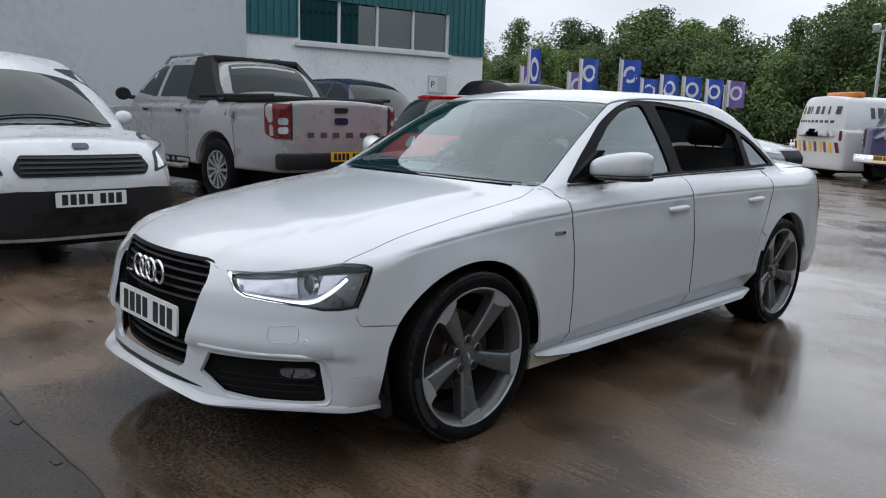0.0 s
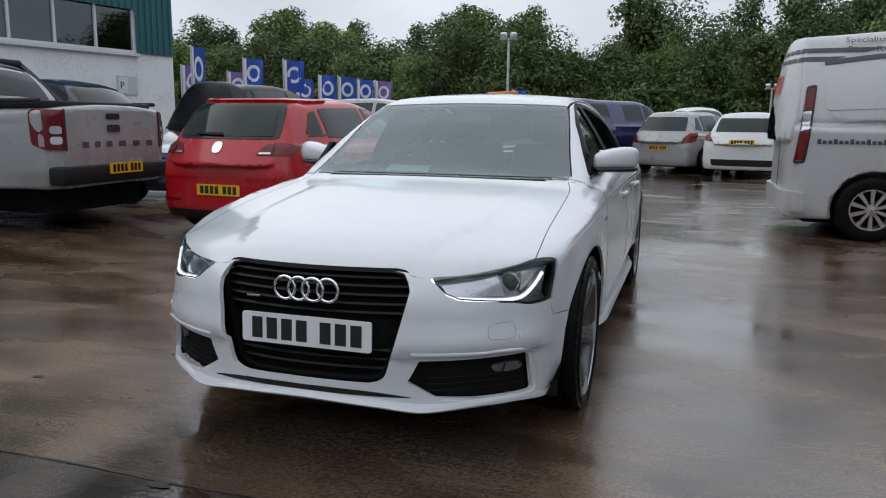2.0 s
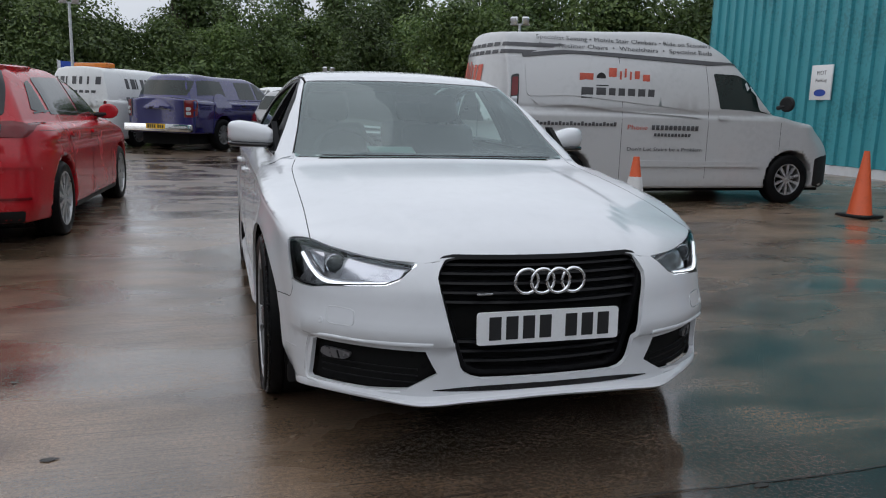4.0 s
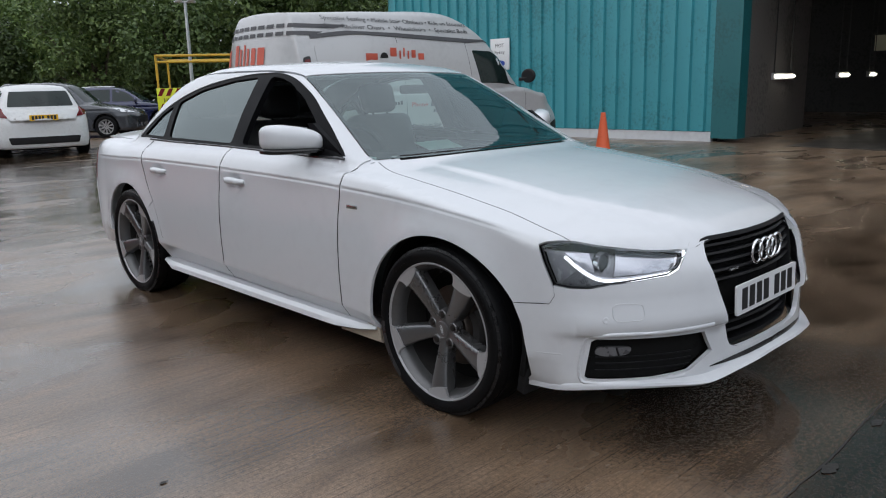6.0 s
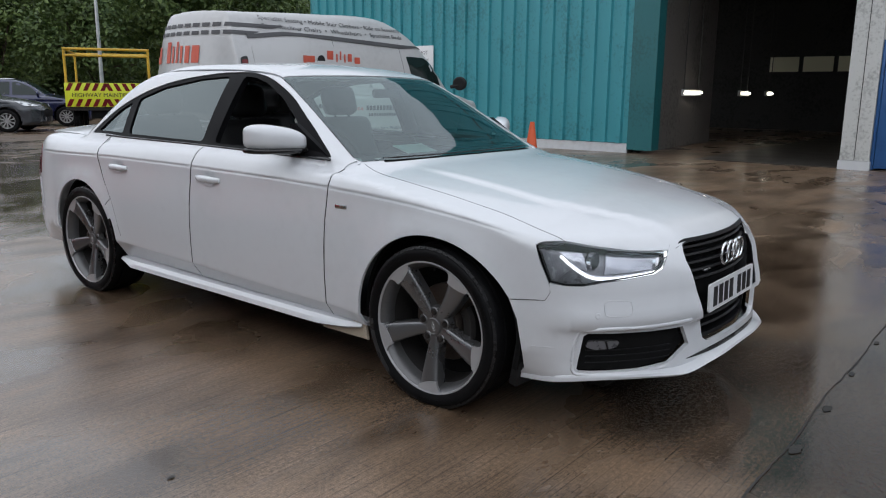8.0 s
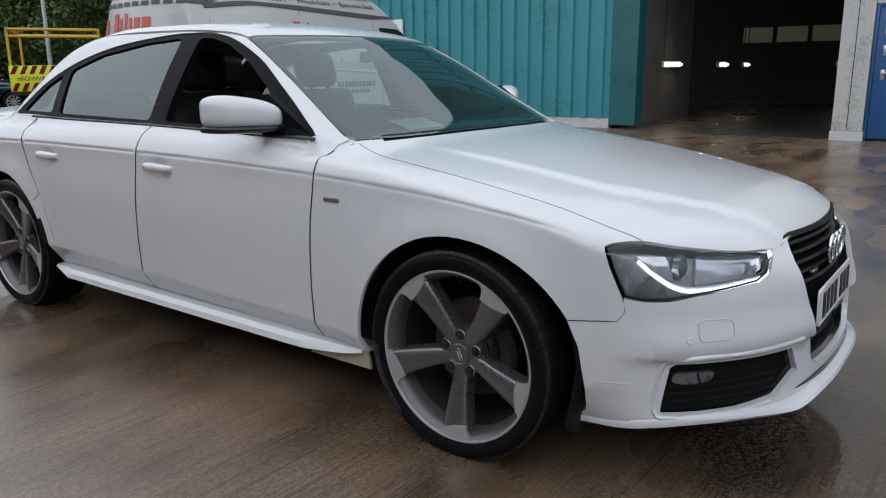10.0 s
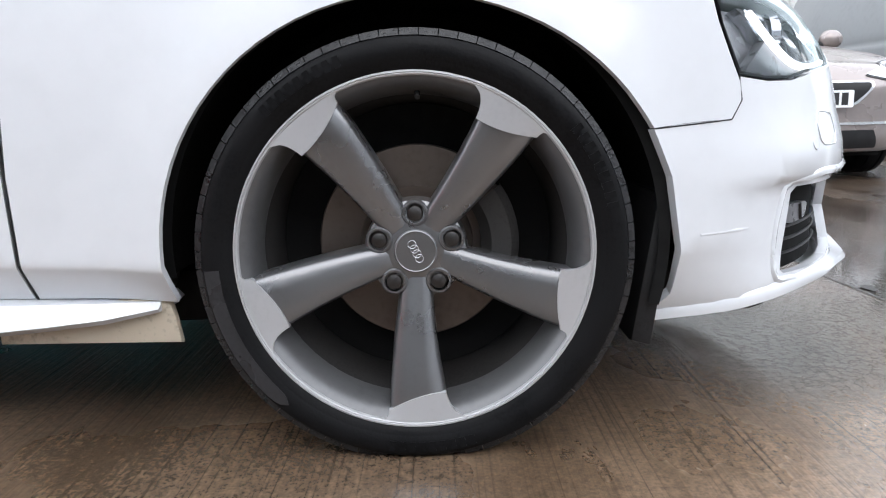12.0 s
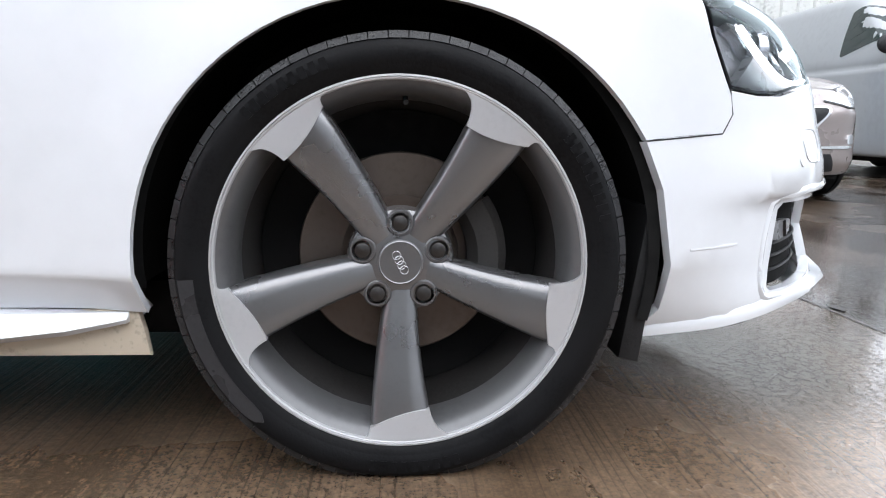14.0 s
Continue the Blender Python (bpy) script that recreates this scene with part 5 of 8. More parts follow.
    L(wet, dry.inputs["Value"])
    hgt = math_("ADD", math_("MULTIPLY", brush.outputs["Fac"], .8), math_("MULTIPLY", fine.outputs["Fac"], .5))
    bp = N("ShaderNodeBump")
    bp.inputs["Distance"].default_value = .004
    L(math_("MULTIPLY", dry.outputs[0], .55), bp.inputs["Strength"])
    L(hgt, bp.inputs["Height"])
    L(bp.outputs[0], b.inputs["Normal"])
    bp2 = N("ShaderNodeBump")
    bp2.inputs["Distance"].default_value = .01
    bp2.inputs["Strength"].default_value = .22
    L(mid.outputs["Fac"], bp2.inputs["Height"])
    bp3 = N("ShaderNodeBump")
    bp3.inputs["Distance"].default_value = .004
    L(math_("ADD", .28, math_("MULTIPLY", edge.outputs[0], 4.6), True), bp3.inputs["Strength"])
    micro = noise_at(130, 1, 1, 3)
    # grains of the aggregate stand out of the water
    peaks = N("ShaderNodeMapRange")
    peaks.inputs["From Min"].default_value, peaks.inputs["From Max"].default_value = .50, .63
    peaks.inputs["To Max"].default_value = 2.2
    L(noise_at(52, 1, 1.2, 3.5, .2).outputs["Fac"], peaks.inputs["Value"])
    flooded = math_("MULTIPLY", edge.outputs[0], 6.2, True)
    rough_ = math_("ADD", fine.outputs["Fac"], math_("MULTIPLY", micro.outputs["Fac"], .45))
    L(math_("ADD", math_("MULTIPLY", rough_, math_("SUBTRACT", 1, math_("MULTIPLY", flooded, .9))), math_("MULTIPLY", peaks.outputs[0], flooded)), bp3.inputs["Height"])
    L(bp2.outputs[0], bp3.inputs["Normal"])
    L(bp3.outputs[0], b.inputs["Coat Normal"])
    return m


YARD = wet_concrete("wet_brushed_concrete")
rise = lambda x, y: .05 * float(sstep(3.0, 5.0, np.array(y))) + .09 * float(sstep(-3.9, -5.3, np.array(x))) * float(sstep(.9, 2.3, np.array(y)))
bm = bmesh.new()
ys = [-900, -60, -20, -6, 0, .9] + [1.1 + .25 * k for k in range(17)] + [6, 12, 30, 60, 900]
xs = [-900, -60, -15, -8] + [-5.4 + .2 * k for k in range(9)] + [0, 5, 15, 60, 900]
grid = [[bm.verts.new((x, y, rise(x, y))) for x in xs] for y in ys]
for a, b in zip(grid, grid[1:]):
    for j in range(len(xs) - 1):
        bm.faces.new((a[j], a[j + 1], b[j + 1], b[j]))
tagged(part("ground", bm, YARD, None), "wet brown brushed-concrete yard with puddles", "ground", kind="structure")

# the broken joint between two slabs, and small holes in the concrete
CRACK = material("dark_broken_joint", (.018, .016, .014), .5, var=.4, scale=30, bump=.5, bscale=90)
rng = random.Random(4)
bm = bmesh.new()
prev = None
for k in range(420):
    x = -8.4 + .04 * k
    w = .003 + .006 * abs(noise.noise((x * 2.1, 3, 0))) + .026 * max(0, noise.noise((x * 1.3, 9, 0)) - .25) * 3
    y = -1.243 + .016 * noise.noise((x * 1.7, 0, 0)) + .006 * noise.noise((x * 9, 4, 0))
    row = (bm.verts.new((x, y - w * (.6 + .6 * rng.random()), .003)), bm.verts.new((x, y + w * (.5 + .5 * rng.random()), .003)))
    if prev:
        bm.faces.new((prev[0], row[0], row[1], prev[1]))
    prev = row
tagged(part("joint_crack", bm, CRACK, None), "dark broken joint across the concrete", "crack", kind="structure")
bm = bmesh.new()
for cx, cy, r in ((-1.62, -.55, .020), (-2.3, -.2, .009), (-1.15, -1.0, .008), (-.35, -1.275, .03), (.12, -1.275, .025), (.62, -1.265, .02), (-1.9, .25, .01), (2.2, 1.6, .012), (1.2, -1.265, .018), (-2.0, -1.265, .014)):
    vs = [bm.verts.new((cx + r * (1 + .5 * noise.noise((cx + a, cy, a * 2))) * math.cos(a) * 1.5, cy + r * (1 + .5 * noise.noise((cx, cy + a, a * 3))) * math.sin(a) * .7, .0035)) for a in np.linspace(0, 2 * math.pi, 19)[:-1]]
    bm.faces.new(vs)
tagged(part("surface_chips", bm, CRACK, None), "small dark chips broken out of the concrete", "chips", kind="stuff")


# ---- buildings ----
def wall_box(name, pts, z0, z1, mat, label, parent=None):
    """A wall as a prism over a ground outline."""
    ob = part(name, prism(bmesh.new(), pts, z0, z1, "Z"), mat, parent, smooth=0)
    return tagged(ob, label, "wall", kind="structure") if parent is None else ob


def sheet(name, p0, p1, z0, z1, pitch, depth, mat, label, parent=None, duty=.35):
    """Ribbed steel cladding from p0 to p1; the ribs stand out to the right of the way."""
    a, b = Vector((*p0, 0)), Vector((*p1, 0))
    d = (b - a).normalized()
    n = Vector((d.y, -d.x, 0))
    length = (b - a).length
    prof, u = [], 0.0
    while u < length:
        for t, h in ((0, 0), (pitch * (1 - duty) * .86, 0), (pitch * (1 - duty), depth), (pitch * .94, depth)):
            if u + t <= length:
                prof.append((u + t, h))
        u += pitch
    prof.append((length, 0))
    bm = bmesh.new()
    lo = [bm.verts.new(a + d * t + n * h + Vector((0, 0, z0))) for t, h in prof]
    hi = [bm.verts.new(a + d * t + n * h + Vector((0, 0, z1))) for t, h in prof]
    for k in range(len(prof) - 1):
        bm.faces.new((lo[k], lo[k + 1], hi[k + 1], hi[k]))
    ob = part(name, bm, mat, parent, smooth=0)
    return tagged(ob, label, "cladding", kind="structure") if parent is None else ob


TEAL = material("teal_coated_steel", (.038, .24, .28), .42, var=.22, scale=1.1, bump=.08, bscale=20)
TEALDARK = material("dark_teal_coated_steel", (.012, .105, .115), .45, var=.22, scale=1.2)
RENDERW = material("white_painted_brick", (.78, .79, .80), .75, var=.10, scale=1.3, bump=.5, bscale=25)
RENDERG = material("pale_grey_render", (.52, .54, .56), .8, var=.08, scale=.6, bump=.2, bscale=60)
CLADW = material("stained_white_cladding", (.43, .44, .43), .55, var=.28, scale=1.6)
DOORBLUE = material("blue_painted_door", (.018, .085, .24), .35, var=.15, scale=3)
# indoor surfaces: the dimness inside is put into these dark base colours
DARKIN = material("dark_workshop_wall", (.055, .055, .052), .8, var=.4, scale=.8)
FLOORIN = material("dimmed_workshop_floor", (.04, .036, .032), .4, var=.4, scale=1.2)
DIMIN = material("dimmed_workshop_render", (.17, .155, .145), .8, var=.3, scale=.9, bump=.3, bscale=30)
FRAMEW = material("white_window_frame", (.62, .63, .63), .5, var=.08)
TUBE_ON = lamp_material("fluorescent_tube", (1.0, .93, .78), 7.0)
SIGNW = material("white_sign_face", (.66, .67, .68), .45, var=.05)
SIGNBLUE = material("blue_sign_print", (.012, .05, .30), .5, var=.1)
SIGNGREEN = material("green_sign_print", (.02, .16, .08), .5, var=.1)

# teal workshop
X0 = 11.6
sheet("wall_east", (X0, 14.8), (X0, 5.12), .25, 9.0, .34, .065, TEAL, "teal ribbed steel workshop cladding")
wall_box("wall_core", [(X0 + .02, 5.12), (X0 + .02, 14.8), (X0 + .22, 14.8), (X0 + .22, 5.12)], 0, 9.0, DARKIN, "workshop wall behind the cladding")
wall_box("plinth", [(X0 - .03, 5.15), (X0 - .03, 14.8), (X0 + .019, 14.8), (X0 + .019, 5.15)], .0, .24, RENDERG, "grey concrete plinth under the cladding")
wall_box("corner_flashing", [(X0 - .045, 4.60), (X0 - .045, 5.14), (X0 + .30, 5.14), (X0 + .30, 4.60)], .12, 9.0, TEALDARK, "dark teal corner flashing of the doorway")
sheet("wall_north_end", (X0 + 8, 14.82), (X0, 14.82), .0, 9.0, .20, .032, TEAL, "teal ribbed cladding on the gable end")
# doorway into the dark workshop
wall_box("workshop_floor", [(X0 + .02, -8), (X0 + .02, 14.7), (X0 + 16, 14.7), (X0 + 16, -8)], .002, .015, FLOORIN, "concrete workshop floor, coloured dark for indoor shade")
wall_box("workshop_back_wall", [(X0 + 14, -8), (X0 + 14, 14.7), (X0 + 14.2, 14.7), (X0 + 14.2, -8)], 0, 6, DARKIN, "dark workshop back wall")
wall_box("workshop_side_wall", [(X0 + .31, 5.0), (X0 + .31, 5.12), (X0 + 5.0, 5.4), (X0 + 5.0, 5.28)], .016, 6, DIMIN, "grey wall inside the workshop door, darkened for indoor shade")
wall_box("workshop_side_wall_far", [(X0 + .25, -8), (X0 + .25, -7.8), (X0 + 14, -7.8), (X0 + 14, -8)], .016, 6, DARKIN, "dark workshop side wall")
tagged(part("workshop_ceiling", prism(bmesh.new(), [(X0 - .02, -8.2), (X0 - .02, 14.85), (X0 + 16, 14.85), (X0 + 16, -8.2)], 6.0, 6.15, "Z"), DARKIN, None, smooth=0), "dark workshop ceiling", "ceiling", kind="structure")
wall_box("door_lintel", [(X0 - .04, 1.13), (X0 - .04, 4.59), (X0 + .25, 4.59), (X0 + .25, 1.13)], 4.6, 9.0, TEALDARK, "dark lintel over the workshop doorway")
# white post, blue door, white ribbed wall
wall_box("door_post", [(X0 - .10, .66), (X0 - .10, 1.12), (X0 + .25, 1.12), (X0 + .25, .66)], .16, 9.0, CLADW, "stained white steel-clad door post")
wall_box("door_post_foot", [(X0 - .12, .64), (X0 - .12, 1.14), (X0 + .24, 1.14), (X0 + .24, .64)], .0, .155, RENDERG, "concrete foot of the door post")
boxpart("post_seam", X0 - .106, .885, .17, X0 - .098, .895, 8.8, SEAL, bpy.data.objects["door_post"], bev=.001)
sheet("wall_white", (X0 - .06, -.52), (X0 - .06, -9.0), .22, 9.0, .30, .05, CLADW, "stained white ribbed steel wall")
wall_box("wall_white_core", [(X0 + .0, -9), (X0 + .0, -.52), (X0 + .2, -.52), (X0 + .2, -9)], 0, 9.0, RENDERG, "wall behind the white cladding")
wall_box("wall_over_door", [(X0 - .05, -.52), (X0 - .05, .66), (X0 + .2, .66), (X0 + .2, -.52)], 2.17, 9.0, CLADW, "white panel over the blue door")
dr = tagged(boxpart("door_1", X0 - .02, -.46, .04, X0 + .05, .60, 2.12, DOORBLUE, None), "blue painted steel door, shut, with green sign", "door", kind="structure")
for y0, y1, z1 in ((-.515, -.465, 2.165), (.605, .655, 2.165)):
    boxpart("door_frame", X0 - .04, y0, .02, X0 + .08, y1, z1, DOORBLUE, dr)
boxpart("door_head", X0 - .04, -.46, 2.125, X0 + .08, .60, 2.165, DOORBLUE, dr)
for z in (.98, 1.36, 1.62):
    boxpart("lock_plate", X0 - .032, .44, z, X0 - .02, .50, z + .16, SATIN, dr)
    part("lever_handle", tube(bmesh.new(), [(X0 - .03, .47, z + .11), (X0 - .075, .47, z + .11), (X0 - .08, .36, z + .11)], .009, 8), SATIN, dr)
boxpart("door_sign", X0 - .026, -.02, 1.70, X0 - .021, .28, 1.84, SIGNGREEN, dr, "green door sign", .002)
for k in range(2):
    boxpart("sign_bar", X0 - .029, .0, 1.735 + .045 * k, X0 - .026, .19, 1.755 + .045 * k, SIGNW, dr, bev=.001)
# tubes and window glow inside
for x, y, w in ((X0 + 3.2, 5.05, 1.1), (X0 + 6.5, 4.9, .7), (X0 + 9.0, 5.0, .5), (X0 + 9.5, 2.6, .9), (X0 + 10, .4, .3)):
    tb = thing("strip_light", "lit white fluorescent strip light hung on rods in the workshop", "strip light", group="workshop strip lights")
    boxpart("body", x - w / 2, y + .04, 1.22, x + w / 2, y + .12, 1.36, FRAMEW, tb)
    part("tube", tube(bmesh.new(), [(x - w / 2 + .04, y + .02, 1.29), (x + w / 2 - .04, y + .02, 1.29)], .03, 8), TUBE_ON, tb)
    for u in (-.4, .4):
        part("rod", tube(bmesh.new(), [(x + u * w, y + .08, 1.36), (x + u * w, y + .08, 6.0)], .012, 6), DARKIN, tb)
lw = thing("hanging_lamp", "bright round workshop lamp hung from the ceiling", "lamp")
part("bulb", lathe(bmesh.new(), [(-.05, 0), (-.03, .05), (.03, .05), (.05, 0)], "Z", 12, Matrix.Translation((X0 + 9, 1.2, 4.1))), TUBE_ON, lw)
part("rod", tube(bmesh.new(), [(X0 + 9, 1.2, 4.14), (X0 + 9, 1.2, 6.0)], .012, 6), DARKIN, lw)
GLOW = lamp_material("dim_far_window", (.80, .76, .55), .018)
for k in range(3):
    fw = thing("far_window", "dim yellowish window at the far end of the workshop", "window", group="far workshop windows")
    boxpart("pane", X0 + 13.93, 5.6 - 1.1 * k, 2.05, X0 + 13.97, 6.55 - 1.1 * k, 2.55, GLOW, fw)
    boxpart("window_frame", X0 + 13.975, 5.54 - 1.1 * k, 1.99, X0 + 14.0, 6.61 - 1.1 * k, 2.61, DARKIN, fw)

# parking sign on the teal wall
sg = thing("wall_sign", "white parking sign with blue oval on teal cladding", "sign")
boxpart("panel", X0 - .07, 10.35, 1.62, X0 - .038, 10.95, 2.36, SIGNW, sg)
SGM = pose(X0 - .0715, 10.65, .07, 90, 0, -90)
lettering("lettering", "MOT", .13, SGM @ pose(0, 2.08, 0), GREYINK, sg, align="CENTER")
lettering("lettering", "Parking", .11, SGM @ pose(0, 1.93, 0), GREYINK, sg, align="CENTER")
bm = lathe(bmesh.new(), [(0, 0), (0, .5), (.004, .5)], "X", 28, Matrix.Translation((X0 - .073, 10.65, 1.77)) @ Matrix.Diagonal((-1, .34, .15, 1)))
part("oval", bm, SIGNBLUE, sg, "blue oval")

# white building with teal band and windows
BA, BB = Vector((-9.95, 11.45, 0)), Vector((-10.95, 6.0, 0))
bd, = [(BB - BA).normalized()]
bn = Vector((bd.y, -bd.x, 0)) * -1
if bn.x < 0:
    bn = -bn


def at_wall(u, out=0.0, z=0.0):
    """A point on the white building's face: u metres from its far corner."""
    p = BA + bd * u + bn * out
    return (p.x, p.y, z)


def wall_piece(name, u0, u1, z0, z1, out, mat, label, thick=.25, parent=None):
    pts = [at_wall(u0, out)[:2], at_wall(u1, out)[:2], at_wall(u1, out - thick)[:2], at_wall(u0, out - thick)[:2]]
    return wall_box(name, pts, z0, z1, mat, label, parent)


wall_piece("wall_west", 0, 5.8, 0, 2.62, 0, RENDERW, "white painted brick wall")
wall_piece("wall_west_upper", 0, 5.8, 3.85, 7.4, 0, RENDERW, "white wall above the windows")
wall_piece("wall_west_pier", 0, 1.02, 2.62, 3.85, 0, RENDERW, "white wall beside the windows")
wall_piece("wall_west_pier_far", 4.66, 5.8, 2.62, 3.85, 0, RENDERW, "white wall beside the windows")
wall_piece("wall_west_grey", 5.8, 22, 0, 7.4, .12, RENDERG, "pale grey rendered wall")
# a dark sheet whose colour stands in for the unlit room
wall_piece("wall_inner", .3, 5.5, 2.5, 4.0, -1.6, DARKIN, "dark sheet standing in for the unlit room behind the windows")
wall_box("gable_north", [at_wall(0, -.26)[:2], at_wall(0, 0)[:2], at_wall(-.001, -9)[:2], at_wall(.25, -9)[:2]], 0, 7.4, RENDERW, "white gable wall of the building")
sheet("teal_band", at_wall(1.0, .03)[:2], at_wall(0, .03)[:2], 2.62, 7.4, .16, .03, TEALDARK, "dark teal ribbed steel band")
sheet("teal_band_far", at_wall(5.78, .03)[:2], at_wall(4.68, .03)[:2], 2.72, 7.4, .16, .03, TEALDARK, "dark teal ribbed steel band")
sheet("teal_band_top", at_wall(4.7, .05)[:2], at_wall(.98, .05)[:2], 3.5, 7.4, .16, .03, TEALDARK, "dark teal ribbed steel band over the windows")
wn = tagged(new("window_1"), "white-framed four-pane strip window in the white wall", "window", kind="structure")
for k in range(5):
    u = 1.04 + .905 * k
    w = .05
    pts = [at_wall(u - w / 2, .01)[:2], at_wall(u + w / 2, .01)[:2], at_wall(u + w / 2, -.07)[:2], at_wall(u - w / 2, -.07)[:2]]
    part("window_frame", prism(bmesh.new(), pts, 2.66, 3.84, "Z"), FRAMEW, wn, smooth=0)
for z in (2.62, 3.80):
    pts = [at_wall(1.0, .012)[:2], at_wall(4.68, .012)[:2], at_wall(4.68, -.07)[:2], at_wall(1.0, -.07)[:2]]
    part("window_rail", prism(bmesh.new(), pts, z, z + .05, "Z"), FRAMEW, wn, smooth=0)
pts = [at_wall(.95, .09)[:2], at_wall(4.75, .09)[:2], at_wall(4.75, -.05)[:2], at_wall(.95, -.05)[:2]]
part("window_sill", prism(bmesh.new(), pts, 2.55, 2.615, "Z"), FRAMEW, wn, smooth=0)
for k in range(4):
    u = 1.07 + .905 * k
    pts = [at_wall(u, -.03)[:2], at_wall(u + .85, -.03)[:2], at_wall(u + .85, -.038)[:2], at_wall(u, -.038)[:2]]
    part("pane", prism(bmesh.new(), pts, 2.67, 3.80, "Z"), PRIVACY, wn, smooth=0)
ps = thing("wall_sign", "grey and white square parking sign on white wall", "sign")
pts = [at_wall(1.02, .03)[:2], at_wall(1.52, .03)[:2], at_wall(1.52, .005)[:2], at_wall(1.02, .005)[:2]]
part("panel", prism(bmesh.new(), pts, 1.75, 2.13, "Z"), RENDERG, ps, smooth=0)
pts = [at_wall(1.27, .036)[:2], at_wall(1.50, .036)[:2], at_wall(1.50, .031)[:2], at_wall(1.27, .031)[:2]]
part("white_half", prism(bmesh.new(), pts, 1.78, 2.10, "Z"), SIGNW, ps, smooth=0)
ang = math.degrees(math.atan2(-bd.y, -bd.x))
lettering("letter", "P", .22, Matrix.Translation(at_wall(1.47, .038, 1.86)) @ pose(0, 0, 0, 90, 0, ang), INK, ps)


# added out of view: cuts the sky light that reaches the saloon's front
wall_box("unseen_wall_south", [(-26, -15.0), (9, -15.0), (9, -15.3), (-26, -15.3)], 0, 6.5, RENDERG, "unseen pale grey wall added to dim the light on the saloon's nose")


# ---- parked vehicles ----
def nets(f, lo, hi, h):
    """The skin of f = 0 as a mesh: one vertex for each cell that the skin passes through."""
    ax = [np.arange(a, b + h, h) for a, b in zip(lo, hi)]
    g = np.stack(np.meshgrid(*ax, indexing="ij"), -1)
    v = f(*g.reshape(-1, 3).T).reshape(g.shape[:3])
    s = v < 0
    c = sum(s[i:s.shape[0] - 1 + i, j:s.shape[1] - 1 + j, k:s.shape[2] - 1 + k].astype(int) for i in (0, 1) for j in (0, 1) for k in (0, 1))
    mixed = (c > 0) & (c < 8)
    idx = -np.ones(mixed.shape, int)
    idx[mixed] = np.arange(mixed.sum())
    p = g[:-1, :-1, :-1][mixed] + h / 2
    for _ in range(4):
        d = f(*p.T)
        n = np.stack([f(*(p + np.eye(3)[k] * .004).T) - f(*(p - np.eye(3)[k] * .004).T) for k in range(3)], 1) / .008
        p = p - np.clip(d / ((n * n).sum(1) + 1e-6), -h, h)[:, None] * n * .9
    faces = []
    for a in range(3):
        b, d = (a + 1) % 3, (a + 2) % 3
        sl0, sl1 = [slice(1, -1)] * 3, [slice(1, -1)] * 3
        sl0[a], sl1[a] = slice(0, -1), slice(1, None)
        s0, s1 = s[tuple(sl0)], s[tuple(sl1)]
        for sign, (u, w) in ((1, (s0, ~s1)), (-1, (~s0, s1))):
            at = np.argwhere(u & w)
            at[:, b] += 1
            at[:, d] += 1
            q = []
            for db, dd in ((-1, -1), (0, -1), (0, 0), (-1, 0)):
                k = at.copy()
                k[:, b] += db
                k[:, d] += dd
                q.append(idx[k[:, 0], k[:, 1], k[:, 2]])
            q = np.stack(q, 1)
            faces.append(q if sign > 0 else q[:, ::-1])
    return p, np.concatenate(faces)


def body_fn(plan, top, roof, belt_half, belt_z, tumble, nose, tail, wb, wr, zb, crease=None, round_=.05, arch=1.13, gh=(.0, 9.0), bow=.22, dome=.05):
    """A vehicle's body as a function that is below 0 inside; the front axle at y = 0, the nose towards -y."""
    P, T, R, N, B = Plan(plan, .02), spline(*top), spline(*roof), spline(*nose), spline(*tail)
    y0, y1 = min(q[1] for q in plan), max(q[1] for q in plan)

    def f(x, y, z):
        x = np.abs(x)
        w, r = sstep(-.2, y0 + .25, y), sstep(y1 - .6, y1 - .2, y)
        h = z - (crease if crease else belt_z - .12)
        side = np.where(h < 0, .012 * np.exp(-((h + .05) / .04) ** 2) + .35 * np.maximum(0, .34 - z) ** 1.5, .4 * h + .6 * h * h)
        g1 = P(x, y) + side * (1 - w) * (1 - r) + N(z) * w + B(z) * r
        ye = y - bow * sstep(.4, -.5, y) * x * x
        g2 = z - (T(ye) - .05 * (x / .8) ** 2)
        low = smax(g1, g2, round_)
        e = np.abs(z - belt_z)
        g3 = x - (belt_half - tumble * e - .25 * e * e - .10 * sstep(y1 - 1.1, y1 + .1, y) - .06 * sstep(.9, .1, y))
        g4 = (z - (R(y - .2 * x * x * sstep(1.8, 1.0, y) + .25 * x * x * sstep(y1 - 1.2, y1 - .5, y)) - dome * (x / .6) ** 2)) * .9
        g5 = smax(smax(gh[0] - y, y - gh[1], .05), belt_z - .22 - z, .05)
        v = smin(low, smax(smax(g3, g4, round_ + .02), g5, .05), .02)
        v = smax(v, zb - z, .03)
        for cy in (0, wb):
            cyl = np.maximum(np.hypot(y - cy, z - wr) - wr * arch, .45 - x)
            v = smax(v, -cyl, .006)
        return v
    f.y0, f.y1 = y0, y1
    return f


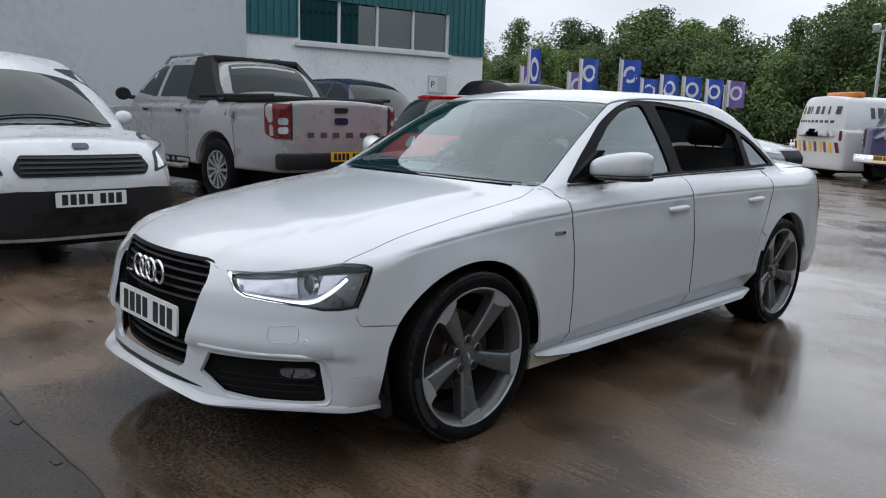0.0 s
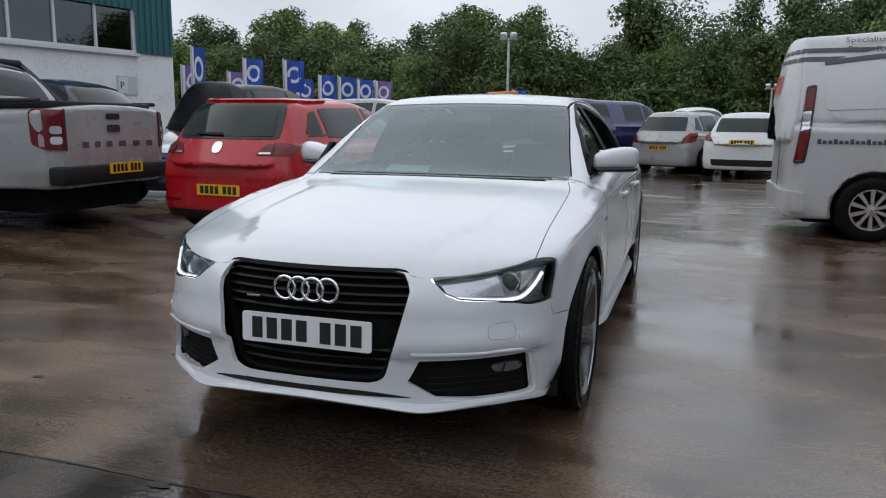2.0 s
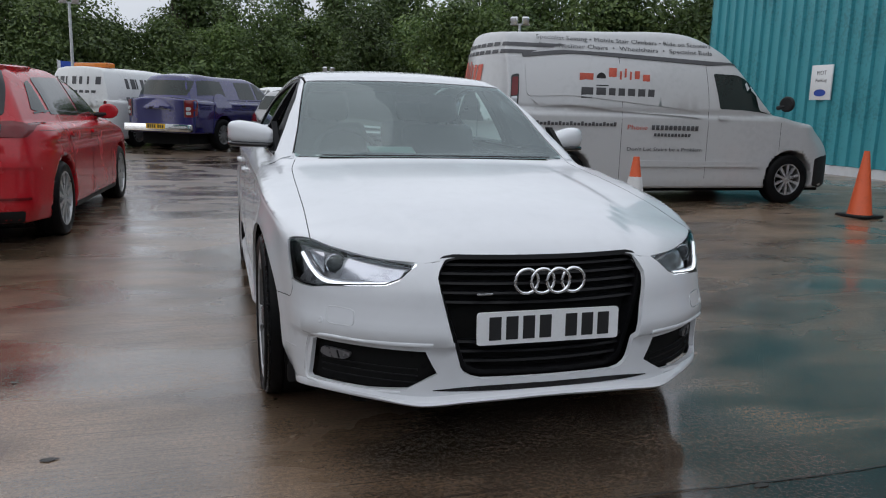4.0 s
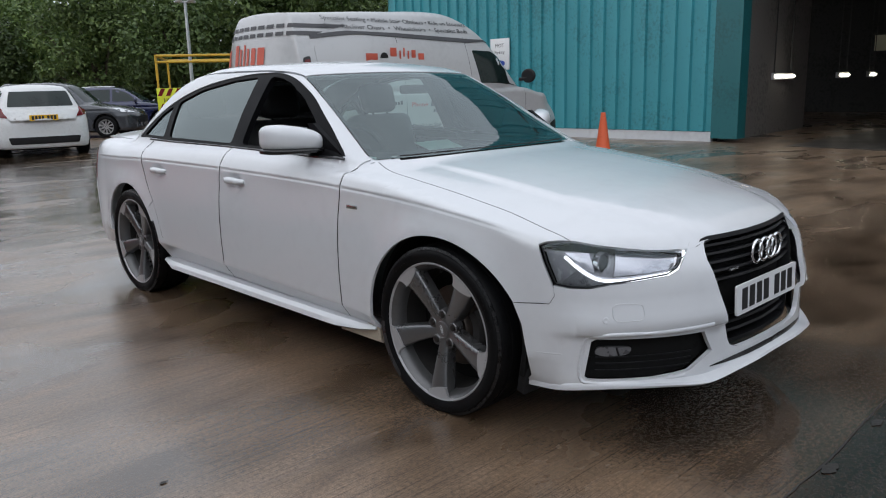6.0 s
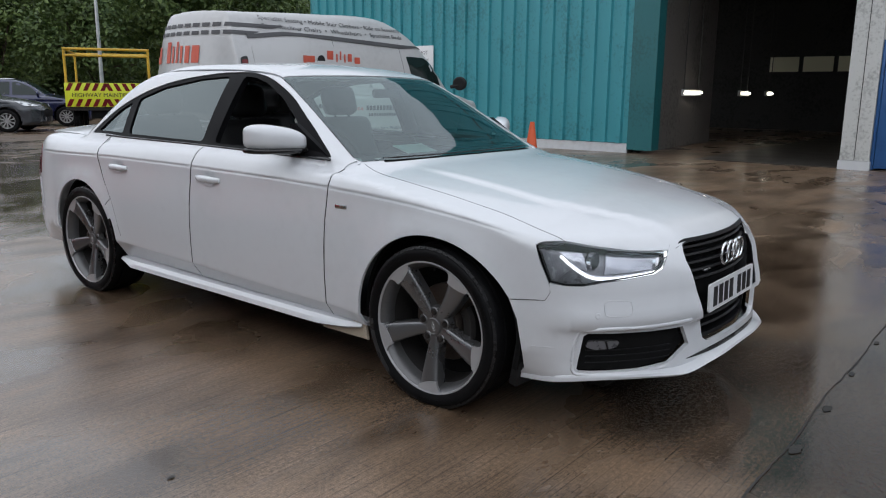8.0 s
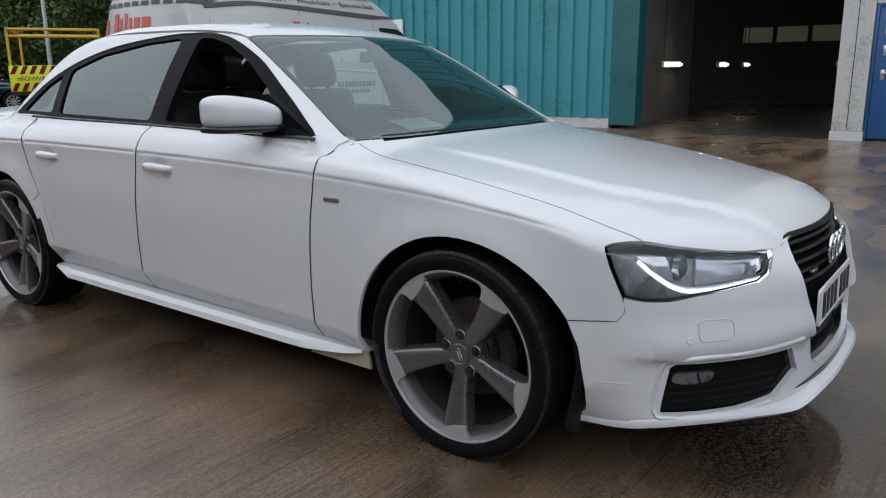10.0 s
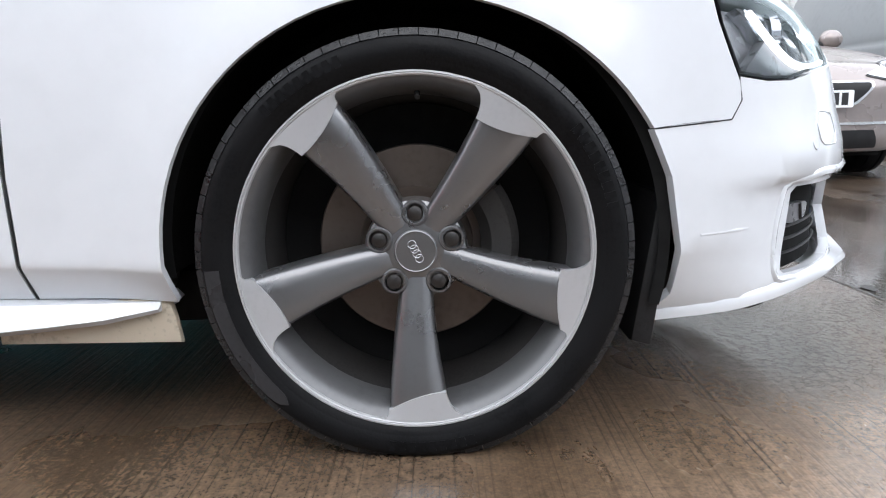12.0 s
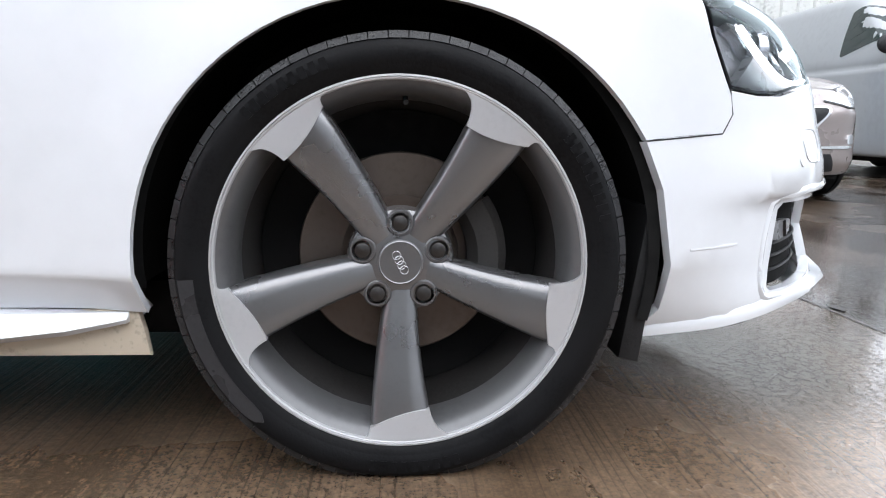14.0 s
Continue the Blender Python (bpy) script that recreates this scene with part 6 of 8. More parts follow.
def road_wheel(parent, x, y, R, s, rim=.66, arms=10, mat=None, w=.2):
    """A tyre with a many-armed wheel; the outer face looks along s*x."""
    rr = R * rim
    root = Matrix.Translation((x, y, R - .004)) @ Matrix.Diagonal((s, s, 1, 1))
    hub = thing_part("wheel", parent)
    bm = lathe(bmesh.new(), tyre_profile(R, rr, w), "X", 40, root)
    for v in bm.verts:
        v.co.z = max(v.co.z, .001)
    part("tyre", bm, TYRE, hub, smooth=50)
    bm = lathe(bmesh.new(), [(.004, rr + .002), (.003, rr - .012), (-.03, rr - .02), (-.1, rr - .03)], "X", 40, root)
    part("rim", bm, mat or ALLOY, hub)
    part("wheel_back", lathe(bmesh.new(), [(-.10, 0), (-.10, rr - .01)], "X", 32, root), DARKVOID, hub)
    for k in range(arms):
        rot = root @ Matrix.Rotation(2 * math.pi * k / arms, 4, "X")
        bm = bmesh.new()
        wd = rr * 1.05 / arms
        prism(bm, [(-wd * .55, rr * .16), (wd * .55, rr * .16), (wd, rr * .97), (-wd, rr * .97)], -.04, -.004, "X")
        bmesh.ops.transform(bm, matrix=rot, verts=bm.verts)
        part("arm", bm, mat or ALLOY, hub, smooth=0)
    part("hub", lathe(bmesh.new(), [(-.05, rr * .30), (-.012, rr * .26), (-.004, rr * .12), (-.002, 0)], "X", 20, root), mat or ALLOY, hub)
    return hub


class Vehicle:
    def __init__(self, name, label, category, m, f, paint, wb, R, half, h=.035, alloys=(10, None, .66), zmax=1.6):
        self.f, self.half = f, half
        self.ob = thing(name, label, category, m)
        p, q = nets(f, (-half - .12, f.y0 - .12, .08), (half + .12, f.y1 + .12, zmax), h)
        me = bpy.data.meshes.new("body")
        me.from_pydata(p.tolist(), [], q.tolist())
        for k in me.polygons:
            k.use_smooth = True
        me.normals_split_custom_set_from_vertices(slope(f, p, .01).tolist())
        self.body = link("body", me, self.ob, mat=paint)
        self.front, self.back = End(f.y0 + 1.0, -1), End(f.y1 - 1.0, 1)
        for s in (1, -1):
            for y in (0, wb):
                road_wheel(self.ob, s * (half - .018), y, R, s, alloys[2], alloys[0], alloys[1])
        boxpart("chassis", -half + .28, f.y0 + .2, .16, half - .28, f.y1 - .2, .5, DARKVOID, self.ob)

    def side(self, name, pts, mat, sides=(1, -1), lift=.005, r=.03, rim=.006, parent=None):
        for s in sides:
            q = skin_side(rounded(pts, r, 3), self.f)
            q = [p for p in q if not np.isnan(p[0])]
            panel(name, self.f, Side(1, .2, .4), q, mat, parent or self.ob, lift=lift, rim=rim, step=.07, edge_step=.04, mirror=s < 0)

    def line(self, pts, sides=(1, -1), r=.0028, mat=None, name="door_seam"):
        for s in sides:
            q = [p for p in skin_side(lrow(*pts, step=.06), self.f) if not np.isnan(p[0])]
            bm = tube(bmesh.new(), [(s * a, b, c) for a, b, c in q], r, 4)
            part(name, bm, mat or SEAL, self.ob)

    def end(self, name, pts, mat, back=False, both=False, lift=.005, r=.02, rim=.008, parent=None):
        """pts: (x, z)"""
        view = self.back if back else self.front
        y = self.f.y1 if back else self.f.y0
        for s in ((1, -1) if both else (1,)):
            q = np.array(rounded(pts, r, 3))
            k = np.zeros(len(q))
            d = first_hit(self.f, np.stack([q[:, 0], k + y + (.4 if back else -.4), q[:, 1]], 1), np.stack([k, k + (-1.0 if back else 1.0), k], 1), 1.6)
            o = [(s * a[0], a[1], a[2]) for a in d if not np.isnan(a[0])]
            if len(o) > 3:
                panel(name, self.f, view, o, mat, parent or self.ob, lift=lift, rim=rim, step=.06, edge_step=.03)

    def top(self, name, pts, mat, lift=.005, rim=.006):
        panel(name, self.f, TOP, [(x, y, 0) for x, y in rounded(pts, .04, 3)], mat, self.ob, lift=lift, rim=rim, step=.08, edge_step=.04)

    def plate(self, z, back, tilt=0.0):
        y = self.f.y1 if back else self.f.y0
        d = first_hit(self.f, np.array([[0, y + (.4 if back else -.4), z]]), np.array([[0, -1.0 if back else 1.0, 0]]), 1.6)[0]
        number_plate(self.ob, pose(0, d[1] + (.006 if back else -.006), z, 0, 0, 180 if back else 0), not back)

    def mirrors(self, y, z, mat, w=.2):
        for s in (1, -1):
            bm = bmesh.new()
            bmesh.ops.create_uvsphere(bm, u_segments=16, v_segments=10, radius=1)
            for v in bm.verts:
                v.co = Vector((s * (self.half + .02 + w * .5 * v.co.x), y + .06 * min(v.co.y, .4), z + w * .4 * v.co.z))
            part("door_mirror", bm, mat, self.ob, smooth=60)
            part("mirror_arm", tube(bmesh.new(), [(s * (self.half - .14), y + .01, z - .05), (s * self.half, y, z - .03)], .03, 8), BLACK, self.ob)


def hatch(name, label, m, paint, wb=2.637, fo=.86, ro=.76, half=.895, H=1.45, glass_y=None, h=.035, alloys=(10, None, .66), R=.32, slim=0.0):
    e = wb + ro
    f = body_fn([(0, -fo), (half * .4, -fo + .03), (half * .72, -fo + .14), (half * .93, -fo + .38), (half, -.15), (half, wb * .5), (half, wb), (half * .96, e - .35), (half * .86, e - .12), (half * .5, e - .02), (0, e)],
                [(-fo - .1, .50), (-fo, .64), (-fo + .06, .72), (-fo + .3, .82), (-.2, .90), (.2, .96), (.5, 1.0), (e - .25, 1.0), (e - .05, .96), (e + .1, .85)],
                [(-.1, .74), (.4, .99), (1.05, H - .11), (1.5, H - .01), (2.1, H), (e - .75, H - .035), (e - .32, H - .10), (e - .05, .98), (e + .2, .6)],
                half - .09, .96, .42, [(.15, .06), (.3, 0), (.6, 0), (.7, .05), (.85, .16), (1.2, .5)], [(.15, .06), (.35, 0), (.62, 0), (.8, .03), (1.0, .10), (1.2, .18), (1.45, .3)], wb, R, .19, bow=.22)
    v = Vehicle(name, label, "car", m, f, paint, wb, R, half, h, alloys, H + .1)
    v.side("window", [(.72, .985), (1.52, 1.0), (1.52, H - .10), (1.32, H - .12), (1.0, H - .27)], TINT)
    v.side("window", [(1.60, 1.0), (wb - .12, 1.02), (wb - .14, H - .13), (1.60, H - .10)], TINT)
    v.side("window", [(wb - .04, 1.03), (wb + .24, 1.06), (wb + .05, H - .17), (wb - .06, H - .15)], TINT)
    v.top("windscreen", [(.62, .60), (.50, 1.10), (-.50, 1.10), (-.62, .60), (-.3, .49), (.3, .49)], TINT)
    v.end("rear_window", [(-.52, H - .15), (.52, H - .15), (.60, 1.02), (-.60, 1.02)], TINT, back=True)
    for y in (.62, 1.57):
        v.line([(y, .28), (y - .01, .6), (y - .03, .95)])
    v.line([(wb - .30, .30), (wb - .33, .62), (wb - .16, .95)])
    v.line([(.45, .86), (wb * .6, .885), (e - .35, .90)], r=.0022)
    v.mirrors(.78, 1.04, paint)
    for y in (1.44, 2.3):
        v.side("door_handle", [(y - .09, .835), (y + .09, .84), (y + .09, .87), (y - .09, .865)], paint, lift=.02, r=.012, rim=.02)
    return v


# red hatchback
gm = pose(-3.03, 6.68, .03, 0, 0, 176.6)
g = hatch("hatchback", "red five-door hatchback with black twin-arm alloys, wet", gm, RED, alloys=(10, ALLOY, .72), H=1.45, h=.03)
ge = 2.637 + .76
g.end("tail_lamp", [(.43, .855), (.76, .85), (.79, .96), (.50, .945)], REDLENS, True, True, lift=.010, r=.02)
g.end("lamp_divider", [(.585, .855), (.60, .855), (.605, .945), (.59, .945)], INK, True, True, lift=.014, r=.003)
g.end("reversing_lamp", [(.46, .862), (.575, .862), (.575, .882), (.468, .880)], CLEARLENS, True, True, lift=.014, r=.005)
g.side("tail_lamp", [(ge - .34, .925), (ge - .13, .855), (ge - .09, .87), (ge - .12, .965), (ge - .24, .965)], REDLENS, lift=.008, r=.02)
g.end("rear_apron", [(-.72, .20), (.72, .20), (.74, .29), (-.74, .29)], BLACK, True)
g.end("rear_window_surround", [(-.53, 1.365), (.53, 1.365), (.61, 1.025), (.56, 1.01), (-.56, 1.01), (-.61, 1.025)], BLACKGLOSS, True, lift=.007, r=.03)
g.end("rear_glass", [(-.49, 1.335), (.49, 1.335), (.55, 1.035), (-.55, 1.035)], TINT, True, lift=.012, r=.03)
g.end("roof_spoiler", [(-.55, 1.405), (.55, 1.405), (.55, 1.38), (-.55, 1.38)], RED, True, lift=.03, rim=.03)
g.end("tailgate_badge", [(-.055, .87), (.055, .87), (.055, .98), (-.055, .98)], CHROME, True, lift=.010, r=.05)
g.end("bumper_crease", [(-.80, .625), (.80, .625), (.80, .637), (-.80, .637)], RED, True, lift=.014, r=.005, rim=.014)
g.end("reflector", [(.50, .375), (.78, .375), (.78, .395), (.50, .395)], REDLENS, True, True, lift=.010, r=.005)
g.plate(.50, True)
g.end("rear_wiper", [(-.02, 1.035), (.34, 1.045), (.34, 1.057), (-.02, 1.062)], BLACK, True, lift=.03)
g.side("window_trim", [(.66, .968), (2.86, 1.03), (2.86, 1.042), (.66, .98)], BLACKGLOSS, lift=.007, r=.004)
g.side("sill_strip", [(.40, .20), (2.25, .20), (2.25, .245), (.40, .245)], BLACK, lift=.006, r=.01)

# champagne hatchback that faces the saloon's nose
p = hatch("hatchback", "champagne metallic small hatchback with chrome-edged grille, wet", pose(3.80, -2.47, .0, 0, 0, -90), BEIGE, wb=2.538, fo=.78, ro=.64, half=.865, H=1.46, R=.305, h=.03, alloys=(8, None, .62))
p.end("lamp_surround", [(.39, .69), (.62, .645), (.785, .65), (.815, .77), (.74, .81), (.60, .785)], INK, False, True, lift=.005, r=.02)
p.end("headlamp", [(.40, .70), (.62, .655), (.775, .66), (.80, .76), (.74, .80), (.60, .775)], CLEARLENS, False, True, lift=.008, r=.02)
p.end("grille_surround", [(-.44, .655), (.44, .655), (.44, .62), (.30, .50), (-.30, .50), (-.44, .62)], CHROME, lift=.012, r=.03)
p.end("grille", [(-.41, .64), (.41, .64), (.41, .618), (.285, .515), (-.285, .515), (-.41, .618)], BLACK, lift=.019, r=.03)
p.end("lower_intake", [(-.5, .22), (.5, .22), (.46, .34), (-.46, .34)], BLACK, lift=.004)
p.end("fog_lamp", [(.60, .40), (.68, .40), (.68, .47), (.60, .47)], CHROME, False, True, lift=.008, r=.035)
p.end("front_strip", [(-.66, .375), (.66, .375), (.66, .392), (-.66, .392)], CHROME, lift=.008, r=.005)
p.end("bonnet_badge", [(-.05, .72), (.05, .72), (.05, .80), (-.05, .80)], CHROME, lift=.006, r=.03)
number_plate(p.ob, pose(0, -.815, .545, 0, 0, 0), True)


# small white-silver van, nose on
def van(name, label, m, paint, wb, fo, ro, half, H, R, zb=.22, slope_y=(.25, 1.0), bonnet_z=(.86, 1.08), tum=.14, h=.04, alloys=(10, None, .6), dome=.05, droop=0.0):
    e = wb + ro
    f = body_fn([(0, -fo), (half * .45, -fo + .03), (half * .78, -fo + .16), (half * .95, -fo + .42), (half, -.1), (half, wb * .5), (half, wb), (half * .99, e - .3), (half * .95, e - .06), (half * .8, e - .01), (0, e)],
                [(-fo - .1, bonnet_z[0] - .3), (-fo, bonnet_z[0] - .12), (-fo + .12, bonnet_z[0]), (-.2, bonnet_z[1] - .07), (.25, bonnet_z[1]), (e, bonnet_z[1])],
                [(slope_y[0] - .5, bonnet_z[1] - .35), (slope_y[0], bonnet_z[1] - .02), (slope_y[1], H - .20), (slope_y[1] + .35, H - .06), (slope_y[1] + .9, H - .005), (slope_y[1] + 1.6, H - .35 * droop), (e - .3, H - droop), (e - .12, H - .012 - droop), (e - .02, H - .05 - droop), (e + .04, H - .25 - droop), (e + .10, H - .6 - droop)],
                half - .015, bonnet_z[1], tum, [(.15, .06), (.3, 0), (.6, 0), (.8, .05), (1.0, .2), (1.2, .4)], [(.15, .04), (.35, 0), (1.0, 0), (H - .3, .03), (H, .10)], wb, R, zb, crease=bonnet_z[1], round_=.06, bow=.18, dome=dome)
    return Vehicle(name, label, "van", m, f, paint, wb, R, half, h, alloys, H + .1)


c = van("panel_van", "small silver-white panel van with black lower bumper", pose(-3.98, -.02, .0, 0, 0, 92), SILVERWHITE, 2.489, .83, .84, .88, 1.74, .31, bonnet_z=(.90, 1.06), slope_y=(.12, 1.02))
c.top("windscreen", [(.66, .30), (.56, .98), (-.56, .98), (-.66, .30), (-.35, .13), (.35, .13)], TINT)
c.side("window", [(.82, 1.12), (1.30, 1.10), (1.30, 1.56), (1.16, 1.56)], TINT)
c.end("lamp_surround", [(.555, .71), (.83, .79), (.85, .99), (.76, .99), (.59, .865)], INK, False, True, lift=.008)
c.end("headlamp", [(.585, .735), (.80, .80), (.83, .97), (.765, .97), (.61, .855)], CLEARLENS, False, True, lift=.014)
c.end("grille", [(-.46, .70), (.46, .70), (.50, .76), (.44, .85), (-.44, .85), (-.50, .76)], BLACK, lift=.012)
for k in range(4):
    c.end("grille_bar", [(-.45, .72 + .033 * k), (.45, .72 + .033 * k), (.45, .732 + .033 * k), (-.45, .732 + .033 * k)], BLACKGLOSS, lift=.024, r=.003)
c.end("bumper", [(-.86, .26), (.86, .26), (.86, .56), (.5, .60), (-.5, .60), (-.86, .56)], BLACK, lift=.012)
c.end("lower_grille", [(-.42, .34), (.42, .34), (.40, .44), (-.40, .44)], BLACKGLOSS, lift=.022)
c.end("bonnet_badge", [(-.06, .895), (.06, .895), (.06, .935), (-.06, .935)], NAVY, lift=.012, r=.02)
number_plate(c.ob, pose(0, -.862, .535, 0, 0, 0), True)
c.mirrors(.62, 1.12, SILVERWHITE, .17)
part("wiper", tube(bmesh.new(), on_skin(c.f, TOP, [(.55 - .1 * k, .25, 0) for k in range(12)], .02).tolist(), .008, 6), BLACK, c.ob)


# silver crew-cab pickup, tail towards the saloon
def pickup(name, label, m, paint, canopy=False, h=.04):
    wb, fo, ro, half, H, R = 3.22, .89, 1.24, .925, 1.80, .385
    e = wb + ro
    roof = [(-.1, .95), (.55, 1.20), (1.15, 1.66), (1.55, 1.78), (2.0, H), (2.5, 1.77), (2.72, 1.74), (2.9, 1.66), (3.1, 1.4), (3.3, 1.0)] if not canopy else \
        [(-.1, .95), (.55, 1.20), (1.15, 1.66), (1.55, 1.78), (2.0, H), (3.0, 1.80), (e - .5, 1.78), (e - .2, 1.68), (e, 1.2), (e + .2, .8)]
    f = body_fn([(0, -fo), (half * .5, -fo + .04), (half * .85, -fo + .16), (half * .98, -fo + .4), (half, -.1), (half, wb * .5), (half, wb), (half * .99, e - .3), (half * .97, e - .05), (half * .9, e - .01), (0, e)],
                [(-fo - .1, .7), (-fo, .95), (-fo + .1, 1.05), (-.2, 1.13), (.4, 1.17), (1.0, 1.20), (2.6, 1.22), (e, 1.25)], roof,
                half - .10, 1.20, .36, [(.3, .03), (.5, 0), (.9, 0), (1.1, .08), (1.4, .3)], [(.3, .05), (.5, .02), (.6, .0), (1.2, .0), (1.4, .05)], wb, R, .42, crease=1.10, arch=1.17)
    v = Vehicle(name, label, "pickup truck", m, f, paint, wb, R, half, h, (12, None, .60), 1.95)
    v.side("window", [(.80, 1.25), (1.55, 1.25), (1.55, 1.66), (1.38, 1.66)], TINT)
    v.side("window", [(1.65, 1.25), (2.38, 1.25), (2.36, 1.66), (1.65, 1.67)], TINT)
    v.top("windscreen", [(.66, .78), (.55, 1.22), (-.55, 1.22), (-.66, .78), (-.3, .66), (.3, .66)], TINT)
    for y in (.62, 1.6, 2.5):
        v.line([(y, .50), (y, .85), (y - .02, 1.18)])
    v.line([(2.55, .5), (2.56, .9), (2.56, 1.2)])
    v.mirrors(.82, 1.28, BLACK, .22)
    v.end("tail_lamp", [(.735, .80), (.90, .80), (.905, 1.18), (.735, 1.18)], REDLENS, True, True, lift=.012)
    v.end("lamp_surround", [(.715, .79), (.735, .79), (.735, 1.19), (.715, 1.19)], INK, True, True, lift=.010, r=.004)
    for z in (.855, .955):
        v.end("reversing_lamp", [(.765, z), (.865, z), (.865, z + .075), (.765, z + .075)], CLEARLENS, True, True, lift=.022, r=.03)
    v.side("tail_lamp", [(4.28, .86), (4.42, .80), (4.43, 1.18), (4.26, 1.18)], REDLENS, lift=.008)
    v.side("arch_trim", arc(wb, R, R * 1.22, .1, math.pi - .1, 18) + arc(wb, R, R * 1.165, math.pi - .1, .1, 18), paint, lift=.014, r=.004, rim=.014)
    v.side("sill_strip", [(.62, .42), (2.60, .42), (2.60, .50), (.62, .50)], BLACK, lift=.006, r=.01)
    bm = add_box(bmesh.new(), -half + .02, e - .04, .46, half - .02, e + .14, .64, .03)
    bp = part("rear_bumper", bm, CHROME if canopy else BLACK, v.ob)
    number_plate(bp, pose(0, e + .147, .60 if not canopy else .58, 0, 0, 180), False)
    for s in (1, -1):
        part("side_step", tube(bmesh.new(), [(s * .93, .55, .40), (s * .96, .7, .38), (s * .96, 2.45, .38), (s * .93, 2.6, .40)], .035, 8), SATIN, v.ob)
        v.side("door_handle", [(1.38, 1.06), (1.52, 1.06), (1.52, 1.10), (1.38, 1.10)], BLACK, (s,), lift=.02, r=.01)
        v.side("door_handle", [(2.28, 1.06), (2.42, 1.06), (2.42, 1.10), (2.28, 1.10)], BLACK, (s,), lift=.02, r=.01)
    return v


rg = pickup("pickup_truck", "silver crew-cab pickup truck with black sports bar", pose(-9.02, 3.14, .125, 0, 0, -87), SILVER)
e = 4.46
for s in (1, -1):
    bm = bmesh.new()
    ring = [[bm.verts.new((s * x_, y_, z_)) for x_, y_, z_ in row] for row in
            (((.87, 2.46, 1.22), (.87, 3.22, 1.22), (.77, 3.22, 1.22), (.77, 2.46, 1.22)), ((.80, 2.43, 1.42), (.80, 3.02, 1.42), (.72, 3.02, 1.42), (.72, 2.43, 1.42)),
             ((.72, 2.40, 1.64), (.72, 2.82, 1.64), (.64, 2.82, 1.64), (.64, 2.40, 1.64)), ((.66, 2.38, 1.755), (.66, 2.70, 1.765), (.58, 2.70, 1.765), (.58, 2.38, 1.755)))]
    for r0, r1 in zip(ring, ring[1:]):
        for j in range(4):
            bm.faces.new((r0[j], r0[(j + 1) % 4], r1[(j + 1) % 4], r1[j]))
    bm.faces.new(ring[0]), bm.faces.new(ring[-1])
    part("sports_bar", bm, BLACK, rg.ob, smooth=30)
    part("roof_rail", tube(bmesh.new(), [(s * .56, 1.35, 1.70), (s * .56, 1.5, 1.79), (s * .56, 2.4, 1.80), (s * .56, 2.6, 1.71)], .02, 8), SATIN, rg.ob)
    part("bed_rail", tube(bmesh.new(), [(s * .86, 2.75, 1.27), (s * .87, 4.35, 1.27)], .022, 8), BLACK, rg.ob)
bm = add_box(bmesh.new(), -.64, 2.44, 1.69, .64, 2.76, 1.775, .03)
part("sports_bar_hoop", bm, BLACK, rg.ob)
boxpart("bed_cover", -.78, 3.0, 1.20, .78, 4.36, 1.275, BLACK, rg.ob, bev=.02)
rg.end("tailgate_handle", [(-.10, 1.10), (.10, 1.10), (.10, 1.16), (-.10, 1.16)], BLACK, True, lift=.012)
rg.end("tailgate_badge", [(-.10, .965), (.10, .965), (.10, 1.045), (-.10, 1.045)], NAVY, True, lift=.012, r=.035)
rg.top("rear_cab_window", [(.62, 3.13), (.52, 2.86), (-.52, 2.86), (-.62, 3.13)], TINT)
for k in range(6):
    rg.end("tailgate_mark", [(-.575 + .20 * k, .815), (-.475 + .20 * k, .815), (-.475 + .20 * k, .875), (-.575 + .20 * k, .875)], GREYINK, True, lift=.006, r=.006, rim=0)
lettering("side_lettering", "4x4", .17, pose(.932, 3.42, .97, 90, 0, 90) @ Matrix.Diagonal((1, 1, 1, 1)), GREYINK, rg.ob)

bt = pickup("pickup_truck", "royal blue crew-cab pickup with a load-bed canopy", pose(.25, 19.6, .05, 0, 0, 145), PURPLE, True, h=.05)
bt.side("canopy_window", [(2.95, 1.30), (4.0, 1.30), (3.85, 1.64), (2.95, 1.66)], TINT)
bt.end("canopy_rear_window", [(-.66, 1.30), (.66, 1.30), (.58, 1.64), (-.58, 1.64)], TINT, True)
wp = pickup("pickup_truck", "white crew-cab pickup parked among the cars", pose(1.9, 24.6, .05, 0, 0, 20), WHITE2, h=.06)
wp.end("grille", [(-.55, .75), (.55, .75), (.55, .98), (-.55, .98)], BLACK, lift=.012)
wp.end("headlamp", [(.60, .82), (.88, .84), (.86, 1.0), (.62, .98)], CLEARLENS, False, True, lift=.012)

# long high-roof silver van with lettered sides
mv = van("high_roof_van", "long silver high-roof van with red and grey lettering", pose(6.40, 6.40, .04, 0, 0, 90.4), VANSILVER, 3.36, .96, .80, .975, 2.23, .34, bonnet_z=(.98, 1.24), slope_y=(.10, .98), tum=.13, alloys=(10, None, .62), dome=.018, droop=.10)
mv.top("windscreen", [(.74, .30), (.60, .95), (-.60, .95), (-.74, .30), (-.4, .10), (.4, .10)], TINT)
mv.side("window", [(.24, 1.22), (.34, 1.20), (1.17, 1.25), (1.24, 1.70), (.86, 1.69), (.52, 1.46)], TINT)
for y in (.20, 1.34, 2.60):
    mv.line([(y, .35), (y, .9), (y + (.0 if y > 1 else .05), 1.88)])
mv.side("roof_band", [(.85, 1.80), (1.3, 1.80), (3.88, 1.80), (3.88, 1.845), (1.2, 1.85), (.9, 1.83)], GREYINK, lift=.012, r=.01)
